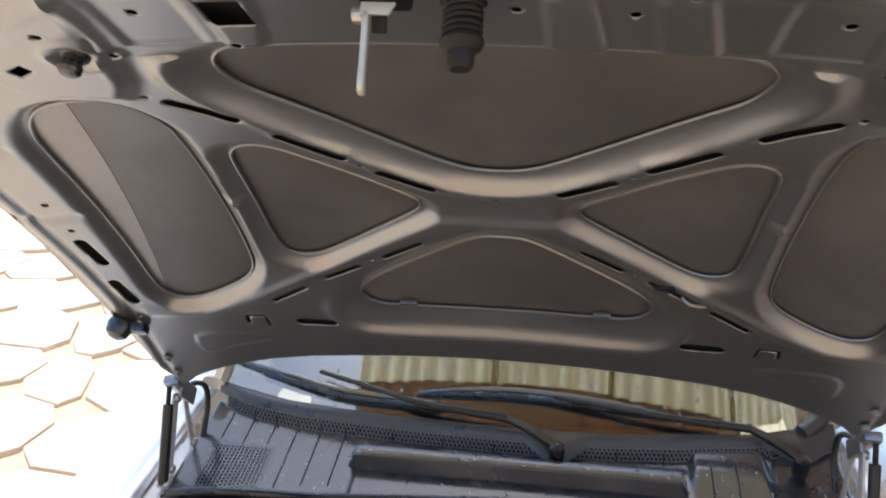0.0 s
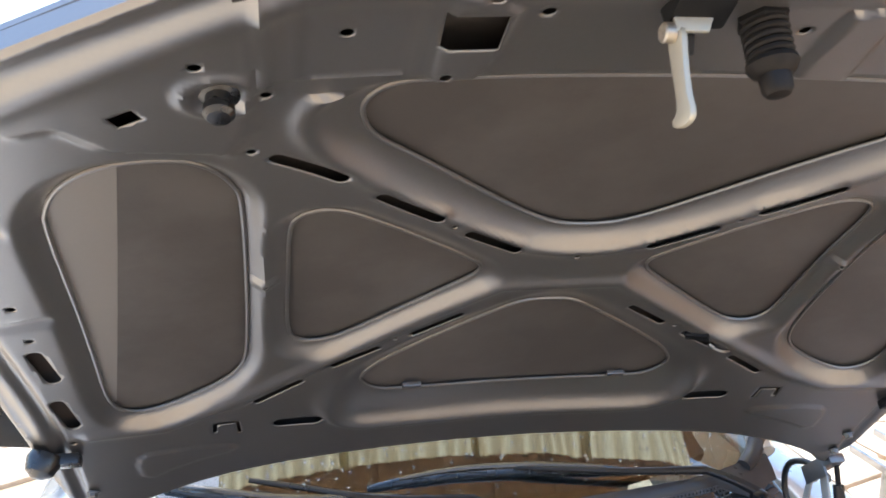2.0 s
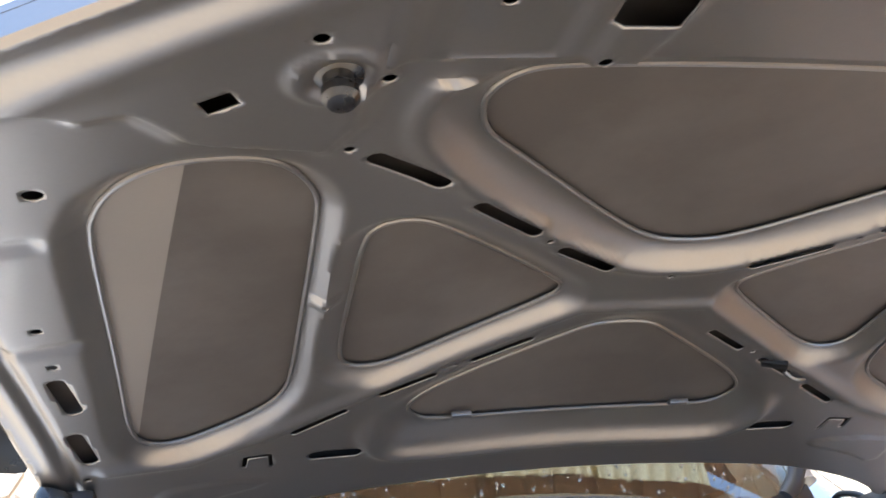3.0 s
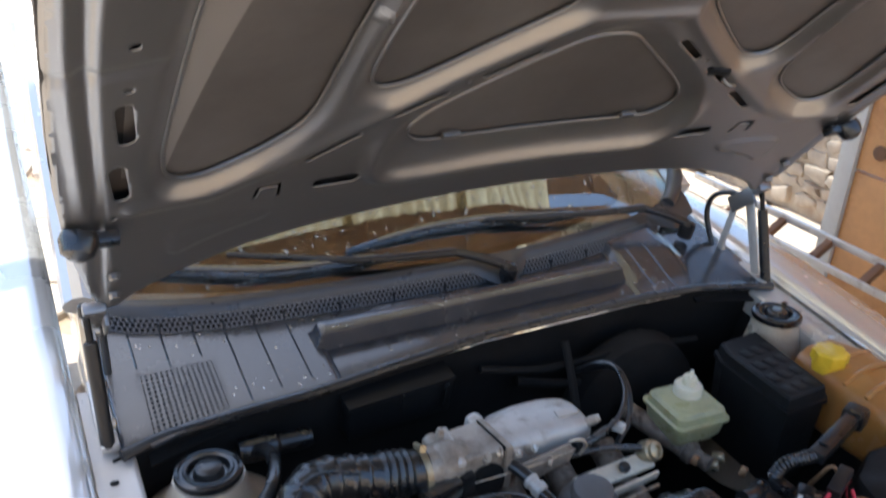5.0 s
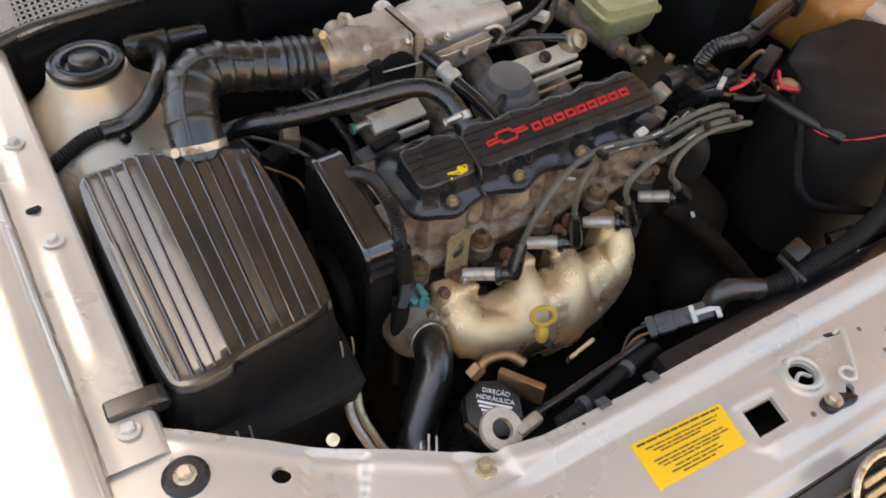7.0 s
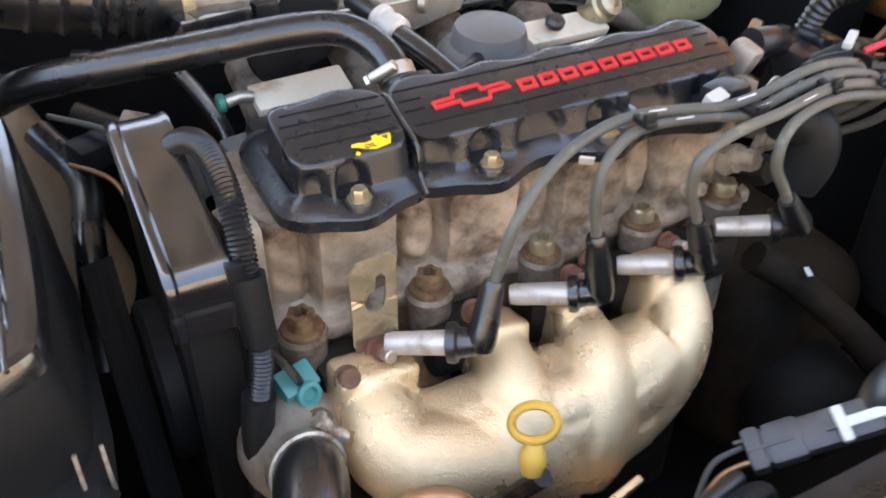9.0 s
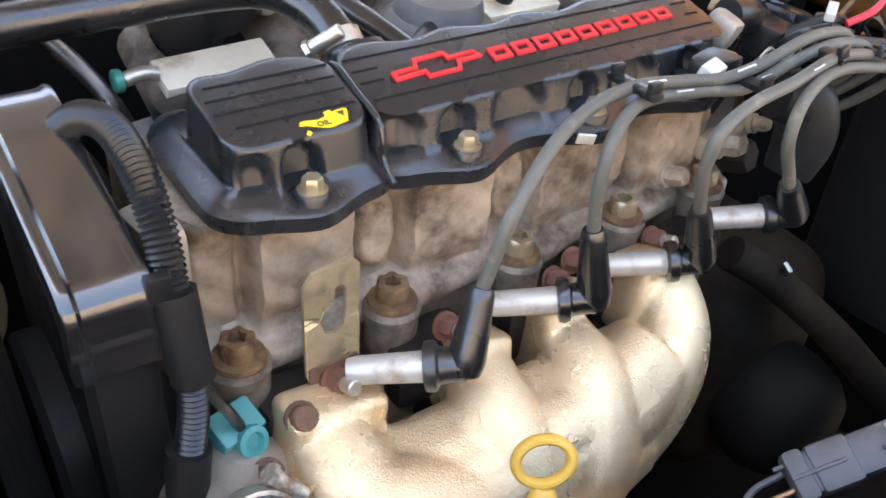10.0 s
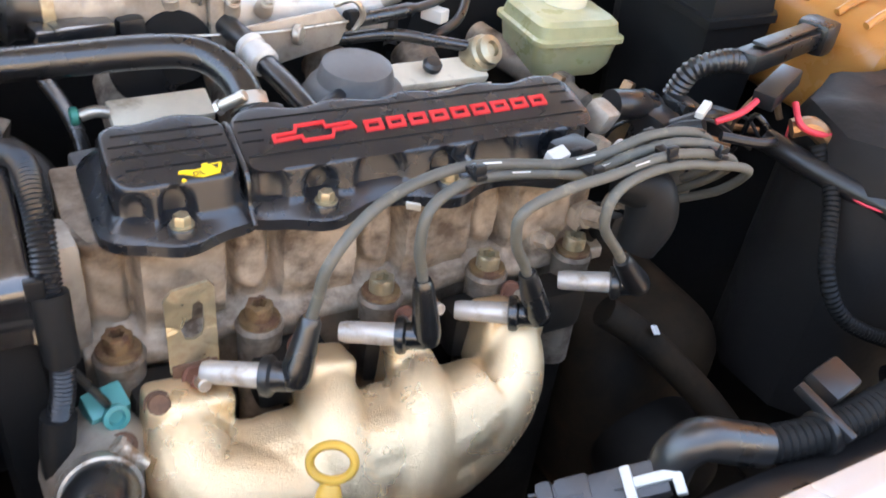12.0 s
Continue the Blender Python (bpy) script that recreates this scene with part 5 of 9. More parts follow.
        bow = 0.0035 * math.sin(math.pi * min(1, v * 1.1)) - 0.0025 * (1 - v) ** 4
        return cowl_at(x, y, z0 + (z1 - z0) * v + bow)

    g = Geo()
    g.add(*sheet(lip, span(0, 1, 150), span(0, 1, 14), 0.003, (0, 0, -1)))
    part("lip", g, PLASTIC_LIP, cowl, "satin dark grey lip along the glass")
    # upturned end of the lip along the pillar
    g = Geo()
    g.add(*tube([cowl_at(0.505, 0.300, 0.030), cowl_at(0.535, 0.322, 0.038), cowl_at(0.556, 0.348, 0.058), V(0.556, 0.385, 0.945)], lambda q: 0.013 + 0.003 * math.sin(q * 3), 14, 6))
    part("lip_end", g, PLASTIC_LIP, cowl, "upturned grey lip end")
    # drops lying on the panel and the trough cover
    rnd = random.Random(9)
    g = Geo()
    for _ in range(230):
        x = rnd.uniform(-0.50, 0.42)
        if rnd.random() < 0.45 and -0.24 < x < 0.28:
            y = rnd.uniform(0.166, 0.181)
            p = cowl_at(x, y, 0.0254)
        else:
            y = rnd.uniform(cowl_front(x) + 0.012, mesh_y(x) - 0.006)
            if -0.262 < x < 0.302 and 0.150 < y < 0.202 or x < -0.40 and y < 0.195:
                continue
            p = cowl_at(x, y, 0.0003 + (-0.003 if -0.24 < x < 0.29 and y < 0.158 else cowl_lift(x, y)))
        r = rnd.uniform(0.0008, 0.0026)
        g.add(*lathe([(r, 0), (r * 0.85, r * 0.28), (r * 0.45, r * 0.48), (r * 0.1, r * 0.52)], p, (0, -0.22, 1), 8))
    tagged(part("spray", g, LAMP_GLASS, cowl), "clear water drops on the plastic", kind="stuff")
    return cowl


build_cowl()


def ws_point(x, k):
    """Windscreen: k up the slope."""
    y0 = lip_y(x) - 0.004
    return V(x, y0 + k * 0.80 - 0.03 * math.sin(k * math.pi), cowl_z(y0) + 0.031 + k * 0.50 - 0.10 * (x * x) * k)


def build_windscreen():
    ws = thing("windscreen", (0, 0.28, 0.88), "wet windscreen glass with water drops", "windscreen")
    g = Geo()
    g.add(*sheet(lambda u, v: ws_point((-0.552 + 1.104 * u) * (1 - 0.06 * v), v), span(0, 1, 40), span(0, 1, 20), 0.004, (0, 1, -1)))
    part("glass", g, GLASS, ws, "laminated glass", smooth=60)
    g = Geo()
    rnd = random.Random(3)
    for _ in range(760):
        x, k = rnd.uniform(-0.5, 0.5), rnd.uniform(0.02, 0.36)
        r = rnd.uniform(0.0007, 0.0030)
        p = ws_point(x, k) + V(0, -0.0008, 0.0012)
        g.add(*lathe([(r, 0), (r * 0.8, r * 0.3), (r * 0.3, r * 0.5)], p, (0, -0.53, 0.85), 8))
    tagged(part("spray", g, LAMP_GLASS, ws), "clear water drops on the glass", kind="stuff")
    # cabin behind the glass
    cab = thing("dashboard", (0, 0.8, 0.85), "dark brown dashboard behind the windscreen", "dashboard")
    g = Geo()
    g.add(*sheet(lambda u, v: V(-0.515 + 1.03 * u, 0.33 + 0.55 * v + 0.5 * (u - 0.5) ** 2, 0.855 + 0.06 * math.sin(v * 3)), span(0, 1, 16), span(0, 1, 8), 0.02, (0, 0, -1)))
    part("top", g, CABIN, cab)
    roof = thing("car_cabin", (0, 1.5, 0.9), "silver car roof and pillars behind the glass", "car roof")
    g = Geo()
    g.add(*sheet(lambda u, v: V((-0.50 + 1.00 * u), 1.05 + 1.6 * v, 1.39 + 0.04 * math.sin(u * math.pi) + 0.03 * math.sin(v * 3)), span(0, 1, 14), span(0, 1, 10), 0.03, (0, 0, 1)))
    part("roof_skin", g, PAINT_OUT, roof)
    for sx in (-1, 1):
        g = Geo()
        g.add(*tube([ws_point(sx * 0.560, 0.0) + V(0, -0.01, 0), ws_point(sx * 0.548, 0.5), ws_point(sx * 0.530, 1.0)], 0.022, 10, 6))
        part("pillar", g, PAINT_OUT, roof)
        g = Geo()
        g.add(*rbox((sx * 0.515, 1.6, 0.62), (0.06, 1.5, 0.60), 0.02))
        part("door_panel", g, PAINT_OUT, roof)
        g = Geo()
        g.add(*rbox((sx * 0.477, 1.6, 0.64), (0.012, 1.5, 0.58), 0.004))
        part("door_trim", g, CABIN, roof, "dark door trim")
    g = Geo()
    g.add(*rbox((0, 2.6, 1.0), (0.98, 0.05, 0.8), 0.02))
    part("rear_wall", g, CABIN, roof)
    g = Geo()
    g.add(*rbox((0, 1.82, 1.375), (0.96, 1.5, 0.012), 0.004))
    part("headliner", g, CABIN, roof, "dark headliner")


build_windscreen()

# ---- engine ----
BOLT_X = (-0.217, -0.130, -0.044, 0.041, 0.118)
COVER_BOLT_X = (-0.173, -0.085, 0.0025, 0.088)


def cover_top(y):
    return 0.7685 + 0.26 * (y + 0.275)


def bumps(x, centres, wide):
    return sum(math.exp(-((x - c) / wide) ** 2) for c in centres)


def loop_outline(xl, xr, front, back, r=0.010, n=44):
    """A closed loop: along the front from left to right, and back; the ends rounded."""
    pts = []
    for i in range(n + 1):
        t = i / n
        x = xl + (xr - xl) * t
        e = min(x - xl, xr - x)
        cut = r - math.sqrt(max(0, r * r - max(0, r - e) ** 2))
        pts.append((x, front(x) + cut))
    for i in range(n + 1):
        t = i / n
        x = xr + (xl - xr) * t
        e = min(x - xl, xr - x)
        cut = r - math.sqrt(max(0, r * r - max(0, r - e) ** 2))
        pts.append((x, back(x) - cut))
    return pts


ARCH_X = (-0.044, 0.041, 0.118)


def niche(x, z):
    """Depth of the arched niches in the cover's front wall."""
    out = 0.0
    for c in COVER_BOLT_X:
        d = math.hypot(x - c, max(0.0, z - 0.7475))
        out = max(out, 0.0095 * float(smooth01((0.0120 - d) / 0.006)))
    for c, r, top in ((-0.1955, 0.0105, 0.7480), (-0.1185, 0.0150, 0.7490), *((c, 0.0205, 0.7470) for c in ARCH_X)):
        d = math.hypot(x - c, max(0.0, z - top))
        out = max(out, 0.0066 * float(smooth01((r - d) / 0.008)))
    return out


def cover_loft(g, xl, xr, skirt, raise_=0.0):
    """Moulded cover between two ends: flange band, sloped skirt, wall with arched niches and tilted top."""
    fl = lambda x: -0.3165 - 0.012 * bumps(x, COVER_BOLT_X, 0.021) + 0.003 * bumps(x, ARCH_X, 0.018)  # noqa: E731
    bk = lambda x: -0.205 + 0.004 * math.sin(x * 150)  # noqa: E731
    tbk = lambda x: -0.2525 + 0.0022 * math.cos((x + 0.16) * 118)  # noqa: E731
    rows = [
        (loop_outline(xl - skirt, xr + skirt, fl, bk, 0.020, 130), lambda y: 0.7265),
        (loop_outline(xl - skirt, xr + skirt, fl, bk, 0.020, 130), lambda y: 0.7340),
        (loop_outline(xl - skirt + 0.0018, xr + skirt - 0.0018, lambda x: fl(x) + 0.0018, lambda x: bk(x) - 0.002, 0.020, 130), lambda y: 0.7355),
        (loop_outline(xl - skirt * 0.45, xr + skirt * 0.45, lambda x: max(fl(x) + 0.005, -0.3135), lambda x: bk(x) - 0.008, 0.018, 130), lambda y: 0.7388),
        (loop_outline(xl - skirt * 0.12, xr + skirt * 0.12, lambda x: -0.3092 + niche(x, 0.7420), lambda x: bk(x) - 0.016, 0.016, 130), lambda y: 0.7420),
    ]
    for k in range(9):
        q = k / 8
        z0 = 0.7435 + 0.0150 * q
        rows.append((loop_outline(xl, xr, lambda x, q=q, z0=z0: -0.3088 + 0.0040 * q + niche(x, z0), lambda x, q=q: tbk(x) + 0.012 - 0.008 * q, 0.014, 130),
                     lambda y, q=q: 0.7435 + (cover_top(y) - 0.0022 + raise_ - 0.7435) * q))
    rows += [
        (loop_outline(xl + 0.0006, xr - 0.0006, lambda x: -0.3043, lambda x: tbk(x) + 0.0015, 0.0135, 130), lambda y: cover_top(y) - 0.0006 + raise_),
        (loop_outline(xl + 0.002, xr - 0.002, lambda x: -0.3025, lambda x: tbk(x) - 0.001, 0.012, 130), lambda y: cover_top(y) + raise_),
    ]
    loops = [[V(x, y, zf(y)) for x, y in loop] for loop, zf in rows]
    v, f = rings(loops, False)
    n = len(loops[0])
    base = (len(loops) - 1) * n
    h = n // 2
    for i in range(h - 1):
        f.append((base + i, base + i + 1, base + n - 2 - i, base + n - 1 - i))
    g.add(v, f)


def on_cover(x, y, z=0.0):
    return V(x, y, cover_top(y) + z)


def cover_prism(poly, h, z0=0.0):
    """A flat shape on the tilted cover top; poly in x, y."""
    n = len(poly)
    lo = [on_cover(x, y, z0) for x, y in poly]
    hi = [on_cover(x, y, z0 + h) for x, y in poly]
    return lo + hi, [tuple(range(n, 2 * n)), tuple(reversed(range(n)))] + [(i, (i + 1) % n, n + (i + 1) % n, n + i) for i in range(n)]


def outline_band(poly, wide):
    """Quads that follow a closed line."""
    inn = [(p.x, p.y) for p in inset([Vector(q) for q in poly], wide)]
    return [[poly[i], poly[(i + 1) % len(poly)], inn[(i + 1) % len(poly)], inn[i]] for i in range(len(poly))]


def build_valve_cover():
    vc = thing("valve_cover", (-0.04, -0.275, 0.729), "glossy black plastic valve cover on the engine", "valve cover")
    g = Geo()
    cover_loft(g, -0.1295, 0.128, 0.008)
    part("body", g, COVER_PL, vc, "black moulded cover with scalloped front", smooth=45)
    g = Geo()
    cover_loft(g, -0.2065, -0.1325, 0.012, 0.0012)
    part("filler_section", g, COVER_PL, vc, "raised ribbed section over the filler", smooth=45)
    g = Geo()
    pts = [V(-0.131, y, z) for y, z in ((-0.250, 0.764), (-0.262, 0.7725), (-0.285, 0.7665), (-0.303, 0.7615), (-0.3085, 0.752), (-0.310, 0.742), (-0.320, 0.734))]
    g.add(*tube(pts, 0.0016, 8, 4))
    part("seam", g, RUBBER, vc, "dark seam between the sections")
    # thin near-black strips paint the shade of grooves in the top
    for x0, x1, y, z in ((-0.200, -0.136, -0.2615, 0.0012), (-0.203, -0.136, -0.2705, 0.0012), (-0.203, -0.136, -0.280, 0.0012), (-0.197, -0.136, -0.2905, 0.0012),
                         (-0.126, 0.122, -0.2600, 0), (-0.126, 0.122, -0.2915, 0), (-0.126, -0.111, -0.2695, 0), (-0.126, -0.1125, -0.2785, 0), (0.107, 0.121, -0.2685, 0), (0.110, 0.121, -0.280, 0)):
        g = Geo()
        g.add(*cover_prism([(x0, y - 0.0006), (x1, y - 0.0006), (x1, y + 0.0006), (x0, y + 0.0006)], 0.0006, z - 0.0002))
        part("rib", g, BAY_DARK, vc, smooth=0)
    # red badge: a stepped outline and nine bars
    tie = [(-0.107, -0.2765), (-0.0925, -0.2755), (-0.0905, -0.2700), (-0.0700, -0.2690), (-0.0695, -0.2735), (-0.0525, -0.2725), (-0.0500, -0.2785), (-0.0655, -0.2795), (-0.0680, -0.2850), (-0.0890, -0.2855), (-0.0895, -0.2815), (-0.1075, -0.2830)]
    g = Geo()
    for quad in outline_band(tie, 0.0021):
        g.add(*cover_prism(quad, 0.0014, 0.0002))
    part("badge_outline", g, RED, vc, "red stepped badge outline", smooth=0)
    for i in range(9):
        x0 = -0.0455 + i * 0.0163
        y0 = -0.2790 + 0.0004 * i
        w, h = 0.0132, 0.0098
        q = [(x0, y0 - h / 2), (x0 + w, y0 - h / 2 + 0.0004), (x0 + w + 0.001, y0 + h / 2 + 0.0004), (x0 + 0.001, y0 + h / 2)]
        g = Geo()
        for quad in outline_band(q, 0.0027):
            g.add(*cover_prism(quad, 0.0014, 0.0002))
        part("badge_bar", g, RED, vc, "red raised bar", smooth=0)
    # oil can mark
    can = [(-0.1695, -0.2985), (-0.1688, -0.2968), (-0.1660, -0.2966), (-0.1600, -0.2976), (-0.1560, -0.2968), (-0.1548, -0.2950), (-0.1552, -0.2938), (-0.1515, -0.2932), (-0.1512, -0.2948), (-0.1480, -0.2942), (-0.1440, -0.2940),
           (-0.1432, -0.2952), (-0.1460, -0.3018), (-0.1560, -0.3036), (-0.1600, -0.3022), (-0.1665, -0.2990)]
    g = Geo()
    v, f = cover_prism(can, 0.0008, 0.0016)
    g.add(v, f)
    g.add(*cover_prism([(-0.1675, -0.3025), (-0.1662, -0.3045), (-0.1680, -0.3055), (-0.1692, -0.3045)], 0.0008, 0.0016))
    mk = part("oil_mark", g, YELLOW, vc, "yellow oil can mark", smooth=0)
    g = Geo()
    g.add(*cover_prism([(-0.1492, -0.2957), (-0.1454, -0.2955), (-0.1468, -0.2990)], 0.0004, 0.0023))
    part("handle_gap", g, INK, mk, "dark gap inside the handle", smooth=0)
    text(mk, "OIL", on_cover(-0.1583, -0.3022, 0.0026), 0.0046, INK, (math.degrees(math.atan(0.26)), 0, 2))
    for bx in COVER_BOLT_X:
        g = Geo()
        g.add(*lathe([(0.0085, 0.725), (0.0085, 0.7400), (0.0078, 0.7410), (0.006, 0.7410)], (bx, -0.3165, 0), (0, 0, 1), 20))
        part("bolt_boss", g, COVER_PL, vc)
        g = Geo()
        hexbolt(g, (bx, -0.3165, 0.7405), (0, 0, 1), 0.0052, 0.0062, 1.4, 0.0016)
        part("cover_bolt", g, BRASSY, vc, "yellow passivated hex bolt")


def text(parent, body, at, size, mat, rot=(0, 0, 0), name="lettering"):
    """Flat lettering as a mesh."""
    cu = bpy.data.curves.new(name, "FONT")
    cu.body, cu.size, cu.extrude = body, size, 0.0002
    cu.align_x = "CENTER"
    ob = bpy.data.objects.new("tmp", cu)
    me = bpy.data.meshes.new_from_object(ob)
    bpy.data.objects.remove(ob)
    me.transform(pose(*at, *rot))
    me.materials.clear()
    me.materials.append(mat)
    me.name = name
    return part(name, me, mat, parent)


build_valve_cover()


def build_head():
    hd = thing("cylinder_head", (-0.05, -0.27, 0.60), "stained cast aluminium cylinder head with rusty bolts", "cylinder head")
    g = Geo()

    def front(x, z):
        """The casting's front face, as a place y for each x and z."""
        cols = 0.0
        for c in COVER_BOLT_X:
            cols += smooth01((0.029 - abs(x - c)) / 0.0045)
        cols = min(1, cols)
        up = smooth01((z - 0.660) / 0.02)
        y = -0.298 - 0.013 * cols * (0.55 + 0.45 * up)
        # oval pads between the columns and a groove at each column's foot
        for c in (-0.129, -0.041, 0.046):
            e = math.hypot((x - c) / 0.0125, (z - 0.695) / 0.022)
            y -= 0.005 * smooth01((1.15 - e) / 0.3)
        for c in COVER_BOLT_X:
            y += 0.006 * math.exp(-((abs(x - c) - 0.0305) / 0.0028) ** 2)
        y += 0.0015 * math.sin(x * 210 + z * 130) * math.sin(z * 170)
        y -= 0.003 * smooth01((z - 0.714) / 0.010)
        return y

    rows = []
    xs = span(-0.236, 0.150, 260)
    zs = span(0.7262, 0.664, 16)
    for z in zs:
        rows.append([V(x, front(x, z) + 0.03 * smooth01((abs(x + 0.043) - 0.178) / 0.016) ** 2, z) for x in xs])
    # ledge that carries the head bolts, then the face below
    for y, z in ((-0.305, 0.659), (-0.308, 0.6565), (-0.3135, 0.6555), (-0.3155, 0.654), (-0.3160, 0.651), (-0.3160, 0.6455), (-0.313, 0.6425), (-0.306, 0.6415), (-0.299, 0.636), (-0.298, 0.56)):
        rows.append([V(x, y + 0.003 * math.sin(x * 73) + (0.004 * bumps(x, (-0.175, -0.088, 0.0, 0.085), 0.02) if y < -0.325 else 0), z + 0.002 * math.sin(x * 41)) for x in xs])
    v = [p for r in rows for p in r]
    n = len(xs)
    f = [(i * n + j, i * n + j + 1, (i + 1) * n + j + 1, (i + 1) * n + j) for i in range(len(rows) - 1) for j in range(n - 1)]
    g.add(v, f)
    p = part("casting", g, ALU_HEAD, hd, "rough stained casting", smooth=50)
    md = p.modifiers.new("thickness", "SOLIDIFY")
    md.thickness, md.offset = 0.004, -1.0
    g = Geo()
    g.add(*rbox((-0.043, -0.245, 0.660), (0.382, 0.095, 0.125), 0.004))
    part("core", g, ALU_HEAD, hd)
    # left end column
    g = Geo()
    g.add(*rbox((-0.240, -0.290, 0.690), (0.020, 0.034, 0.085), 0.006, (0, 0, 8)))
    part("end_column", g, ALU_CAST, hd)
    for bx in BOLT_X:
        g = Geo()
        g.add(*lathe([(0.0160, 0.555), (0.0150, 0.60), (0.0145, 0.640), (0.0150, 0.652), (0.0160, 0.658), (0.0145, 0.661), (0.012, 0.661)], (bx, -0.321, 0), (0, 0, 1), 24))
        boss = part("bolt_boss", g, BOSS, hd)
        g = Geo()
        g.add(*lathe([(0.0092, 0.660), (0.0134, 0.660), (0.0138, 0.6625), (0.0132, 0.6640), (0.0085, 0.6645)], (bx, -0.321, 0), (0, 0, 1), 26))
        part("washer", g, BOLT_BROWN, boss, "brown washer")
        g = Geo()
        pts = []
        for z, k in ((0.664, 1.0), (0.672, 1.0), (0.6745, 0.90), (0.6748, 0.52), (0.669, 0.48)):
            loop = []
            for i in range(36):
                a = 2 * math.pi * i / 36
                star = 1 + (0.015 * math.cos(6 * a) if k > 0.9 else 0.13 * math.cos(6 * a))
                loop.append(V(bx + 0.0088 * k * star * math.cos(a), -0.321 + 0.0088 * k * star * math.sin(a), z))
            pts.append(loop)
        g.add(*rings(pts))
        part("head_bolt", g, BRASSY if bx > -0.1 else BOLT_BROWN, boss, "star socket head bolt")
    # exhaust port bosses, coloured near black for the shade under the ledge
    for px in (-0.190, -0.114, -0.040, 0.030, 0.095):
        g = Geo()
        g.add(*rbox((px, -0.332, 0.622), (0.052, 0.030, 0.040), 0.008))
        part("port", g, DARK_STEEL, hd)
    # oxide-covered nuts and studs on the flange
    for sx, sy, sz, m in ((-0.178, -0.344, 0.648, COPPER_RED), (-0.112, -0.345, 0.654, COPPER_RED), (-0.037, -0.345, 0.656, COPPER_RED), (0.052, -0.338, 0.650, COPPER_RED), (-0.019, -0.340, 0.660, COPPER_RED)):
        g = Geo()
        hexbolt(g, (sx, sy, sz), (0.1, -0.9, 0.35), 0.0066, 0.009, 1.25, 0.002)
        nut = part("flange_nut", g, m, hd, "reddish oxidised flange nut")
        g = Geo()
        a = V(0.1, -0.9, 0.35).normalized()
        g.add(*rod(V(sx, sy, sz), V(sx, sy, sz) + a * 0.020, 0.0042, 12, bev=0.0008))
        part("stud", g, STEEL, nut)
    # small fittings at the right end
    for c, s, m, rot in (((0.088, -0.318, 0.672), (0.022, 0.020, 0.016), ALU_CAST, (0, 0, 20)), ((0.125, -0.325, 0.690), (0.026, 0.022, 0.02), ALU_CAST, (10, 0, 15)), ((0.150, -0.31, 0.668), (0.03, 0.03, 0.03), DARK_STEEL, (0, 0, 0)),
                         ((0.142, -0.335, 0.705), (0.014, 0.012, 0.016), ALU_CAST, (0, 20, 0))):
        g = Geo()
        hexbolt(g, (c[0], c[1] + 0.008, c[2]), (0.15, -0.9, 0.3), min(s) * 0.42, min(s) * 0.8, 1.3, 0.004)
        g.add(*rbox((c[0], c[1] + 0.012, c[2] - 0.004), (s[0] * 0.8, s[1] * 0.7, s[2] * 0.9), 0.005, rot))
        part("end_fitting", g, ALU_HEAD if m is ALU_CAST else m, hd)
    g = Geo()
    hexbolt(g, (0.135, -0.338, 0.728), (0.3, -0.9, 0.2), 0.0055, 0.006)
    part("end_bolt", g, BRASSY, hd)
    # block, gearbox and starter colours carry the shade low in the bay
    blk = thing("engine_block", (-0.05, -0.2, 0.25), "near-black engine block below the head", "engine block")
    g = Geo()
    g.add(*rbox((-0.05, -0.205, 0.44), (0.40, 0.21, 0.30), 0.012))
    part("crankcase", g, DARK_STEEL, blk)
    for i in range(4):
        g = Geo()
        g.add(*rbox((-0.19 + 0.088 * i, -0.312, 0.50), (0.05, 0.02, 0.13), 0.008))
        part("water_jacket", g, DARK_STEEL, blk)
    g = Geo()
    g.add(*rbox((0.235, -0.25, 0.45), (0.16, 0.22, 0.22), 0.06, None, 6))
    part("gearbox_housing", g, SHADED_BROWN, blk)
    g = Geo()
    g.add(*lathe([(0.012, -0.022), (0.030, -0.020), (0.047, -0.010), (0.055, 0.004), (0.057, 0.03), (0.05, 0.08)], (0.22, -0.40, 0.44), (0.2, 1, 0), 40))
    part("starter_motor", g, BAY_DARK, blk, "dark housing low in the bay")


build_head()


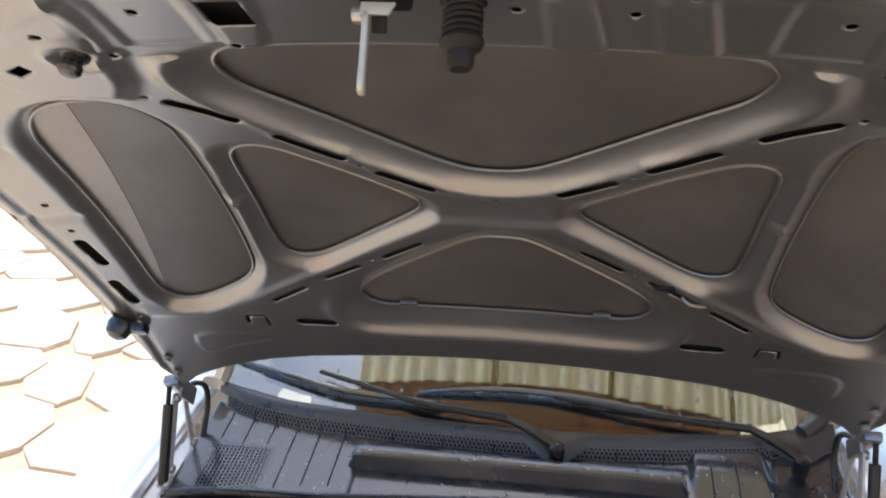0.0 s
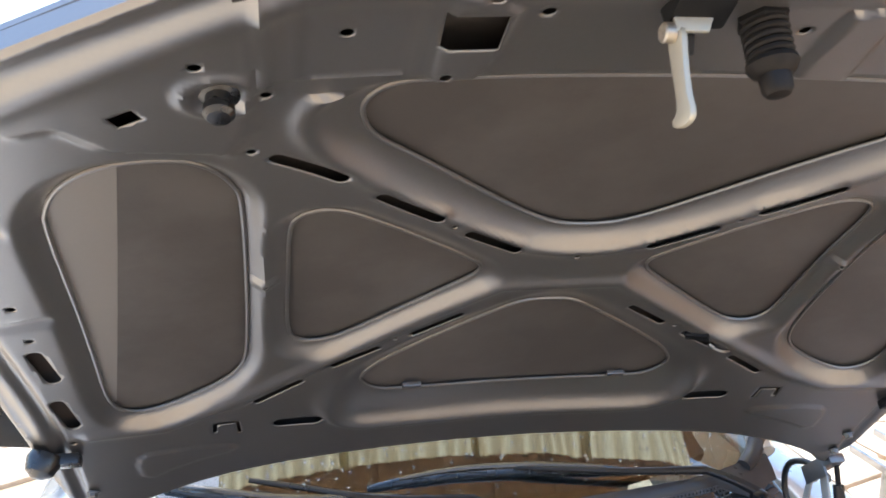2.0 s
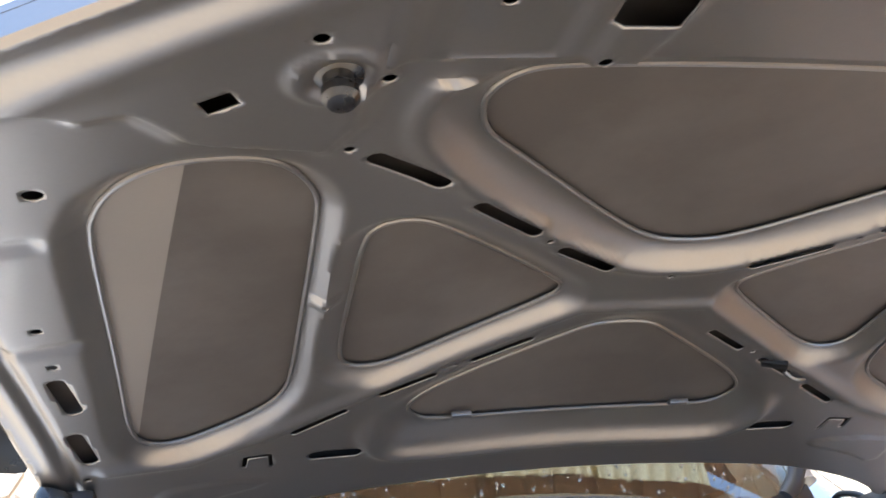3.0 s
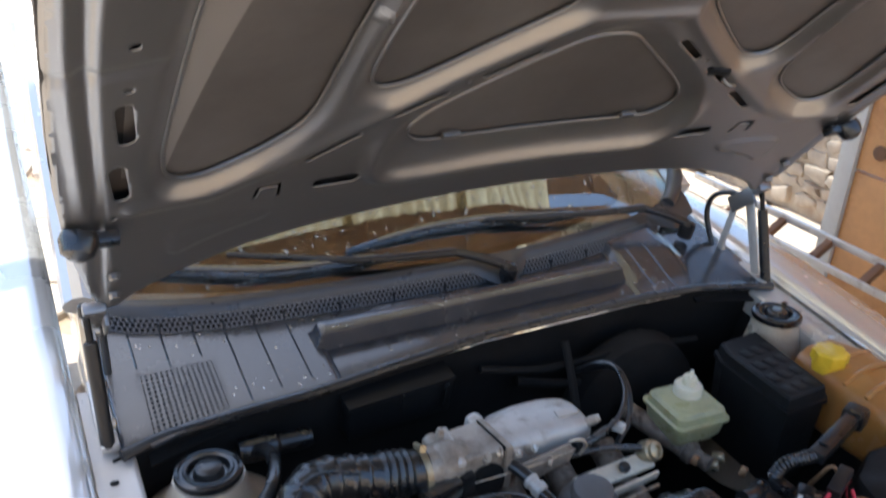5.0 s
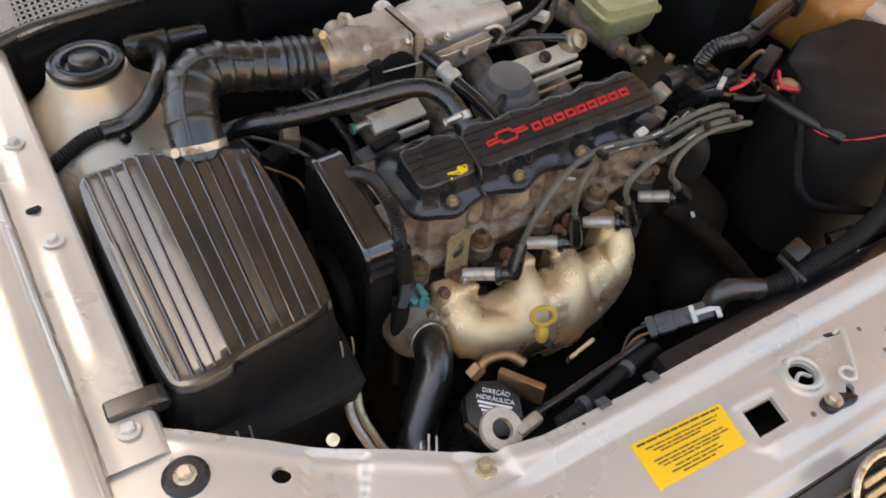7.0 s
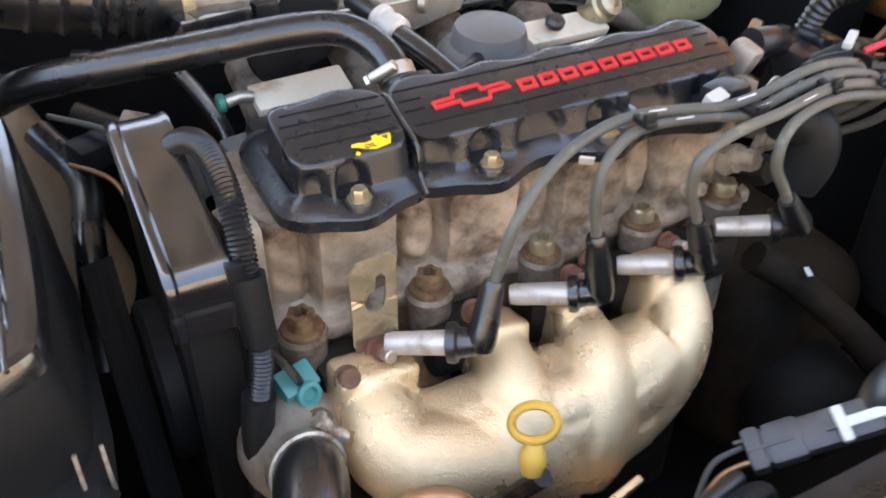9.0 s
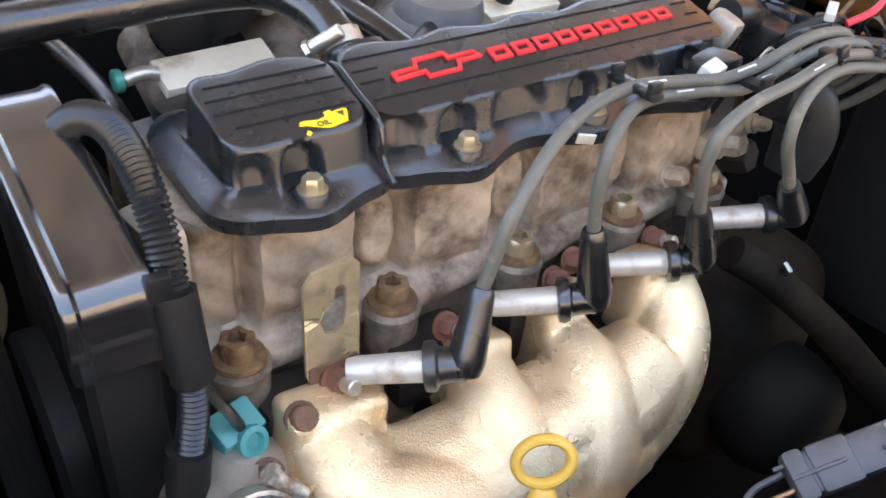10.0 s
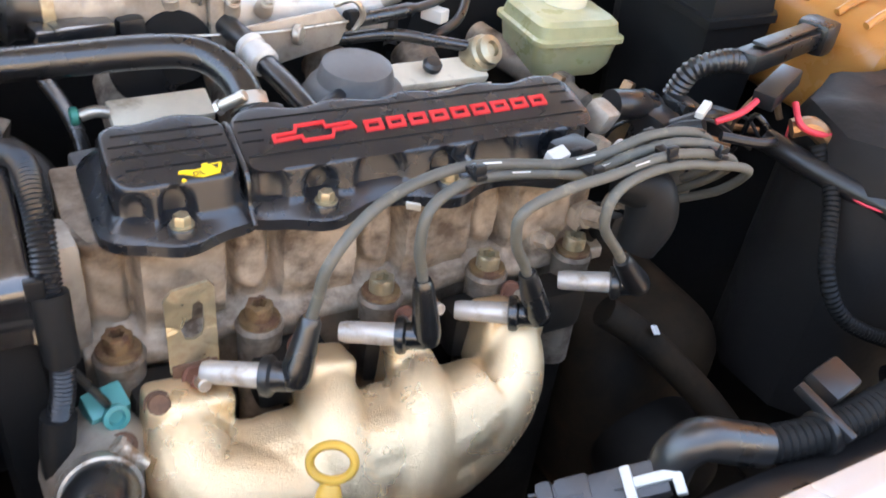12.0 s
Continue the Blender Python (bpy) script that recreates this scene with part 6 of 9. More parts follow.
def build_manifold():
    mf = thing("exhaust_manifold", (-0.08, -0.40, 0.52), "silver painted rough cast exhaust manifold", "exhaust manifold")
    g = Geo()
    runs = (
        ((-0.188, -0.338, 0.625, 0.022), (-0.190, -0.365, 0.619, 0.027), (-0.187, -0.392, 0.605, 0.031), (-0.150, -0.404, 0.592, 0.031), (-0.105, -0.406, 0.572, 0.030), (-0.080, -0.402, 0.548, 0.028)),
        ((-0.098, -0.338, 0.622, 0.017), (-0.099, -0.362, 0.626, 0.021), (-0.104, -0.388, 0.612, 0.029), (-0.097, -0.404, 0.582, 0.034), (-0.080, -0.403, 0.550, 0.034)),
        ((-0.033, -0.338, 0.622, 0.015), (-0.036, -0.362, 0.624, 0.019), (-0.042, -0.390, 0.612, 0.028), (-0.054, -0.406, 0.582, 0.034), (-0.066, -0.404, 0.550, 0.034)),
        ((0.040, -0.338, 0.630, 0.018), (0.041, -0.364, 0.634, 0.021), (0.030, -0.388, 0.614, 0.026), (0.000, -0.400, 0.584, 0.028), (-0.048, -0.402, 0.554, 0.028)),
    )
    for run in runs:
        c = spline([V(*p[:3]) for p in run], 6)
        rad = [p[3] for p in run]
        g.add(*tube([V(*p[:3]) for p in run], lambda q, rad=rad: float(np.interp(q, span(0, 1, len(rad) - 1), rad)), 20, 6))
    g.add(*tube([V(-0.200, -0.384, 0.598), V(-0.14, -0.400, 0.592), V(-0.08, -0.403, 0.588), V(-0.02, -0.398, 0.594), V(0.010, -0.390, 0.602)], 0.029, 20, 5))
    g.add(*tube([V(-0.13, -0.405, 0.572), V(-0.06, -0.406, 0.568), V(-0.020, -0.402, 0.574)], 0.030, 20, 5))
    g.add(*tube([V(-0.168, -0.396, 0.594), V(-0.10, -0.398, 0.598), V(-0.04, -0.396, 0.600), V(0.008, -0.386, 0.608)], 0.027, 20, 5))
    # log with an upright back, and the fingers that reach the head
    g.add(*rbox((-0.085, -0.382, 0.600), (0.200, 0.038, 0.050), 0.009))
    for c, s, turn in (((-0.186, -0.353, 0.626), (0.054, 0.030, 0.044), (0, 6, 0)), ((-0.098, -0.354, 0.622), (0.034, 0.032, 0.050), (-12, 12, 0)), ((-0.040, -0.354, 0.620), (0.030, 0.032, 0.050), (-12, 4, 0)), ((0.040, -0.356, 0.626), (0.050, 0.034, 0.052), (-10, 8, 0))):
        g.add(*rbox(c, s, 0.006, turn))
    p = part("casting", g, MANIFOLD, mf, "silver painted rough casting", smooth=60)
    rm = p.modifiers.new("blend", "REMESH")
    rm.mode, rm.voxel_size, rm.use_smooth_shade = "VOXEL", 0.0021, True
    sm = p.modifiers.new("soften", "SMOOTH")
    sm.factor, sm.iterations = 0.5, 4
    g = Geo()
    o = V(-0.062, -0.450, 0.558)
    u, v_ = V(0.9, 0.1, 0.25).normalized(), V(-0.2, -0.35, 0.9).normalized()
    v_ = (v_ - u * v_.dot(u)).normalized()
    g.add(*prism(rrect(0.040, 0.030, 0.005), o, u, v_, 0.005, 0.001, 0.001))
    tab = part("shield_tab", g, MANIFOLD, mf, "flat silver tab with a bolt hole")
    g = Geo()
    n = u.cross(v_)
    g.add(*lathe([(0.0075, 0.0052), (0.0065, 0.0056), (0.005, 0.0056)], o - u * 0.008 - v_ * 0.003, n, 18))
    part("hole", g, RUST, tab)
    g = Geo()
    hexbolt(g, (-0.203, -0.357, 0.645), (0, -0.75, 0.65), 0.0068, 0.007, 1.25, 0.002, 12)
    part("flange_bolt", g, RUST, mf, "brown rusted bolt")
    # lifting eye plate on the flange stud
    br = thing("lifting_bracket", (-0.177, -0.342, 0.65), "yellow zinc lifting eye plate with a slotted hole", "bracket")
    plate = [(-0.192, 0.707), (-0.187, 0.714), (-0.1665, 0.7165), (-0.1625, 0.712), (-0.1620, 0.652), (-0.168, 0.640), (-0.186, 0.640), (-0.1915, 0.652)]
    eye = [(-0.1835, 0.684), (-0.181, 0.6765), (-0.176, 0.675), (-0.171, 0.678), (-0.1695, 0.686), (-0.1695, 0.700), (-0.172, 0.704), (-0.1755, 0.702), (-0.1765, 0.692), (-0.1805, 0.690)]
    g = Geo()
    n0, n1 = dense([(x, z) for x, z in plate], 0.004), dense([(x, z) for x, z in eye], 0.003)
    from mathutils.geometry import delaunay_2d_cdt
    pts = [Vector(q) for q in n0 + n1]
    ed = [(i, (i + 1) % len(n0)) for i in range(len(n0))] + [(len(n0) + i, len(n0) + (i + 1) % len(n1)) for i in range(len(n1))]
    co, _, tri, _, _, _ = delaunay_2d_cdt(pts, ed, [], 0, 1e-7)
    keep = []
    for t in tri:
        mx, mz = sum(co[i].x for i in t) / 3, sum(co[i].y for i in t) / 3
        if inside(np.array([mx]), np.array([mz]), n0)[0] and not inside(np.array([mx]), np.array([mz]), n1)[0]:
            keep.append(tuple(t))
    g.add([V(q.x, -0.3405 - 0.02 * max(0, 0.66 - q.y), q.y) for q in co], keep)
    p = part("plate", g, BRASSY, br, "stamped plate, passivated yellow", smooth=0)
    md = p.modifiers.new("thickness", "SOLIDIFY")
    md.thickness, md.offset = 0.0022, 0.0
    g = Geo()
    g.add(*rbox((-0.1768, -0.3414, 0.6490), (0.0275, 0.0034, 0.017), 0.0012))
    part("foot", g, RUST, br, "rusted foot of the plate")
    # dipstick
    dp = thing("dipstick", (-0.13, -0.44, 0.60), "yellow plastic dipstick loop handle", "dipstick")
    u, w = V(0.86, -0.45, 0.2).normalized(), V(0.1, 0.45, 0.85).normalized()
    w = (w - u * w.dot(u)).normalized()
    c = V(-0.127, -0.444, 0.655)
    g = Geo()
    loops = []
    nn = u.cross(w)
    for i in range(28):
        a = 2 * math.pi * i / 28
        d = u * math.cos(a) * 1.08 + w * math.sin(a) * 0.88
        mid_ = c + d * 0.0118
        dn = d.normalized()
        loops.append([mid_ + dn * (0.0027 * math.cos(b)) + nn * (0.0034 * math.sin(b)) for b in (2 * math.pi * k / 10 for k in range(10))])
    v, f = rings(loops, False)
    m = len(loops)
    f += [((m - 1) * 10 + j, (m - 1) * 10 + (j + 1) % 10, (j + 1) % 10, j) for j in range(10)]
    g.add(v, f)
    part("loop", g, YELLOW_PL, dp, "yellow loop handle")
    g = Geo()
    g.add(*tube([c - w * 0.0115 - u * 0.002, c - w * 0.020 - u * 0.004, c - w * 0.030 - u * 0.006], lambda q: 0.0048 + 0.0030 * math.sin(q * 3), 14, 5))
    part("stopper", g, YELLOW_PL, dp, "yellow stopper")
    g = Geo()
    g.add(*tube([c - w * 0.032, V(-0.135, -0.437, 0.58), V(-0.14, -0.42, 0.50), V(-0.145, -0.39, 0.40)], 0.006, 10, 5))
    part("guide_tube", g, DARK_STEEL, dp, "dark steel guide tube")


build_manifold()

PLUG_DIR = V(0.80, -0.55, 0.14).normalized()
LEADS = (
    (V(-0.142, -0.374, 0.663), V(-0.115, -0.375, 0.702), [(-0.107, -0.38, 0.742), (-0.08, -0.37, 0.764), (-0.044, -0.355, 0.769), (-0.006, -0.346, 0.769), (0.034, -0.345, 0.764), (0.069, -0.348, 0.760), (0.1, -0.35, 0.764), (0.135, -0.352, 0.774), (0.179, -0.348, 0.768), (0.215, -0.335, 0.745), (0.225, -0.31, 0.715)]),
    (V(-0.051, -0.368, 0.663), V(-0.041, -0.371, 0.708), [(-0.048, -0.375, 0.737), (-0.044, -0.374, 0.761), (-0.018, -0.36, 0.765), (0.015, -0.348, 0.760), (0.057, -0.348, 0.755), (0.087, -0.352, 0.752), (0.116, -0.358, 0.765), (0.154, -0.36, 0.770), (0.20, -0.356, 0.756), (0.222, -0.335, 0.725), (0.225, -0.31, 0.70)]),
    (V(0.034, -0.370, 0.659), V(0.030, -0.382, 0.704), [(0.009, -0.392, 0.739), (0.006, -0.397, 0.764), (0.04, -0.388, 0.768), (0.084, -0.382, 0.769), (0.133, -0.372, 0.769), (0.176, -0.368, 0.762), (0.215, -0.360, 0.745), (0.228, -0.335, 0.715), (0.225, -0.31, 0.69)]),
    (V(0.118, -0.372, 0.666), V(0.103, -0.388, 0.702), [(0.072, -0.396, 0.742), (0.081, -0.392, 0.764), (0.127, -0.378, 0.764), (0.173, -0.372, 0.756), (0.222, -0.37, 0.742), (0.236, -0.34, 0.705), (0.225, -0.31, 0.68)]),
)


def build_leads():
    for ring, top, run in LEADS:
        ld = thing("spark_plug_lead", ring, "grey rubber spark plug lead with black boot and bright sleeve", "ignition lead", group="ignition leads")
        d = PLUG_DIR
        g = Geo()
        g.add(*lathe([(0.0062, -0.040), (0.0072, -0.036), (0.0074, -0.022), (0.0078, -0.004), (0.0078, 0.0)], ring, d, 24))
        part("sleeve", g, SLEEVE, ld, "bright metal sleeve")
        g = Geo()
        g.add(*lathe([(0.0085, -0.003), (0.0122, -0.002), (0.0128, 0.001), (0.0122, 0.0035), (0.0095, 0.005), (0.0088, 0.010)], ring, d, 24))
        part("collar", g, RUBBER, ld, "black rubber collar")
        e = ring + d * 0.0175
        up = (top - e)
        g = Geo()
        a = e - up.normalized() * 0.006
        g.add(*tube([ring + d * 0.006, ring + d * 0.012, e], 0.0088, 16, 3))
        g.add(*tube([a - up * 0.02, a + up * 0.05, e + up * 0.3, e + up * 0.65, top], lambda q: float(np.interp(q, [0, 0.06, 0.2, 0.5, 0.97, 1], [0.004, 0.0085, 0.0098, 0.0086, 0.0066, 0.0055])), 16, 5))
        part("boot", g, RUBBER, ld, "black rubber elbow boot")
        g = Geo()
        pts = [top - up * 0.05] + [top.lerp(V(*run[0]), 0.3)] + [V(*p) for p in run]
        g.add(*tube(pts, 0.0036, 12, 8))
        part("cable", g, WIRE, ld, "grey rubber cable")
        # worn print along the cable, as plain bars
        for k in (3, 5):
            if k + 1 < len(run) - 3:
                p, q = V(*run[k]), V(*run[k + 1])
                g = Geo()
                t = (q - p).normalized()
                o = p.lerp(q, 0.45) + V(0.15, -0.55, 0.8).normalized() * 0.0036
                g.add(*rbox(tuple(o), (0.014, 0.0012, 0.0006), 0, (0, -math.degrees(math.asin(t.z)), math.degrees(math.atan2(t.y, t.x)))))
                part("print_bar", g, WHITE_INK, ld, "worn pale print bar", smooth=0)
    # holders that keep the leads together
    for c, rot in (((-0.004, -0.347, 0.770), (0, 0, 0)), ((0.085, -0.352, 0.757), (0, -10, 0)), ((0.135, -0.362, 0.770), (0, -10, 0)), ((0.185, -0.360, 0.762), (0, 15, 0))):
        cl = thing("lead_clip", c, "small black plastic clip on the ignition leads", "clip", group="lead clips")
        g = Geo()
        g.add(*rbox(c, (0.008, 0.034, 0.004), 0.0012, rot))
        part("bar", g, PLASTIC, cl)
        for k in (-1, 1):
            g = Geo()
            g.add(*rbox((c[0], c[1] + k * 0.013, c[2] + 0.003), (0.008, 0.004, 0.009), 0.001, rot))
            part("jaw", g, PLASTIC, cl)
    tag = thing("lead_tag", (-0.043, -0.36, 0.76), "small white paper tag tied on a lead", "tag")
    g = Geo()
    g.add(*rbox((-0.047, -0.360, 0.7565), (0.009, 0.0015, 0.008), 0.0006, (30, 0, -35)))
    part("paper", g, WHITE_PL, tag)


build_leads()


def build_timing_cover():
    tc = thing("timing_cover", (-0.272, -0.27, 0.55), "black plastic timing belt cover, glossy on top", "timing cover")
    # side profile in y, z, lifted towards x
    prof = [(-0.185, 0.742), (-0.195, 0.760), (-0.215, 0.7665), (-0.240, 0.7635), (-0.325, 0.7425), (-0.338, 0.737), (-0.343, 0.728), (-0.343, 0.60), (-0.33, 0.50), (-0.18, 0.50), (-0.175, 0.70)]
    poly = [Vector((y, z)) for y, z in prof]
    g = Geo()
    g.add(*prism([(p.x, p.y) for p in inset(poly, 0.003)], (-0.289, 0, 0), (0, 1, 0), (0, 0, 1), 0.031, 0.004, 0.004))
    part("shell", g, PLASTIC_MATT, tc, "matt black shell")
    # glossy dished top plate with raised edges
    g = Geo()
    line = spline([V(0, y, z) for y, z in ((-0.196, 0.756), (-0.215, 0.7665), (-0.240, 0.7635), (-0.285, 0.7525), (-0.325, 0.7425), (-0.338, 0.7365), (-0.3425, 0.727), (-0.3425, 0.700))], 6)
    across = ((-0.2915, -0.006), (-0.2915, 0.001), (-0.2895, 0.0024), (-0.2865, 0.0022), (-0.2845, 0.0002), (-0.262, 0.0006), (-0.2585, 0.0020), (-0.2560, 0.0012), (-0.2555, -0.006))

    def plate(i, j):
        p = line[i]
        t = (line[min(i + 1, len(line) - 1)] - line[max(i - 1, 0)]).normalized()
        n = V(0, -t.z, t.y)
        if n.z < 0 or (abs(n.z) < 0.2 and n.y > 0):
            n = -n
        return V(across[j][0], p.y, p.z) + n * across[j][1]

    g.add(*sheet(plate, list(range(len(line))), list(range(len(across))), 0.0012, (0, 0, -1)))
    part("top_plate", g, PLASTIC_SHINY, tc, "glossy black top plate", smooth=40)
    g = Geo()
    g.add(*rbox((-0.255, -0.343, 0.735), (0.010, 0.006, 0.012), 0.001))
    part("clip", g, PLASTIC, tc)
    # belt housing further down and the belt
    g = Geo()
    g.add(*lathe([(0.052, 0), (0.055, 0.004), (0.055, 0.018), (0.05, 0.022)], (-0.305, -0.26, 0.60), (1, 0, 0), 28))
    part("lower_housing", g, PLASTIC_MATT, tc)
    belt = thing("drive_belt", (-0.315, -0.3, 0.45), "dusty brown-black drive belt beside the engine", "drive belt")
    g = Geo()
    g.add(*prism([(-0.010, 0), (0.010, 0), (0.010, 0.24), (-0.010, 0.24)], (-0.318, -0.335, 0.47), (1, 0.2, 0), (0, 0.42, 0.9), 0.004, 0.0008))
    part("strand", g, BAY_DARK, belt)
    for k in range(4):
        g = Geo()
        g.add(*prism([(-0.0085 + 0.0047 * k, 0.002), (-0.0060 + 0.0047 * k, 0.002), (-0.0060 + 0.0047 * k, 0.238), (-0.0085 + 0.0047 * k, 0.238)], V(-0.318, -0.335, 0.47) + V(1, 0.2, 0).cross(V(0, 0.42, 0.9)).normalized() * 0.004, (1, 0.2, 0), (0, 0.42, 0.9), 0.0012, 0.0003))
        part("rib", g, BAY_DARK, belt, smooth=0)


build_timing_cover()


def build_air_box():
    ab = thing("air_filter_box", (-0.43, -0.27, 0.58), "black plastic air filter box with a ribbed lid", "air filter box")

    def top_z(x, y):
        return 0.7585 + 0.085 * (y + 0.41) + 0.05 * (x + 0.515) * smooth01((y + 0.42) / 0.25) - 0.5 * (x + 0.44) ** 2

    outline = [Vector(q) for q in ((-0.519, -0.395), (-0.5225, -0.16), (-0.512, -0.136), (-0.475, -0.141), (-0.464, -0.134), (-0.440, -0.139), (-0.432, -0.147), (-0.362, -0.168), (-0.3455, -0.182), (-0.3405, -0.22), (-0.345, -0.372), (-0.357, -0.397), (-0.452, -0.408), (-0.462, -0.418), (-0.509, -0.418))]
    o = chaikin(outline, 2)

    def ring_(ps, dz, push=0.0):
        return [V(p.x, p.y, top_z(p.x, p.y) + dz) for p in ps]

    g = Geo()
    loops = [ring_(inset(o, -0.001), -0.012), ring_(o, -0.005), ring_(inset(o, 0.002), -0.001), ring_(inset(o, 0.006), 0.0)]
    g.add(*rings(loops, False))
    # crowned top in panels of slightly different tilt
    inner = inset(o, 0.006)
    xs0, ys0 = span(-0.518, -0.344, 104), span(-0.416, -0.135, 40)
    loop2 = [(p.x, p.y) for p in inner]
    from mathutils.geometry import delaunay_2d_cdt
    gx, gy = np.meshgrid(xs0, ys0)
    gx, gy = gx.ravel(), gy.ravel()
    ok = inner_dist(gx, gy, loop2) > 0.0015
    pts = [Vector(q) for q in zip(gx[ok].tolist(), gy[ok].tolist())]
    n0 = len(pts)
    pts += [Vector(q) for q in loop2]
    co, _, tri, _, _, _ = delaunay_2d_cdt(pts, [(n0 + k, n0 + (k + 1) % len(loop2)) for k in range(len(loop2))], [], 0, 1e-7)
    tri = [q for q in tri if inside(np.array([sum(co[k].x for k in q) / 3]), np.array([sum(co[k].y for k in q) / 3]), loop2)[0]]

    ribs = ((-0.509, -0.506), (-0.494, -0.494), (-0.482, -0.484), (-0.469, -0.473), (-0.455, -0.457), (-0.438, -0.443), (-0.422, -0.430), (-0.406, -0.417), (-0.392, -0.405), (-0.377, -0.393), (-0.362, -0.380), (-0.350, -0.364))

    def rib_x(k, y):
        """Place across the lid of rib k at a place along it."""
        t = min(1, max(0, (y + 0.145) / -0.265))
        return ribs[k][0] + (ribs[k][1] - ribs[k][0]) * t

    def panel(x, y):
        """Each strip between two ribs leans a little on its own."""
        line = [-0.524] + [rib_x(k, y) for k in range(12)] + [-0.336]
        for k, (a, b) in enumerate(zip(line, line[1:])):
            if a <= x < b:
                lean = (4, 3, 6, 10, 10, 5, 4, 9, 15, 13, 8, 6, 4)[k]
                return (b - a) * math.tan(radians(lean)) * ((x - a) / (b - a) - 0.5)
        return 0.0

    edge = inner_dist(np.array([q.x for q in co]), np.array([q.y for q in co]), loop2)
    g.add([V(q.x, q.y, top_z(q.x, q.y) + panel(q.x, q.y) * float(smooth01((e - 0.002) / 0.008))) for q, e in zip(co, edge)], tri)
    lid = part("lid", g, PLASTIC_SHINY, ab, "glossy ribbed lid", smooth=40)
    g = Geo()
    g.add(*rings([ring_(inset(o, -0.006), -0.085), ring_(inset(o, -0.004), -0.050), ring_(inset(o, -0.001), -0.014), ring_(inset(o, 0.001), -0.011)]))
    part("lid_skirt", g, PLASTIC_MATT, ab, "matt black lid side")
    for k in range(12):
        g = Geo()
        y0 = -0.403 if ribs[k][1] < -0.465 else -0.399 + 0.008 * (ribs[k][1] + 0.46) / 0.09
        y1 = (-0.150 if ribs[k][0] < -0.475 else -0.145) if ribs[k][0] < -0.43 else -0.156 - 0.35 * (ribs[k][0] + 0.43)
        a, b = V(ribs[k][1], y0, top_z(ribs[k][1], y0)), V(ribs[k][0], y1, top_z(ribs[k][0], y1))
        g.add(*tube([a + V(0, 0, -0.004), a + V(0, 0.006, 0.0014), a.lerp(b, 0.5) + V(0, 0, 0.0020), b + V(0, -0.006, 0.0014), b + V(0, 0, -0.004)], 0.0013, 8, 6))
        part("rib", g, PLASTIC_SHINY, lid)
    # lower box
    g = Geo()
    low = [Vector(q) for q in ((-0.525, -0.42), (-0.525, -0.13), (-0.36, -0.13), (-0.335, -0.18), (-0.338, -0.43), (-0.36, -0.445), (-0.50, -0.445))]
    lo = chaikin(low, 1)
    loops = [[V(p.x, p.y, z) for p in inset(lo, k)] for z, k in ((0.50, 0.03), (0.66, 0.0), (0.675, -0.003), (0.68, 0.0), (0.685, 0.004))]
    g.add(*rings(loops))
    part("lower_box", g, PLASTIC_MATT, ab, "matt black lower box")
    for cx, cy, rz in ((-0.470, -0.4445, 0), (-0.345, -0.40, 80)):
        g = Geo()
        for k in (-1, 1):
            g.add(*tube([V(cx + k * 0.006, cy - 0.002, 0.705), V(cx + k * 0.006, cy - 0.006, 0.69), V(cx + k * 0.006, cy - 0.003, 0.670)], 0.0011, 8, 4))
        g.add(*tube([V(cx - 0.006, cy - 0.003, 0.670), V(cx + 0.006, cy - 0.003, 0.670)], 0.0011, 8, 2))
        part("lid_clip", g, STEEL, ab, "thin steel lid clip")


build_air_box()


def clamp_ring(parent, at, axis, r, wide=0.009, screw=0, mat=None, name="hose_clamp"):
    g = Geo()
    a = Vector(axis).normalized()
    g.add(*lathe([(r, -wide / 2), (r + 0.0012, -wide / 2 + 0.0004), (r + 0.0012, wide / 2 - 0.0004), (r, wide / 2)], at, a, 28))
    u, v, _ = frame_of(a)
    d = u * math.cos(screw) + v * math.sin(screw)
    t = a.cross(d)
    p = Vector(at) + d * (r + 0.004)
    g.add(*rod(p - t * 0.009, p + t * 0.011, 0.0042, 12, bev=0.0008))
    g.add(*rod(p + t * 0.011, p + t * 0.014, 0.0055, 6))
    return part(name, g, mat or STEEL, parent, "zinc worm-drive clamp")


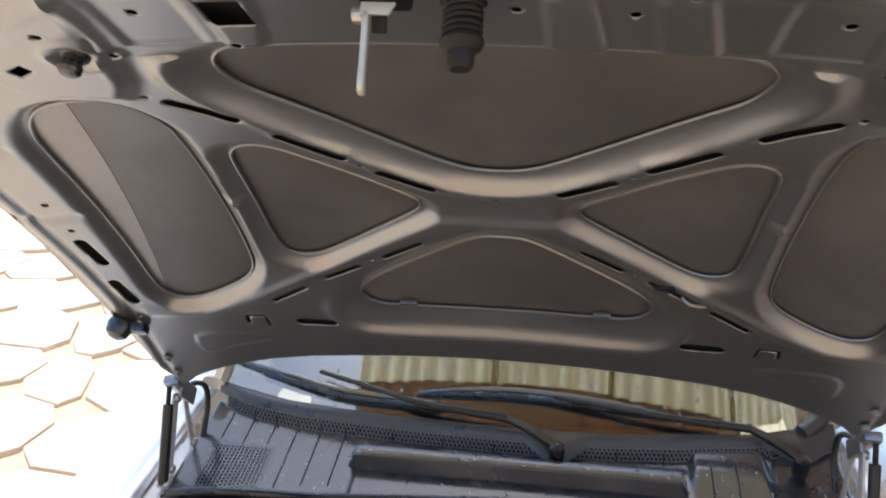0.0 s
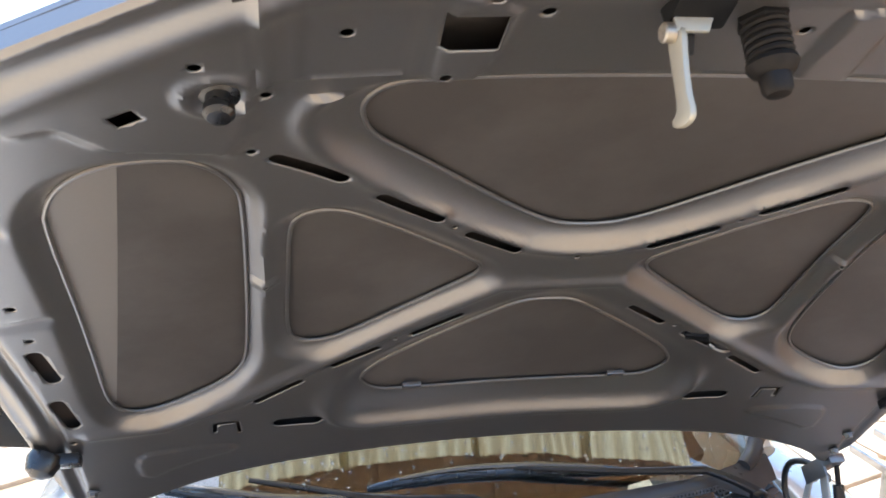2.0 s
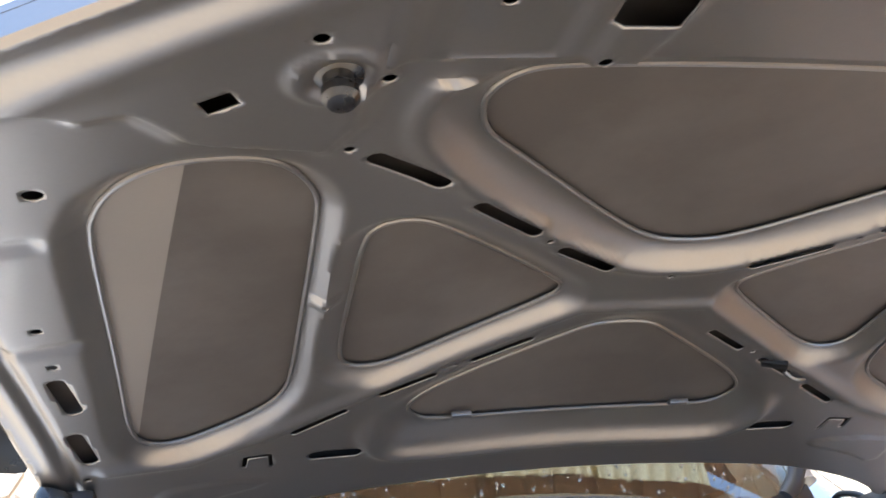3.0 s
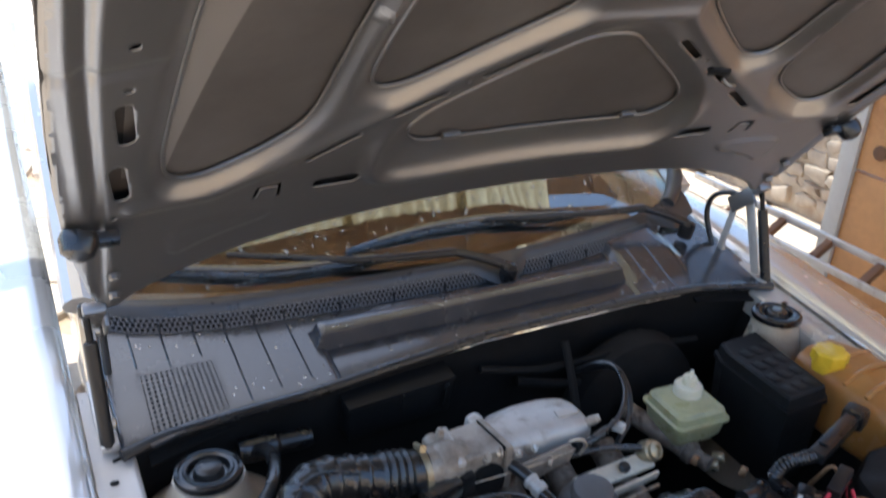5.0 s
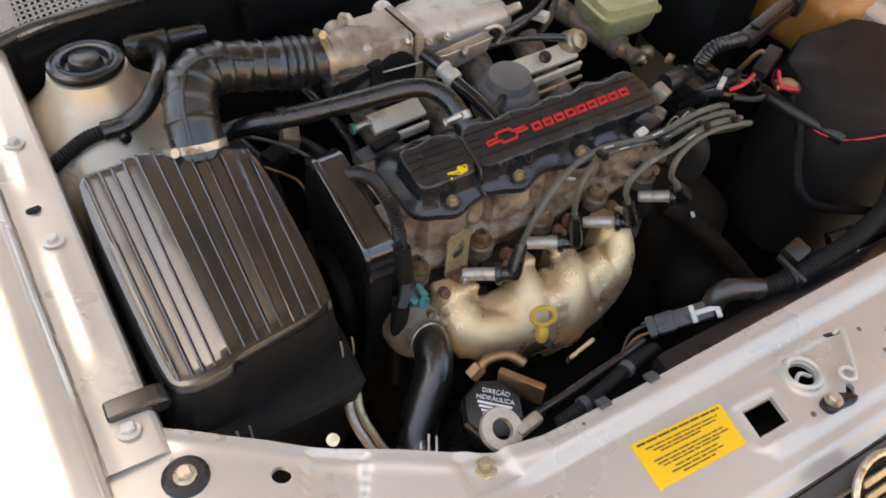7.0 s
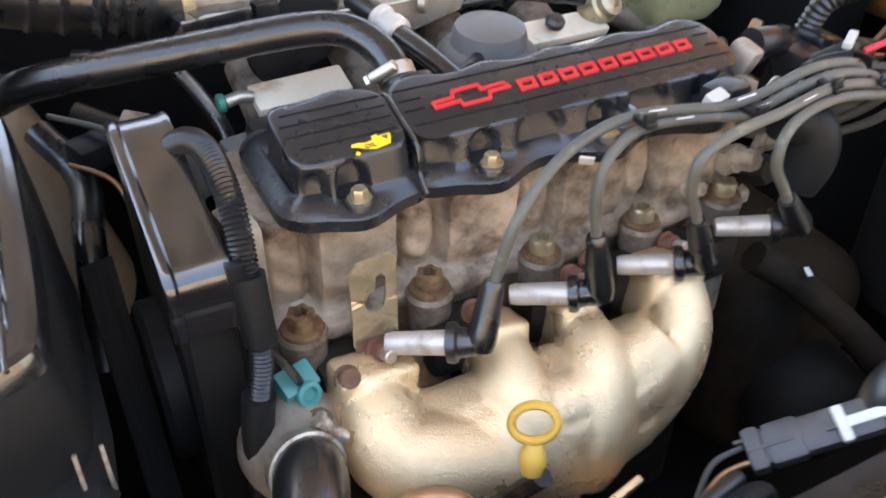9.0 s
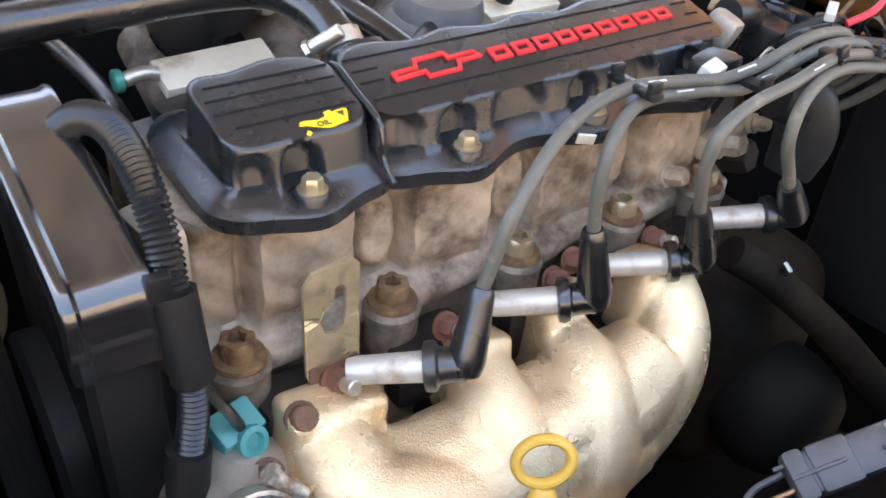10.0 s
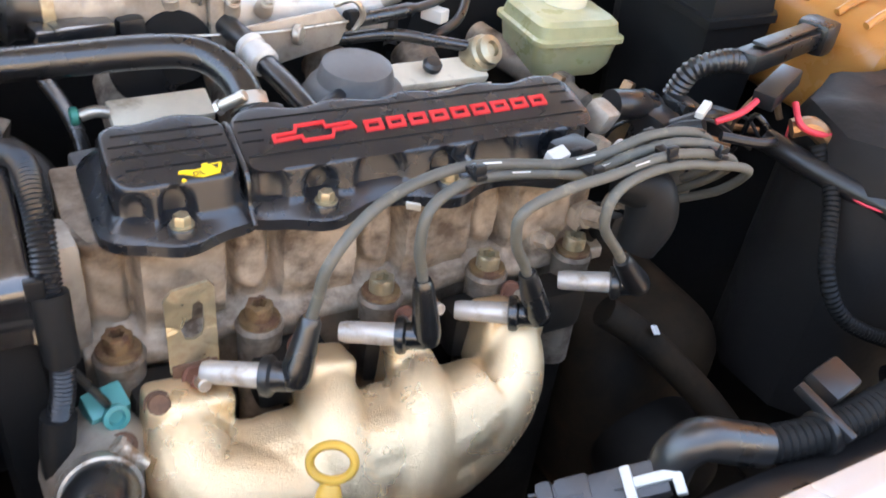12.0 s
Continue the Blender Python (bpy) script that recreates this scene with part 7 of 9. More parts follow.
def build_intake():
    ih = thing("intake_hose", (-0.36, -0.05, 0.76), "black ribbed rubber air intake elbow hose", "air hose")
    path = [(-0.393, -0.158, 0.766), (-0.390, -0.142, 0.785), (-0.384, -0.118, 0.805), (-0.367, -0.091, 0.818), (-0.335, -0.077, 0.814), (-0.295, -0.076, 0.803), (-0.255, -0.080, 0.796), (-0.208, -0.083, 0.790)]
    ribs = [0.16, 0.24, 0.32, 0.40, 0.50, 0.60, 0.68]
    bell = [0.77, 0.81, 0.85, 0.89]
    g = Geo()
    g.add(*tube([V(*p) for p in path], lambda q: 0.0290 - 0.002 * q + sum(0.0022 * math.exp(-((q - c) / 0.008) ** 2) for c in ribs) + sum(0.0045 * math.exp(-((q - c) / 0.012) ** 2) for c in bell), 30, 22))
    part("hose", g, RUBBER, ih, "ribbed black rubber elbow")
    g = Geo()
    c = spline([V(*p) for p in path], 8)[6:40]
    side = []
    for a, b in zip(c, c[1:]):
        t = (b - a).normalized()
        n = V(-0.35, -0.55, 0.75)
        side.append(a + (n - t * n.dot(t)).normalized() * 0.0288)
    g.add(*tube(side, 0.0026, 8, smooth=False))
    part("mould_line", g, RUBBER, ih)
    clamp_ring(ih, (-0.391, -0.148, 0.778), (0.08, 0.55, 0.83), 0.0300, 0.009, 0.4)
    clamp_ring(ih, (-0.212, -0.083, 0.790), (1, 0, 0), 0.0280, 0.009, 1.2, BRASSY)

    tb = thing("intake_unit", (-0.12, -0.07, 0.74), "cast aluminium throttle body and intake plenum", "throttle body")
    ax = V(0.97, 0.10, -0.05).normalized()
    g = Geo()
    g.add(*lathe([(0.026, -0.215), (0.026, -0.194), (0.029, -0.190), (0.030, -0.168), (0.027, -0.163), (0.024, -0.150)], V(0.0, -0.062, 0.780), ax, 30))
    part("barrel", g, ALU_CAST, tb, "grey cast barrel")
    g = Geo()
    g.add(*rbox((-0.136, -0.071, 0.776), (0.068, 0.066, 0.058), 0.005, (0, 2, 5), 3))
    part("throttle_housing", g, ALU_CAST, tb, "flat-topped cast housing")
    g = Geo()
    g.add(*tube([V(-0.183, -0.046, 0.803), V(-0.182, -0.075, 0.799), V(-0.180, -0.104, 0.786)], 0.0115, 18, 4))
    part("housing_lobe", g, ALU_CAST, tb, "rounded lobe at the hose end")
    g = Geo()
    g.add(*rbox((-0.1032, -0.0710, 0.7760), (0.0024, 0.0672, 0.0592), 0.0008, (0, 0, 5)))
    part("gasket", g, PLASTIC_MATT, tb, "black gasket line")
    g = Geo()
    g.add(*rbox((-0.098, -0.070, 0.772), (0.013, 0.078, 0.068), 0.008, (0, 0, 5)))
    part("flange", g, ALU_CAST, tb, "cast flange with bolts")
    for dy, dz in ((-0.035, 0.030), (0.035, 0.030), (-0.035, -0.030)):
        g = Geo()
        hexbolt(g, (-0.105, -0.070 + dy * 0.85, 0.772 + dz * 0.8), (-1, 0, 0), 0.0058, 0.006)
        part("flange_bolt", g, STEEL, tb)
    # rounded plenum
    g = Geo()
    sec = []
    for x, ry, rz, cy, cz in ((-0.092, 0.034, 0.030, -0.055, 0.768), (-0.075, 0.040, 0.031, -0.052, 0.768), (-0.03, 0.044, 0.030, -0.046, 0.766), (0.02, 0.044, 0.028, -0.044, 0.763), (0.050, 0.040, 0.025, -0.044, 0.760), (0.064, 0.032, 0.019, -0.044, 0.757), (0.070, 0.016, 0.010, -0.044, 0.755)):
        loop = []
        for i in range(28):
            a = 2 * math.pi * i / 28
            cx_, sz_ = math.cos(a), math.sin(a)
            loop.append(V(x, cy + ry * math.copysign(abs(cx_) ** 0.7, cx_), cz + rz * math.copysign(abs(sz_) ** 0.7, sz_)))
        sec.append(loop)
    g.add(*rings(sec))
    part("plenum", g, ALU_BRIGHT, tb, "pale cast plenum")
    g = Geo()
    g.add(*lathe([(0.014, 0), (0.013, 0.008), (0.010, 0.013), (0.003, 0.014)], (-0.105, -0.030, 0.792), (-0.1, -0.2, 1), 18))
    part("breather_stub", g, ALU_BRIGHT, tb)
    g = Geo()
    g.add(*lathe([(0.007, 0), (0.007, 0.034), (0.0058, 0.035), (0.0058, 0.058), (0.0045, 0.060)], (-0.166, -0.050, 0.815), (0.0, -0.9, -0.20), 16))
    part("vacuum_stub", g, ALU_BRIGHT, tb)
    g = Geo()
    g.add(*rbox((-0.194, -0.110, 0.772), (0.042, 0.034, 0.032), 0.004, (0, 0, 12)))
    g.add(*rbox((-0.219, -0.117, 0.774), (0.014, 0.026, 0.026), 0.003, (0, 0, 12)))
    part("position_sensor", g, PLASTIC_SHINY, tb, "dark grey sensor with a plug")
    g = Geo()
    g.add(*lathe([(0.004, 0), (0.028, 0), (0.029, 0.0015), (0.027, 0.004), (0.029, 0.0065), (0.028, 0.008), (0.004, 0.008)], (-0.128, -0.101, 0.758), (0.05, -1, 0.12), 28))
    part("throttle_wheel", g, PLASTIC_MATT, tb, "dark grooved cable wheel")
    g = Geo()
    g.add(*rbox((-0.160, -0.106, 0.772), (0.020, 0.022, 0.030), 0.004, (0, 0, 10)))
    part("sensor_mount", g, PLASTIC, tb, "black ribbed sensor mount")
    # webs, bosses and bolts of the casting
    for x, y, z, r, h, dr in ((-0.128, -0.098, 0.788, 0.007, 0.012, (0, -0.5, 0.85)), (-0.083, -0.104, 0.786, 0.006, 0.010, (0, -0.6, 0.8)), (-0.055, -0.098, 0.783, 0.006, 0.009, (0, -0.7, 0.7)), (0.060, -0.070, 0.772, 0.007, 0.014, (0.8, -0.3, 0.4)), (-0.175, -0.060, 0.812, 0.006, 0.010, (0, 0, 1))):
        g = Geo()
        g.add(*lathe([(r * 1.3, -0.006), (r * 1.2, 0.0), (r, 0.002), (r, h), (r * 0.8, h + 0.001)], (x, y, z), dr, 14))
        bs = part("casting_boss", g, ALU_CAST, tb)
        g = Geo()
        hexbolt(g, V(x, y, z) + V(*dr).normalized() * (h + 0.001), dr, r * 0.75, 0.004, 1.2, 0.001)
        part("boss_bolt", g, STEEL, bs)
    g = Geo()
    g.add(*rbox((0.030, -0.058, 0.7915), (0.036, 0.014, 0.003), 0.001, (12, 3, 0)))
    part("maker_pad", g, ALU_BRIGHT, tb)
    g = Geo()
    g.add(*tube([V(0.000, -0.108, 0.785), V(0.012, -0.118, 0.792), V(0.020, -0.120, 0.780), V(0.014, -0.116, 0.766)], 0.0026, 8, 5))
    part("return_spring", g, STEEL, tb, "bent steel return spring")
    # cable quadrant and its plate
    g = Geo()
    plate = [(-0.085, 0.742), (-0.075, 0.772), (0.0, 0.782), (0.012, 0.770), (0.004, 0.752), (-0.06, 0.736)]
    g.add(*prism(plate, (0, -0.106, 0), (1, 0, 0), (0, 0, 1), 0.004, 0.001, 0.001))
    part("cable_plate", g, ALU_CAST, tb)
    g = Geo()
    g.add(*lathe([(0.026, -0.003), (0.029, -0.002), (0.026, 0.0), (0.029, 0.002), (0.026, 0.003)], (-0.150, -0.110, 0.748), (0.25, -0.95, 0.2), 26))
    part("quadrant", g, PLASTIC, tb, "black cable quadrant")
    g = Geo()
    g.add(*tube([V(-0.150, -0.114, 0.772), V(-0.06, -0.113, 0.768), V(0.012, -0.112, 0.772)], 0.0012, 6, 3))
    part("inner_cable", g, STEEL, tb)
    for k, (a, b) in enumerate((((0.010, -0.110, 0.772), (0.020, -0.108, 0.772)), ((-0.035, -0.112, 0.765), (-0.030, -0.116, 0.765)))):
        g = Geo()
        g.add(*rod(a, b, 0.0085, 14, bev=0.001))
        part("cable_nut", g, PLASTIC_MATT if k == 0 else STEEL, tb)
    cab = thing("throttle_cable", (0.10, -0.08, 0.75), "black throttle cable running to the bulkhead", "cable")
    g = Geo()
    g.add(*tube([V(0.012, -0.112, 0.772), V(0.06, -0.100, 0.772), V(0.115, -0.075, 0.772), V(0.150, -0.04, 0.785), V(0.158, 0.0, 0.800), V(0.145, 0.03, 0.790), V(0.135, 0.06, 0.76)], lambda q: 0.0062 if q < 0.25 else 0.0040, 12, 8))
    part("outer_cable", g, RUBBER, cab)
    g = Geo()
    g.add(*tube([V(0.095, -0.10, 0.745), V(0.14, -0.07, 0.752), V(0.166, -0.03, 0.775), V(0.168, 0.01, 0.790), V(0.155, 0.06, 0.76)], 0.0045, 12, 8))
    part("vacuum_hose", g, RUBBER, cab, "black vacuum hose")
    g = Geo()
    g.add(*rbox((0.105, -0.085, 0.762), (0.014, 0.022, 0.012), 0.002, (0, 0, 30)))
    part("cable_tie", g, WHITE_PL, cab, "pale cable clip")

    im = thing("intake_manifold", (-0.03, -0.14, 0.68), "dull alloy intake manifold with beige injector covers", "intake manifold")
    for k, (x0, x1) in enumerate(((-0.186, -0.112), (0.000, 0.134))):
        g = Geo()
        g.add(*rbox(((x0 + x1) / 2, -0.146 if k == 0 else -0.134, 0.728), (x1 - x0, 0.026, 0.009), 0.002, (22, 0 if k == 0 else 1.5, 4)))
        g.add(*rbox(((x0 + x1) / 2, -0.168 if k == 0 else -0.156, 0.716), (x1 - x0 - 0.004, 0.005, 0.015), 0.0015, (14, 0, 4)))
        part("injector_cover", g, BEIGE, im, "beige injector cover")
        g = Geo()
        g.add(*rbox(((x0 + x1) / 2, -0.178 if k == 0 else -0.166, 0.705), (x1 - x0 - 0.01, 0.004, 0.006), 0.001, (10, 0, 4)))
        part("cover_trim", g, STEEL, im)
    g = Geo()
    g.add(*lathe([(0.008, 0), (0.0085, 0.005), (0.006, 0.008), (0.001, 0.0085)], (0.077, -0.140, 0.737), (0, -0.35, 0.9), 16))
    part("plug", g, RUBBER, im)
    for i in range(4):
        x = -0.165 + 0.086 * i
        g = Geo()
        g.add(*tube([V(x, -0.20, 0.66), V(x, -0.165, 0.685), V(x, -0.12, 0.70), V(x, -0.07, 0.72)], 0.021, 16, 6))
        part("runner", g, BOSS, im)
        g = Geo()
        g.add(*rbox((x + 0.02, -0.190, 0.700), (0.022, 0.020, 0.030), 0.004, (20, 0, 0)))
        part("injector_plug", g, PLASTIC_MATT if i else GREY_PL, im)
    g = Geo()
    g.add(*tube([V(-0.205, -0.15, 0.733), V(-0.195, -0.15, 0.735), V(-0.186, -0.15, 0.733)], 0.0045, 12, 4))
    part("rail_pipe", g, STEEL, im)
    g = Geo()
    g.add(*lathe([(0.0055, 0), (0.0068, 0.001), (0.0068, 0.005), (0.0055, 0.006)], (-0.212, -0.150, 0.733), (1, 0, 0), 16))
    part("o_ring", g, GREEN_PIPE, im, "green sealing ring")
    g = Geo()
    g.add(*lathe([(0.014, -0.024), (0.016, -0.02), (0.016, -0.004), (0.013, -0.002), (0.013, 0.004), (0.007, 0.006), (0.006, 0.002)], (0.134, -0.136, 0.746), (0.25, -0.75, 0.6), 22))
    part("regulator", g, BRASSY, im, "brassy fuel pressure regulator")
    g = Geo()
    g.add(*tube([V(0.125, -0.125, 0.745), V(0.09, -0.115, 0.75), V(0.05, -0.11, 0.757), V(0.0, -0.10, 0.752)], 0.0052, 12, 6))
    part("fuel_hose", g, RUBBER, im)

    # grey domed valve behind the cover
    ev = thing("breather_dome", (-0.022, -0.175, 0.73), "grey domed crankcase breather valve", "valve")
    g = Geo()
    g.add(*lathe([(0.042, -0.030), (0.043, -0.012), (0.042, -0.005), (0.037, 0.004), (0.0300, 0.010), (0.0280, 0.018), (0.0265, 0.0225), (0.020, 0.0250), (0.002, 0.0255)], (-0.010, -0.180, 0.744), (0, -0.08, 1), 34))
    part("dome", g, DOME_PL, ev, "dusty grey dome")
    g = Geo()
    g.add(*tube([V(-0.030, -0.20, 0.752), V(-0.048, -0.215, 0.752), V(-0.06, -0.222, 0.748)], 0.0055, 12, 4))
    part("nozzle", g, PLASTIC, ev)

    bh = thing("breather_hose", (-0.2, -0.15, 0.77), "thick black breather hose with a zinc clamp", "hose")
    g = Geo()
    g.add(*tube([V(-0.355, -0.100, 0.742), V(-0.325, -0.118, 0.758), V(-0.27, -0.140, 0.770), V(-0.21, -0.156, 0.778), V(-0.155, -0.166, 0.783), V(-0.125, -0.178, 0.783), V(-0.108, -0.200, 0.774), V(-0.104, -0.222, 0.760), V(-0.104, -0.23, 0.75)], 0.0118, 20, 10))
    part("hose", g, RUBBER, bh, "smooth black rubber hose")
    g = Geo()
    g.add(*rbox((-0.29, -0.131, 0.777), (0.012, 0.008, 0.006), 0.0015, (0, 0, -20)))
    part("hose_tie", g, PLASTIC, bh)
    clamp_ring(bh, (-0.1045, -0.219, 0.7625), (0.05, -0.75, -0.65), 0.0125, 0.010, 2.4)
    g = Geo()
    g.add(*lathe([(0.0165, -0.008), (0.0175, -0.004), (0.0175, 0.001), (0.014, 0.003)], (-0.100, -0.236, 0.756), (0.05, -0.75, -0.65), 22))
    part("end_bead", g, RUBBER, bh)
    sh = thing("coolant_bypass_hose", (-0.08, -0.17, 0.75), "small black hose with pale quick connector", "hose")
    g = Geo()
    g.add(*tube([V(-0.092, -0.098, 0.775), V(-0.084, -0.118, 0.772), V(-0.078, -0.135, 0.768)], 0.0088, 16, 4))
    part("upper_hose", g, RUBBER, sh)
    g = Geo()
    g.add(*lathe([(0.009, 0), (0.0115, 0.001), (0.0115, 0.006), (0.0098, 0.007), (0.0098, 0.014), (0.0118, 0.015), (0.0118, 0.024), (0.009, 0.026)], (-0.079, -0.133, 0.768), (0.25, -0.95, -0.25), 22))
    part("connector", g, ALU_BRIGHT, sh, "pale ringed connector")
    g = Geo()
    g.add(*tube([V(-0.073, -0.158, 0.762), V(-0.066, -0.19, 0.757), V(-0.060, -0.225, 0.750), V(-0.058, -0.245, 0.742)], 0.0082, 16, 5))
    part("lower_hose", g, PLASTIC_GLOSS, sh, "glossy black lower hose")


build_intake()

# ---- bay equipment ----
def build_brake_reservoir():
    br = thing("brake_fluid_reservoir", (0.255, -0.065, 0.68), "translucent greenish brake fluid reservoir with cream cap", "reservoir")
    c = V(0.262, -0.062, 0.0)
    rz = radians(-4)

    def ring_(w, h, r, z):
        return [V(c.x + p.x * math.cos(rz) - p.y * math.sin(rz), c.y + p.x * math.sin(rz) + p.y * math.cos(rz), z) for p in rrect(w, h, r, 5)]

    g = Geo()
    g.add(*rings([ring_(0.076, 0.072, 0.014, 0.692), ring_(0.088, 0.086, 0.014, 0.704), ring_(0.094, 0.092, 0.013, 0.727), ring_(0.102, 0.100, 0.012, 0.729), ring_(0.102, 0.100, 0.012, 0.7335), ring_(0.094, 0.092, 0.013, 0.735),
                  ring_(0.090, 0.088, 0.013, 0.746), ring_(0.080, 0.078, 0.012, 0.7505)]))
    part("body", g, RESERVOIR, br, "greenish translucent body with a seam")
    g = Geo()
    prof = [(0.0, 0.748), (0.021, 0.748), (0.0225, 0.750), (0.0225, 0.764), (0.0205, 0.767), (0.012, 0.768), (0.0115, 0.779), (0.009, 0.782), (0.001, 0.782)]
    g.add(*lathe(prof[1:], (0.272, -0.050, 0), (0, 0, 1), 30))
    g.add(*rbox((0.272, -0.050, 0.783), (0.020, 0.006, 0.010), 0.002, (0, 0, 30)))
    part("cap", g, CAP_CREAM, br, "cream screw cap with a nozzle")
    mc = thing("brake_master_cylinder", (0.25, -0.10, 0.66), "dull cast brake master cylinder below the reservoir", "master cylinder")
    g = Geo()
    g.add(*lathe([(0.016, -0.12), (0.016, -0.01), (0.0185, -0.008), (0.0185, 0.004), (0.013, 0.008), (0.011, 0.020), (0.0125, 0.022), (0.0125, 0.032), (0.008, 0.034)], (0.245, -0.105, 0.682), (0.30, -0.93, -0.12), 22))
    part("cylinder", g, BOSS, mc)
    for k in (0, 1):
        g = Geo()
        g.add(*lathe([(0.009, 0), (0.010, 0.012), (0.0085, 0.016), (0.006, 0.018), (0.005, 0.014)], (0.262 + 0.022 * k, -0.125 + 0.01 * k, 0.668), (0.5, -0.8, 0.25), 16))
        part("port_plug", g, BRASSY, mc, "brassy port plug")
    g = Geo()
    g.add(*lathe([(0.12, 0), (0.125, 0.01), (0.118, 0.045), (0.08, 0.06), (0.02, 0.062)], (0.268, 0.095, 0.665), (-0.05, -1, 0), 36))
    part("servo", g, BAY_DARK, mc, "black round brake servo")


def build_right_side():
    fb = thing("fuse_box", (0.40, -0.09, 0.70), "black plastic fuse box with a flat lid", "fuse box")
    poly = [Vector(q) for q in ((0.346, -0.178), (0.438, -0.176), (0.448, -0.164), (0.468, -0.002), (0.460, 0.008), (0.372, 0.002), (0.356, -0.030))]
    g = Geo()
    p2 = poly
    g.add(*rings([[V(p.x, p.y, 0.62) for p in inset(p2, 0.012)], [V(p.x, p.y, 0.762) for p in inset(p2, 0.005)], [V(p.x, p.y, 0.764) for p in inset(p2, 0.001)], [V(p.x, p.y, 0.772) for p in inset(p2, 0.001)], [V(p.x, p.y, 0.773) for p in inset(p2, 0.006)],
                  [V(p.x, p.y, 0.789) for p in inset(p2, 0.008)], [V(p.x, p.y, 0.792) for p in inset(p2, 0.012)]]))
    part("box", g, PLASTIC_MATT, fb, "black box with rim", smooth=20)
    g = Geo()
    for u, w in ((0.372, -0.150), (0.396, -0.150), (0.420, -0.149), (0.376, -0.118), (0.400, -0.118), (0.426, -0.116), (0.382, -0.084), (0.406, -0.084), (0.432, -0.082), (0.388, -0.050), (0.412, -0.049), (0.438, -0.047)):
        g = Geo()
        g.add(*prism(rrect(0.017, 0.022, 0.003), (u, w, 0.7916), (0.99, 0.1, 0), (-0.12, 0.99, 0), 0.0016, 0.0006))
        part("lid_pad", g, PLASTIC_MATT, fb)
    ct = thing("coolant_tank", (0.53, -0.16, 0.66), "amber stained coolant expansion tank with yellow cap", "coolant tank")
    g = Geo()
    sec = []
    for y, rx, rz_, cx, cz in ((-0.062, 0.030, 0.040, 0.528, 0.735), (-0.075, 0.056, 0.060, 0.528, 0.735), (-0.12, 0.066, 0.066, 0.532, 0.735), (-0.18, 0.068, 0.066, 0.535, 0.732), (-0.235, 0.066, 0.064, 0.538, 0.728), (-0.265, 0.058, 0.056, 0.538, 0.722), (-0.278, 0.032, 0.036, 0.538, 0.72)):
        loop = []
        for i in range(30):
            a = 2 * math.pi * i / 30
            k = 1 - 0.03 * (math.cos(a * 6) > 0.5)
            ca, sa = math.cos(a), math.sin(a)
            loop.append(V(cx + rx * k * math.copysign(abs(ca) ** 0.6, ca), y, cz + rz_ * k * math.copysign(abs(sa) ** 0.6, sa)))
        sec.append(loop)
    g.add(*rings(sec))
    part("tank", g, TANK, ct, "amber plastic tank")
    for y in (-0.13, -0.17, -0.21, -0.245):
        g = Geo()
        g.add(*tube([V(0.475, y, 0.785), V(0.50, y, 0.797), V(0.535, y, 0.801), V(0.575, y, 0.795), V(0.598, y, 0.775)], 0.004, 8, 5))
        part("rib", g, TANK, ct)
    g = Geo()
    g.add(*lathe([(0.024, 0.780), (0.024, 0.794), (0.0265, 0.795), (0.0265, 0.800)], (0.494, -0.122, 0), (0, 0, 1), 28))
    g.add(*rings([[V(0.494 + r * (1 + 0.07 * math.cos(8 * a)) * math.cos(a), -0.122 + r * (1 + 0.07 * math.cos(8 * a)) * math.sin(a), z) for a in (2 * math.pi * i / 48 for i in range(48))] for r, z in ((0.0265, 0.796), (0.0275, 0.799), (0.0265, 0.813), (0.022, 0.816))]))
    part("cap", g, CAP_YELLOW, ct, "yellow ribbed cap")
    g = Geo()
    g.add(*lathe([(0.008, 0), (0.011, 0.006), (0.011, 0.016), (0.006, 0.018)], (0.565, -0.205, 0.795), (0.6, -0.2, 0.7), 14))
    part("pipe_stub", g, PLASTIC, ct)
    bt = thing("battery", (0.42, -0.35, 0.55), "battery under a soft black vinyl cover with red piping", "battery")
    g = Geo()

    poly = chaikin([Vector(q) for q in ((0.312, -0.327), (0.325, -0.452), (0.552, -0.455), (0.552, -0.290), (0.405, -0.262))], 2)
    rnd = random.Random(4)

    def wob(p, z, k):
        return V(p.x + 0.003 * math.sin(p.y * 90 + z * 60), p.y + 0.003 * math.sin(p.x * 80 + z * 50), z + k * 0.003 * math.sin(p.x * 55 + p.y * 70))

    g.add(*rings([[wob(p, 0.50, 0) for p in inset(poly, -0.004)], [wob(p, 0.60, 0) for p in inset(poly, -0.003)], [wob(p, 0.70, 0) for p in poly], [wob(p, 0.745, 1) for p in inset(poly, 0.001)], [wob(p, 0.758, 1) for p in inset(poly, 0.006)], [wob(p, 0.763, 1) for p in inset(poly, 0.016)],
                  [wob(p, 0.766, 1) for p in inset(poly, 0.05)]]))
    part("cover", g, CLOTH, bt, "soft black vinyl cover")
    g = Geo()
    g.add(*tube([wob(p, 0.716, 0) for p in inset(poly, -0.001)] + [wob(poly[0], 0.716, 0)], 0.0012, 6, 1))
    part("piping", g, RED_WIRE, bt, "thin red piping")
    g = Geo()
    g.add(*tube([V(0.300, -0.315, 0.728), V(0.315, -0.365, 0.722), V(0.34, -0.43, 0.716)], 0.010, 14, 6))
    part("handle_roll", g, PLASTIC, bt, "rolled black edge strap")
    # long relay plug and loose wires beside the battery
    rl = thing("relay_plug", (0.36, -0.25, 0.77), "long dark grey plug with ribbed cable boot", "connector")
    g = Geo()
    a, b = V(0.300, -0.268, 0.776), V(0.440, -0.222, 0.770)
    d = (b - a).normalized()
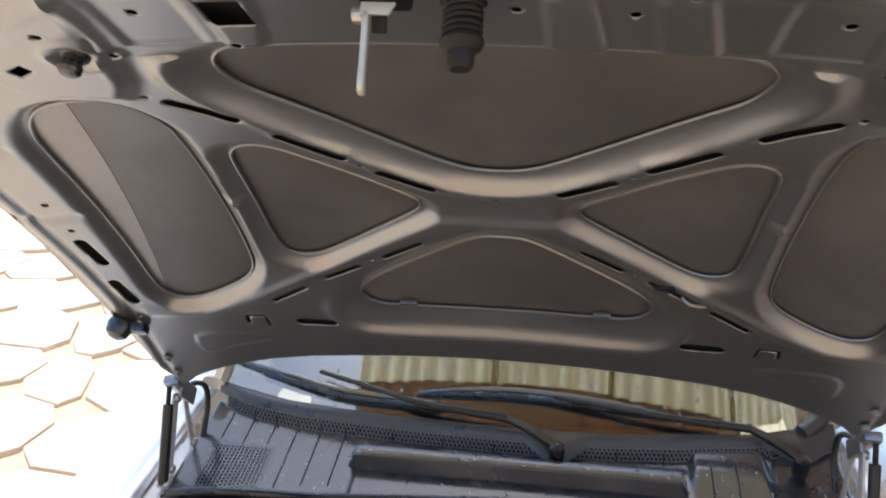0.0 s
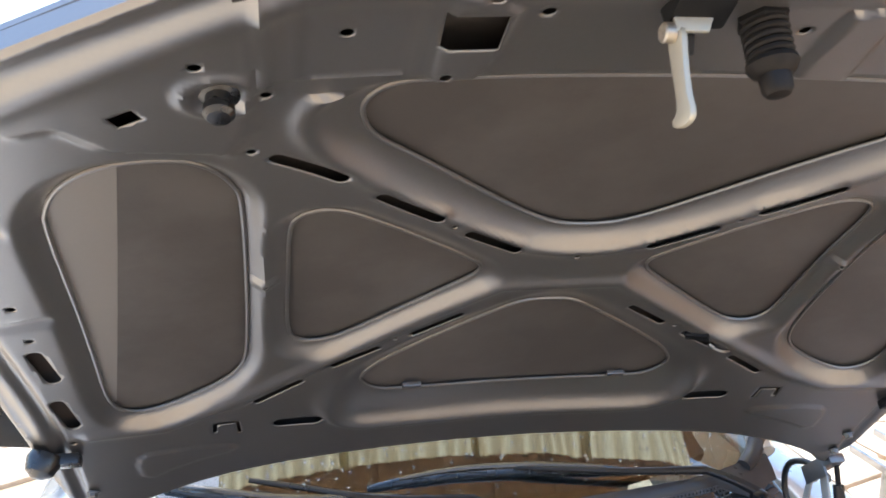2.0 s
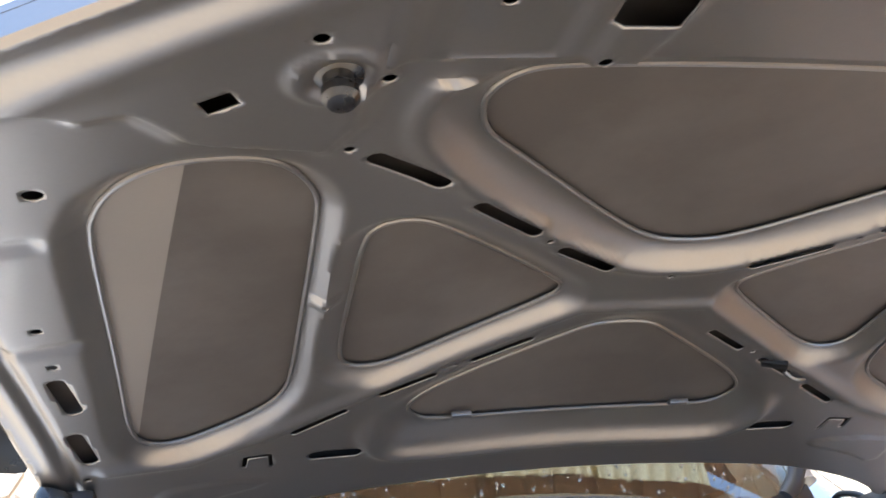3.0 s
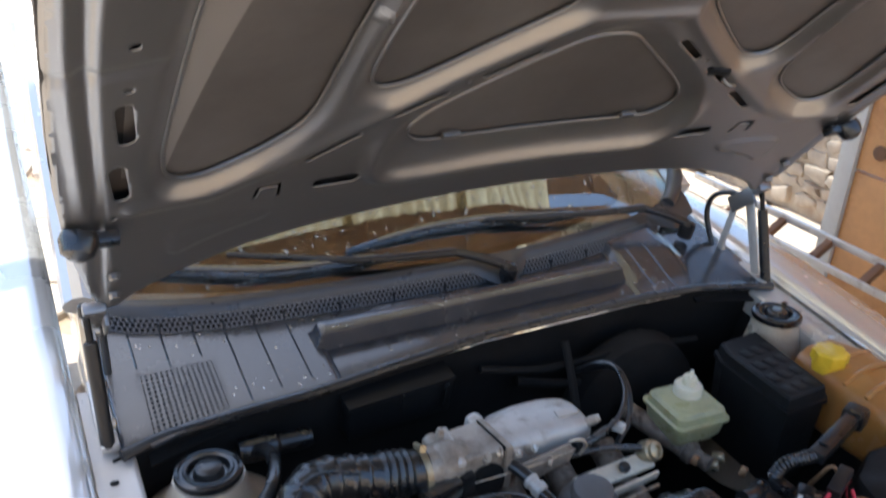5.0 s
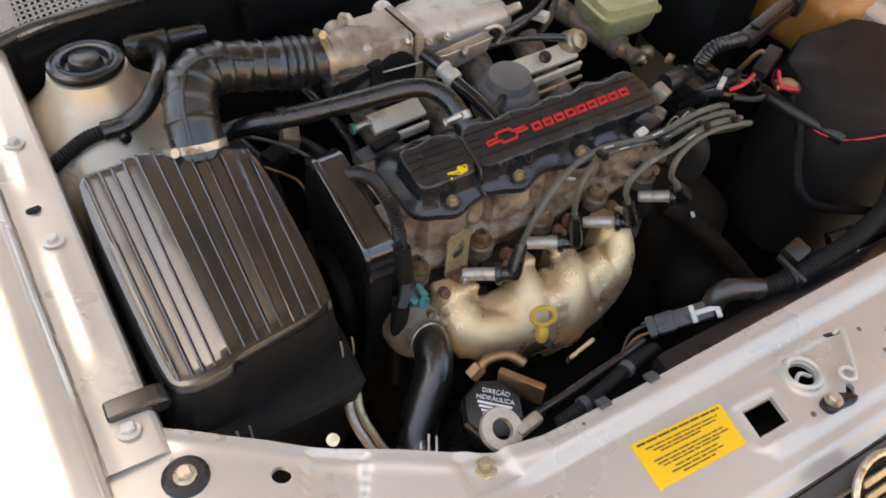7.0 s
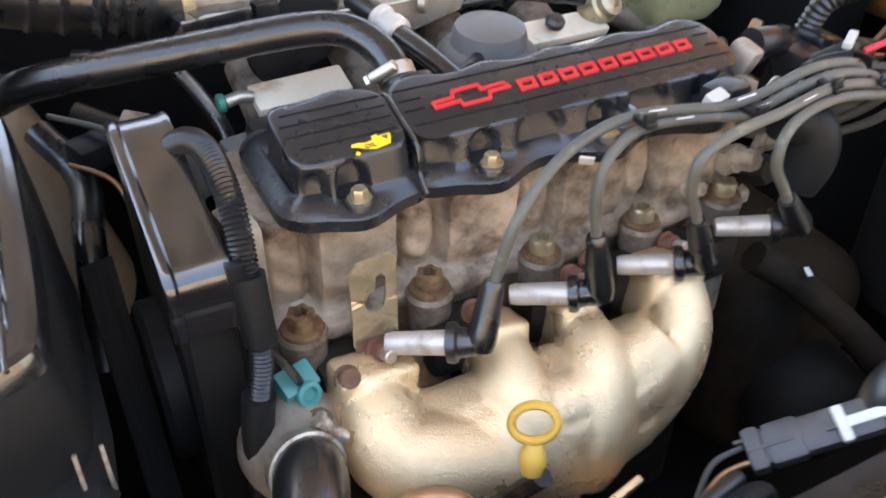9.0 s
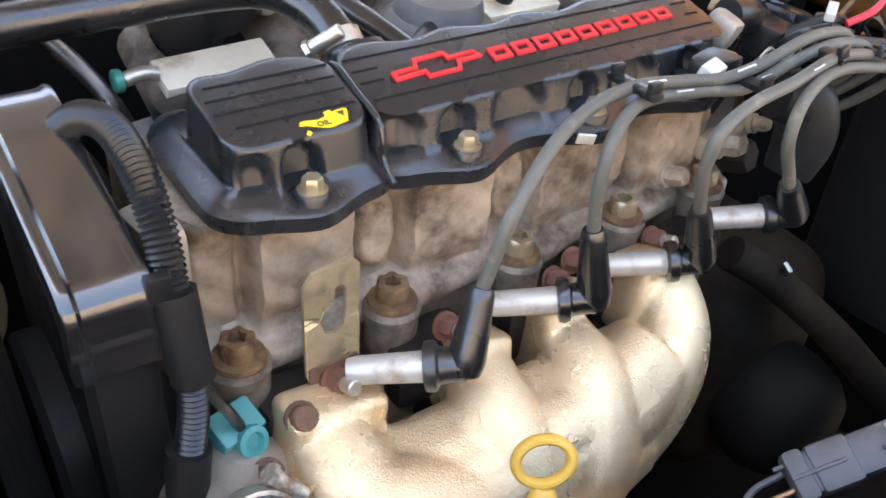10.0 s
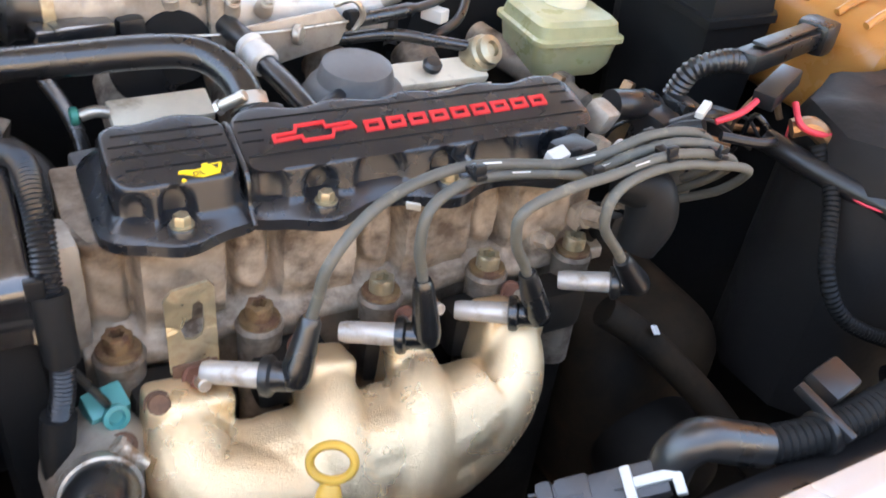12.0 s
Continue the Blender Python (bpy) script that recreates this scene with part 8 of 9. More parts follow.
    ang = math.degrees(math.atan2(d.y, d.x))
    mid = (a + b) / 2
    g.add(*rbox(tuple(mid), ((b - a).length, 0.022, 0.017), 0.003, (0, 2, ang)))
    part("body", g, PLASTIC, rl)
    g = Geo()
    g.add(*rbox(tuple(mid + V(0, 0, 0.0115)), ((b - a).length * 0.7, 0.014, 0.003), 0.001, (0, 2, ang)))
    part("lid", g, PLASTIC, rl)
    g = Geo()
    g.add(*rbox(tuple(b), (0.032, 0.034, 0.032), 0.008, (0, 0, ang)))
    part("head", g, PLASTIC, rl)
    g = Geo()
    g.add(*corrugated([V(0.255, -0.245, 0.740), V(0.262, -0.252, 0.765), V(0.283, -0.262, 0.776), V(0.31, -0.262, 0.772)], 0.010, 0.005, 0.16, 14))
    part("boot", g, RUBBER, rl, "ribbed rubber boot")
    g = Geo()
    g.add(*rbox((0.288, -0.318, 0.777), (0.050, 0.018, 0.014), 0.002, (0, -12, 22)))
    solo("fuse_holder", g, PLASTIC, "grey inline fuse holder with red wires", "fuse holder")
    wires = ((([(0.262, -0.325, 0.772), (0.245, -0.328, 0.765), (0.228, -0.322, 0.757)]), RED_WIRE, 0.0026), (([(0.300, -0.330, 0.768), (0.296, -0.345, 0.757), (0.312, -0.352, 0.750), (0.345, -0.356, 0.747)]), RED_WIRE, 0.0026),
             (([(0.222, -0.318, 0.752), (0.21, -0.300, 0.74), (0.20, -0.28, 0.71)]), PLASTIC, 0.006), (([(0.262, -0.300, 0.745), (0.24, -0.30, 0.75), (0.215, -0.285, 0.735)]), PLASTIC, 0.005),
             (([(0.235, -0.325, 0.745), (0.262, -0.338, 0.742), (0.285, -0.335, 0.738), (0.30, -0.31, 0.72)]), PLASTIC, 0.004))
    for pts, m, r in wires:
        g = Geo()
        g.add(*tube([V(*p) for p in pts], r, 10, 6))
        solo("loose_wire", g, m, "red battery wire bent over the bay" if m is RED_WIRE else "dark loose cable beside the battery", "wire")
    g = Geo()
    g.add(*rbox((0.222, -0.312, 0.763), (0.020, 0.007, 0.006), 0.0015, (0, -10, 30)))
    solo("wire_joint", g, WHITE_PL, "small white crimp joint on a wire", "wire joint")
    for cc, ss, rr in (((0.215, -0.27, 0.72), (0.03, 0.028, 0.05), (10, 0, 20)), ((0.248, -0.262, 0.715), (0.028, 0.03, 0.06), (0, 12, 0)), ((0.275, -0.285, 0.725), (0.034, 0.024, 0.03), (0, 0, 35))):
        g = Geo()
        g.add(*rbox(cc, ss, 0.005, rr))
        solo("cable_plug", g, PLASTIC, "black cable plug among the wiring", "connector")
    g = Geo()
    g.add(*tube([V(0.300, -0.335, 0.748), V(0.313, -0.343, 0.752), V(0.326, -0.352, 0.742)], 0.008, 10, 4))
    term = thing("battery_terminal", (0.31, -0.345, 0.74), "corroded battery clamp with a conduit cable", "terminal")
    part("clamp", g, COPPER, term, "coppery clamp")
    g = Geo()
    g.add(*corrugated([V(0.316, -0.352, 0.740), V(0.317, -0.365, 0.724), V(0.311, -0.385, 0.711), V(0.288, -0.420, 0.670), V(0.301, -0.440, 0.636), V(0.345, -0.455, 0.612), V(0.420, -0.470, 0.585)], 0.0068, 0.0042, 0.14, 12))
    part("conduit", g, PLASTIC_MATT, term, "ribbed black conduit")
    hh = thing("heater_hose", (0.2, -0.36, 0.55), "dark rubber hose low behind the manifold", "hose")
    g = Geo()
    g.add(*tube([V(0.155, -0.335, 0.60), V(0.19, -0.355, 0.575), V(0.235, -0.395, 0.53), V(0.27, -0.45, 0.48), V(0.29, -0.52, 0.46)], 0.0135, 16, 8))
    part("hose", g, SHADED_BROWN, hh)
    g = Geo()
    g.add(*rbox((0.187, -0.365, 0.594), (0.012, 0.008, 0.002), 0.0005, (40, 30, 20)))
    part("print_bar", g, WHITE_INK, hh, "pale printed bar")
    el = thing("coil_housing", (0.16, -0.34, 0.70), "black moulded coil housing beside the head", "ignition coil")
    g = Geo()
    g.add(*tube([V(0.118, -0.352, 0.742), V(0.138, -0.360, 0.735), V(0.142, -0.366, 0.715), V(0.136, -0.366, 0.690)], lambda q: 0.015 + 0.004 * math.sin(q * 3.1), 20, 8))
    part("cap", g, PLASTIC_MATT, el, "rounded black cap")
    for c, s, m, r in (((0.148, -0.282, 0.752), (0.020, 0.022, 0.022), ALU_CAST, (20, 10, 20)), ((0.135, -0.300, 0.735), (0.016, 0.016, 0.022), ALU_HEAD, (0, 20, 10)), ((0.095, -0.322, 0.750), (0.030, 0.024, 0.018), PLASTIC, (0, 0, 15)), ((0.168, -0.318, 0.725), (0.03, 0.02, 0.03), PLASTIC_MATT, (0, 0, 0))):
        g = Geo()
        g.add(*rbox(c, s, 0.005, r))
        part("block", g, m, el)
    g = Geo()
    g.add(*rbox((0.070, -0.338, 0.760), (0.015, 0.010, 0.009), 0.0015, (20, -8, 10)))
    part("white_plug", g, WHITE_PL, el, "white plug")
    g = Geo()
    g.add(*tube([V(0.165, -0.272, 0.755), V(0.185, -0.270, 0.752), V(0.212, -0.258, 0.742), V(0.228, -0.250, 0.732)], lambda q: 0.012 + 0.002 * (q > 0.7), 16, 6))
    part("sensor_plug", g, PLASTIC, el, "black round sensor plug")
    g = Geo()
    for k in (0, 1):
        g.add(*tube([V(0.115 + 0.02 * k, -0.335, 0.752), V(0.122 + 0.02 * k, -0.337, 0.764), V(0.132 + 0.02 * k, -0.335, 0.756), V(0.126 + 0.02 * k, -0.333, 0.748)], 0.0012, 6, 5))
    part("spring_clip", g, STEEL, el, "steel spring clip")
    rnd = random.Random(21)
    for k in range(9):
        x0, y0 = 0.20 + 0.014 * k, -0.235 - 0.012 * (k % 4)
        g = Geo()
        g.add(*tube([V(x0, y0, 0.66), V(x0 + rnd.uniform(-0.02, 0.02), y0 - 0.02, 0.70 + rnd.uniform(0, 0.03)), V(x0 + rnd.uniform(-0.01, 0.03), y0 - 0.035, 0.735 + rnd.uniform(-0.01, 0.015)), V(x0 + rnd.uniform(0, 0.05), y0 - 0.05, 0.725)], 0.0016 + 0.0008 * (k % 3), 8, 6))
        solo("thin_wire", g, (PLASTIC, RUBBER, COPPER)[k % 3], "thin brown wire in the loom" if k % 3 == 2 else "thin black wire in the loom", "wire", group="loom wires")
    for x, y, z in ((0.205, -0.150, 0.715), (0.230, -0.215, 0.735)):
        g = Geo()
        g.add(*rbox((x, y, z), (0.012, 0.010, 0.014), 0.002, (10, 20, 30)))
        solo("wire_terminal", g, COPPER, "small brass terminal among the wires", "terminal", group="wire terminals")


build_brake_reservoir()
build_right_side()


def build_front():
    # grey plug with white lock and its harness
    cn = thing("harness_plug", (0.0, -0.52, 0.66), "grey weatherproof plug with a white lock slide", "connector")
    a, b = V(-0.024, -0.506, 0.640), V(0.034, -0.534, 0.672)
    d = (b - a).normalized()
    rz = math.degrees(math.atan2(d.y, d.x))
    ry = -math.degrees(math.asin(d.z))
    mid = (a + b) / 2
    g = Geo()
    g.add(*rbox(tuple(mid), ((b - a).length, 0.020, 0.016), 0.003, (25, ry, rz)))
    g.add(*rbox(tuple(mid - d * 0.016), (0.020, 0.023, 0.019), 0.003, (25, ry, rz)))
    part("housing", g, GREY_PL, cn, "dark grey housing")
    for off, side in ((-0.030, -0.006), (-0.030, 0.006), (0.012, -0.008), (0.012, 0.008)):
        g = Geo()
        g.add(*rbox(tuple(mid + d * off + V(0, side * 0.8, 0.0082 - side * 0.3)), (0.026, 0.0020, 0.003), 0.0006, (25, ry, rz)))
        part("rib", g, GREY_PL, cn)
    g = Geo()
    g.add(*rbox(tuple(mid - d * ((b - a).length / 2 - 0.004)), (0.010, 0.024, 0.020), 0.003, (25, ry, rz)))
    part("end_collar", g, GREY_PL, cn)
    up = V(0.1, -0.5, 0.85).normalized()
    g = Geo()
    g.add(*rbox(tuple(mid + d * 0.020 + up * 0.012), (0.030, 0.006, 0.006), 0.0015, (25, ry, rz)))
    g.add(*rbox(tuple(mid + d * 0.006 + up * 0.013), (0.006, 0.020, 0.007), 0.0015, (25, ry, rz)))
    g.add(*rbox(tuple(mid + d * 0.034 + up * 0.010), (0.006, 0.024, 0.008), 0.0015, (25, ry, rz)))
    part("lock_slide", g, WHITE_PL, cn, "white lock slide")
    for k, m in ((-1, COPPER), (1, GREY_PL)):
        g = Geo()
        g.add(*tube([a + V(0, k * 0.005, 0), a - d * 0.014 + V(-0.004, k * 0.004, -0.006), a + V(-0.04, -0.006, -0.02)], 0.0017, 8, 5))
        part("lead", g, m, cn)
    hs = thing("front_harness", (0.0, -0.55, 0.66), "black taped and ribbed wiring harness along the support", "wiring harness")
    g = Geo()
    g.add(*tube([V(-0.034, -0.512, 0.632), V(-0.068, -0.518, 0.632), V(-0.112, -0.526, 0.640), V(-0.165, -0.536, 0.650), V(-0.20, -0.541, 0.655), V(-0.235, -0.546, 0.655)], 0.0050, 12, 8))
    part("cable", g, RUBBER, hs, "thick black cable")
    g = Geo()
    g.add(*corrugated([V(-0.205, -0.572, 0.682), V(-0.17, -0.568, 0.684), V(-0.12, -0.556, 0.680), V(-0.075, -0.545, 0.672), V(-0.045, -0.535, 0.650), V(-0.03, -0.53, 0.62)], 0.0072, 0.0042, 0.14, 12))
    part("conduit", g, PLASTIC_MATT, hs, "ribbed conduit")
    g = Geo()
    g.add(*corrugated([V(0.085, -0.543, 0.684), V(0.11, -0.549, 0.686), V(0.135, -0.552, 0.688), V(0.18, -0.552, 0.694), V(0.24, -0.548, 0.702), V(0.31, -0.53, 0.705), V(0.38, -0.49, 0.70)], 0.0115, 0.005, 0.14, 14))
    part("main_conduit", g, PLASTIC_MATT, hs, "thick ribbed conduit")
    g = Geo()
    g.add(*tube([V(0.090, -0.544, 0.684), V(0.068, -0.538, 0.690), V(0.050, -0.533, 0.694), V(0.040, -0.530, 0.684), V(0.036, -0.531, 0.668)], 0.0125, 14, 7))
    part("taped_bend", g, RUBBER, hs, "taped black bend")
    for p, ax in ((V(0.128, -0.552, 0.688), V(1, 0, 0.1)), (V(-0.105, -0.553, 0.679), V(1, 0.3, 0)), (V(-0.172, -0.568, 0.684), V(1, 0.1, 0))):
        g = Geo()
        r = 0.0135 if p.x > 0 else 0.0088
        g.add(*lathe([(r - 0.001, -0.004), (r, -0.0035), (r, 0.0035), (r - 0.001, 0.004)], p, ax, 18))
        part("strap", g, PLASTIC if p.x > 0 else GREY_PL, hs)
    g = Geo()
    g.add(*rbox((0.128, -0.548, 0.700), (0.006, 0.040, 0.006), 0.001, (15, 0, 12)))
    g.add(*rbox((0.155, -0.530, 0.698), (0.030, 0.022, 0.012), 0.003, (15, 0, 12)))
    part("holder", g, PLASTIC, hs, "black harness holder")
    # radiator top tank behind the support
    rd = thing("radiator", (0.1, -0.57, 0.40), "black radiator behind the front support", "radiator")
    g = Geo()
    g.add(*rbox((0.14, -0.575, 0.655), (0.42, 0.045, 0.05), 0.012))
    part("top_tank", g, PLASTIC, rd, "black top tank")
    g = Geo()
    g.add(*rbox((0.08, -0.585, 0.45), (0.56, 0.03, 0.36), 0.004))
    part("core", g, BAY_DARK, rd)
    g = Geo()
    g.add(*tube([V(0.25, -0.52, 0.65), V(0.29, -0.535, 0.665), V(0.34, -0.53, 0.655), V(0.38, -0.50, 0.62)], 0.016, 14, 6))
    part("upper_pipe", g, PLASTIC_GLOSS, rd, "glossy black pipe")
    # hose from the thermostat
    rh = thing("radiator_hose", (-0.26, -0.43, 0.6), "thick black radiator hose with zinc clamp", "hose")
    path = [V(-0.243, -0.385, 0.620), V(-0.245, -0.405, 0.628), V(-0.258, -0.432, 0.622), V(-0.283, -0.455, 0.605), V(-0.305, -0.480, 0.585), V(-0.303, -0.52, 0.57), V(-0.28, -0.55, 0.55)]
    g = Geo()
    g.add(*tube(path, 0.0212, 22, 9))
    part("hose", g, RUBBER, rh)
    clamp_ring(rh, (-0.2435, -0.392, 0.6235), (0.05, -0.85, 0.4), 0.0220, 0.010, 0.6)
    for k in range(3):
        g = Geo()
        g.add(*rbox((-0.305 + 0.006 * k, -0.487 - 0.006 * k, 0.6045 - 0.0005 * k), (0.0022, 0.018, 0.001), 0, (20, 0, -30)))
        part("print_bar", g, WHITE_INK, rh, "worn white print bar", smooth=0)
    th = thing("thermostat_housing", (-0.235, -0.36, 0.61), "dull alloy thermostat housing with teal sensor plug", "thermostat housing")
    g = Geo()
    g.add(*lathe([(0.034, -0.045), (0.036, -0.02), (0.034, -0.008), (0.026, 0.004), (0.021, 0.014), (0.020, 0.024)], (-0.240, -0.372, 0.612), (-0.1, -0.85, 0.45), 26))
    part("housing", g, ALU_CAST, th)
    g = Geo()
    hexbolt(g, (-0.226, -0.368, 0.630), (0, -0.6, 0.8), 0.006, 0.006)
    part("bolt", g, RUST, th)
    g = Geo()
    g.add(*rbox((-0.231, -0.342, 0.640), (0.024, 0.018, 0.017), 0.002, (25, 0, 15)))
    g.add(*lathe([(0.0078, 0), (0.0078, 0.004), (0.005, 0.0045), (0.004, 0.001)], (-0.227, -0.353, 0.640), (0.2, -0.9, 0.4), 14))
    part("sensor_plug", g, TEAL, th, "teal sensor plug")
    g = Geo()
    g.add(*rbox((-0.258, -0.36, 0.632), (0.012, 0.010, 0.010), 0.002, (20, 0, 30)))
    part("red_plug", g, RED_WIRE, th, "small red plug")
    # engine harness down the front of the timing cover
    eh = thing("engine_harness", (-0.25, -0.33, 0.66), "ribbed black harness taped in its middle", "wiring harness")
    g = Geo()
    g.add(*corrugated([V(-0.262, -0.232, 0.752), V(-0.254, -0.262, 0.772), V(-0.248, -0.285, 0.775), V(-0.2465, -0.310, 0.766), V(-0.247, -0.328, 0.749), V(-0.249, -0.340, 0.724)], 0.0078, 0.0027, 0.16, 14))
    part("upper_conduit", g, PLASTIC, eh, "ribbed conduit")
    g = Geo()
    g.add(*tube([V(-0.249, -0.339, 0.728), V(-0.249, -0.346, 0.706), V(-0.2485, -0.350, 0.688)], lambda q: 0.0105 - 0.001 * q, 12, 6))
    part("tape", g, PLASTIC_MATT, eh, "matt tape wrap")
    g = Geo()
    g.add(*corrugated([V(-0.2485, -0.349, 0.692), V(-0.251, -0.353, 0.672), V(-0.256, -0.356, 0.652)], 0.0072, 0.0027, 0.16, 14))
    part("lower_conduit", g, PLASTIC, eh, "ribbed conduit")
    g = Geo()
    g.add(*tube([V(-0.256, -0.356, 0.655), V(-0.260, -0.358, 0.63), V(-0.262, -0.36, 0.58), V(-0.262, -0.36, 0.52)], 0.010, 12, 6))
    part("lower_tape", g, PLASTIC_MATT, eh)
    g = Geo()
    g.add(*tube([V(-0.249, -0.352, 0.690), V(-0.238, -0.352, 0.668), V(-0.230, -0.350, 0.648)], 0.0028, 8, 6))
    part("branch", g, RUBBER, eh)
    # power steering reservoir
    ps = thing("power_steering_reservoir", (-0.225, -0.51, 0.60), "black power steering fluid cap with white lettering", "reservoir")
    c = V(-0.240, -0.516, 0.655)
    n = V(0.02, -0.25, 0.95).normalized()
    g = Geo()
    g.add(*lathe([(0.030, -0.09), (0.030, -0.012), (0.0325, -0.010), (0.0325, 0.0), (0.0305, 0.003), (0.025, 0.004), (0.001, 0.004)], c, n, 8))
    part("cap", g, PLASTIC, ps, "black screw cap")
    u = V(0.80, -0.58, -0.16)
    u = (u - n * u.dot(n)).normalized()
    v = n.cross(u)
    rot = Matrix((u, v, n)).transposed().to_4x4()
    e = rot.to_euler()
    rots = tuple(math.degrees(k) for k in e)
    for txt, off, size in (("DIREÇÃO", 0.0145, 0.0068), ("HIDRÁULICA", 0.0070, 0.0068)):
        text(ps, txt, tuple(c + n * 0.0046 + v * off), size, WHITE_INK, rots)
    for k, (off, w) in enumerate(((0.0035, 0.036), (-0.0005, 0.032), (-0.0045, 0.026), (-0.0085, 0.022))):
        g = Geo()
        m = rot.copy()
        p = c + n * 0.0048 + v * off
        box_v, box_f = rbox((0, 0, 0), (w, 0.0024, 0.0004), 0)
        g.add([p + (rot.to_3x3() @ q) for q in box_v], box_f)
        part("print_bar", g, WHITE_INK, ps, "small white print line", smooth=0)
    g = Geo()
    g.add(*rbox((-0.203, -0.509, 0.660), (0.009, 0.050, 0.030), 0.003, (0, 0, 35)))
    part("bracket", g, COPPER, ps, "brownish bracket")
    g = Geo()
    g.add(*tube([V(-0.237, -0.478, 0.665), V(-0.222, -0.472, 0.672), V(-0.200, -0.478, 0.674), V(-0.188, -0.492, 0.668)], 0.0055, 12, 6))
    g.add(*rod((-0.243, -0.476, 0.662), (-0.230, -0.474, 0.670), 0.0085, 6, bev=0.001))
    part("pipe", g, COPPER, ps, "copper coloured pipe union")
    rg = thing("hose_ring", (-0.262, -0.555, 0.69), "silver steel ring bracket on the support", "bracket")
    n = V(0.1, -0.35, 0.9).normalized()
    g = Geo()
    g.add(*lathe([(0.0105, -0.004), (0.0205, -0.004), (0.0215, -0.002), (0.0215, 0.002), (0.0205, 0.004), (0.0105, 0.004)], (-0.262, -0.556, 0.694), n, 30, caps=False))
    v_, f_ = lathe([(0.0105, 0.004), (0.0105, -0.004)], (-0.262, -0.556, 0.694), n, 30, caps=False)
    g.add(v_, f_)
    part("ring", g, ALU_CAST, rg, "thick bright ring")
    g = Geo()
    g.add(*rbox((-0.235, -0.562, 0.689), (0.03, 0.012, 0.012), 0.003, (0, 0, 10)))
    part("arm", g, ALU_CAST, rg)
    # small pipes below the filter box
    for k in (0, 1):
        g = Geo()
        x = -0.362 + 0.010 * k
        g.add(*tube([V(x, -0.405, 0.67), V(x + 0.002, -0.43, 0.66), V(x - 0.002, -0.455, 0.64), V(x + 0.012, -0.50, 0.60)], 0.0048, 12, 6))
        solo("coolant_pipe", g, BRASSY if k else STEEL, "bare metal pipe beside the filter box", "pipe", group="bare pipes")
    # rubber buffer on the wing flange
    g = Geo()
    g.add(*rbox((-0.547, -0.404, rail_z(-0.404) + 0.003), (0.048, 0.019, 0.013), 0.005, (8, 0, -2), 3))
    g.add(*rod((-0.527, -0.4135, rail_z(-0.4135) - 0.003), (-0.527, -0.3945, rail_z(-0.3945) - 0.003), 0.0105, 18, bev=0.002))
    solo("rubber_buffer", g, RUBBER, "black rubber buffer strapped over the wing flange", "buffer")
    # support details
    st = thing("caution_label", (-0.12, -0.655, 0.703), "yellow sticker with dark printed lines", "sticker")
    quad = [(-0.167, -0.629), (-0.062, -0.636), (-0.070, -0.681), (-0.172, -0.677)]

    def on_label(u, w, z):
        a_, b_, c_, d_ = (Vector(q) for q in quad)
        p = a_.lerp(b_, u).lerp(d_.lerp(c_, u), w)
        return V(p.x, p.y, z)

    zl = 0.6955
    g = Geo()
    g.add(*rings([[on_label(u, w, z) for u, w in ((0, 0), (1, 0), (1, 1), (0, 1))] for z in (zl - 0.001, zl + 0.0012)]))
    part("paper", g, STICKER, st, smooth=0)
    rows = ((0.04, 0.96, 0.06), (0.10, 0.90, 0.19), (0.16, 0.86, 0.27), (0.22, 0.70, 0.34), (0.10, 0.88, 0.47), (0.12, 0.92, 0.55), (0.16, 0.80, 0.62), (0.26, 0.74, 0.72), (0.20, 0.78, 0.80), (0.30, 0.66, 0.88))
    rnd = random.Random(17)
    for u0, u1, w0 in rows:
        u = u0
        while u < u1 - 0.02:
            e = min(u1, u + rnd.uniform(0.05, 0.13))
            g = Geo()
            hgt = 0.045 if w0 < 0.1 else 0.028
            g.add(*rings([[on_label(a, w, z) for a, w in ((u, w0), (e, w0), (e, w0 + hgt), (u, w0 + hgt))] for z in (zl + 0.001, zl + 0.0016)]))
            part("print_bar", g, INK, st, "dark printed line", smooth=0)
            u = e + 0.014
    g = Geo()
    pts = [V(0.102, -0.632, 0.698), V(0.108, -0.634, 0.706), V(0.098, -0.650, 0.706), V(0.080, -0.676, 0.705), V(0.074, -0.684, 0.702)]
    g.add(*tube(pts, 0.0022, 8, 6))
    loops = [V(0.070 + 0.0075 * math.cos(a), -0.676 + 0.0075 * math.sin(a), 0.7055) for a in span(0, 5.5, 16)]
    g.add(*tube(loops, 0.0022, 8, 2))
    solo("latch_spring", g, ALU_BRIGHT, "bent bright wire spring on the support", "spring")
    g = Geo()
    g.add(*prism([(p.x, p.y) for p in chaikin([Vector(q) for q in ((0.020, -0.685), (0.035, -0.680), (0.062, -0.695), (0.058, -0.703), (0.038, -0.700), (0.022, -0.700))], 2)], (0, 0, 0.697), (1, 0, 0), (0, 1, 0), 0.007, 0.002))
    lever = solo("latch_lever", g, PLASTIC, "black hood latch lever with a steel rivet", "lever")
    g = Geo()
    hexbolt(g, (0.034, -0.690, 0.7035), (0, 0, 1), 0.006, 0.005, 1.5, 0.002, 16)
    part("rivet", g, STEEL, lever)
    g = Geo()
    g.add(*lathe([(0.020, 0), (0.020, 0.004), (0.016, 0.007), (0.008, 0.007)], (-0.531, -0.482, 0.728), (0, 0, 1), 20))
    lb = solo("lamp_bracket", g, PLASTIC, "black lamp mounting with a steel bolt", "bracket")
    g = Geo()
    hexbolt(g, (-0.531, -0.482, 0.734), (0, 0, 1), 0.0065, 0.006, 1.5, 0.002)
    part("bolt", g, STEEL, lb)
    g = Geo()
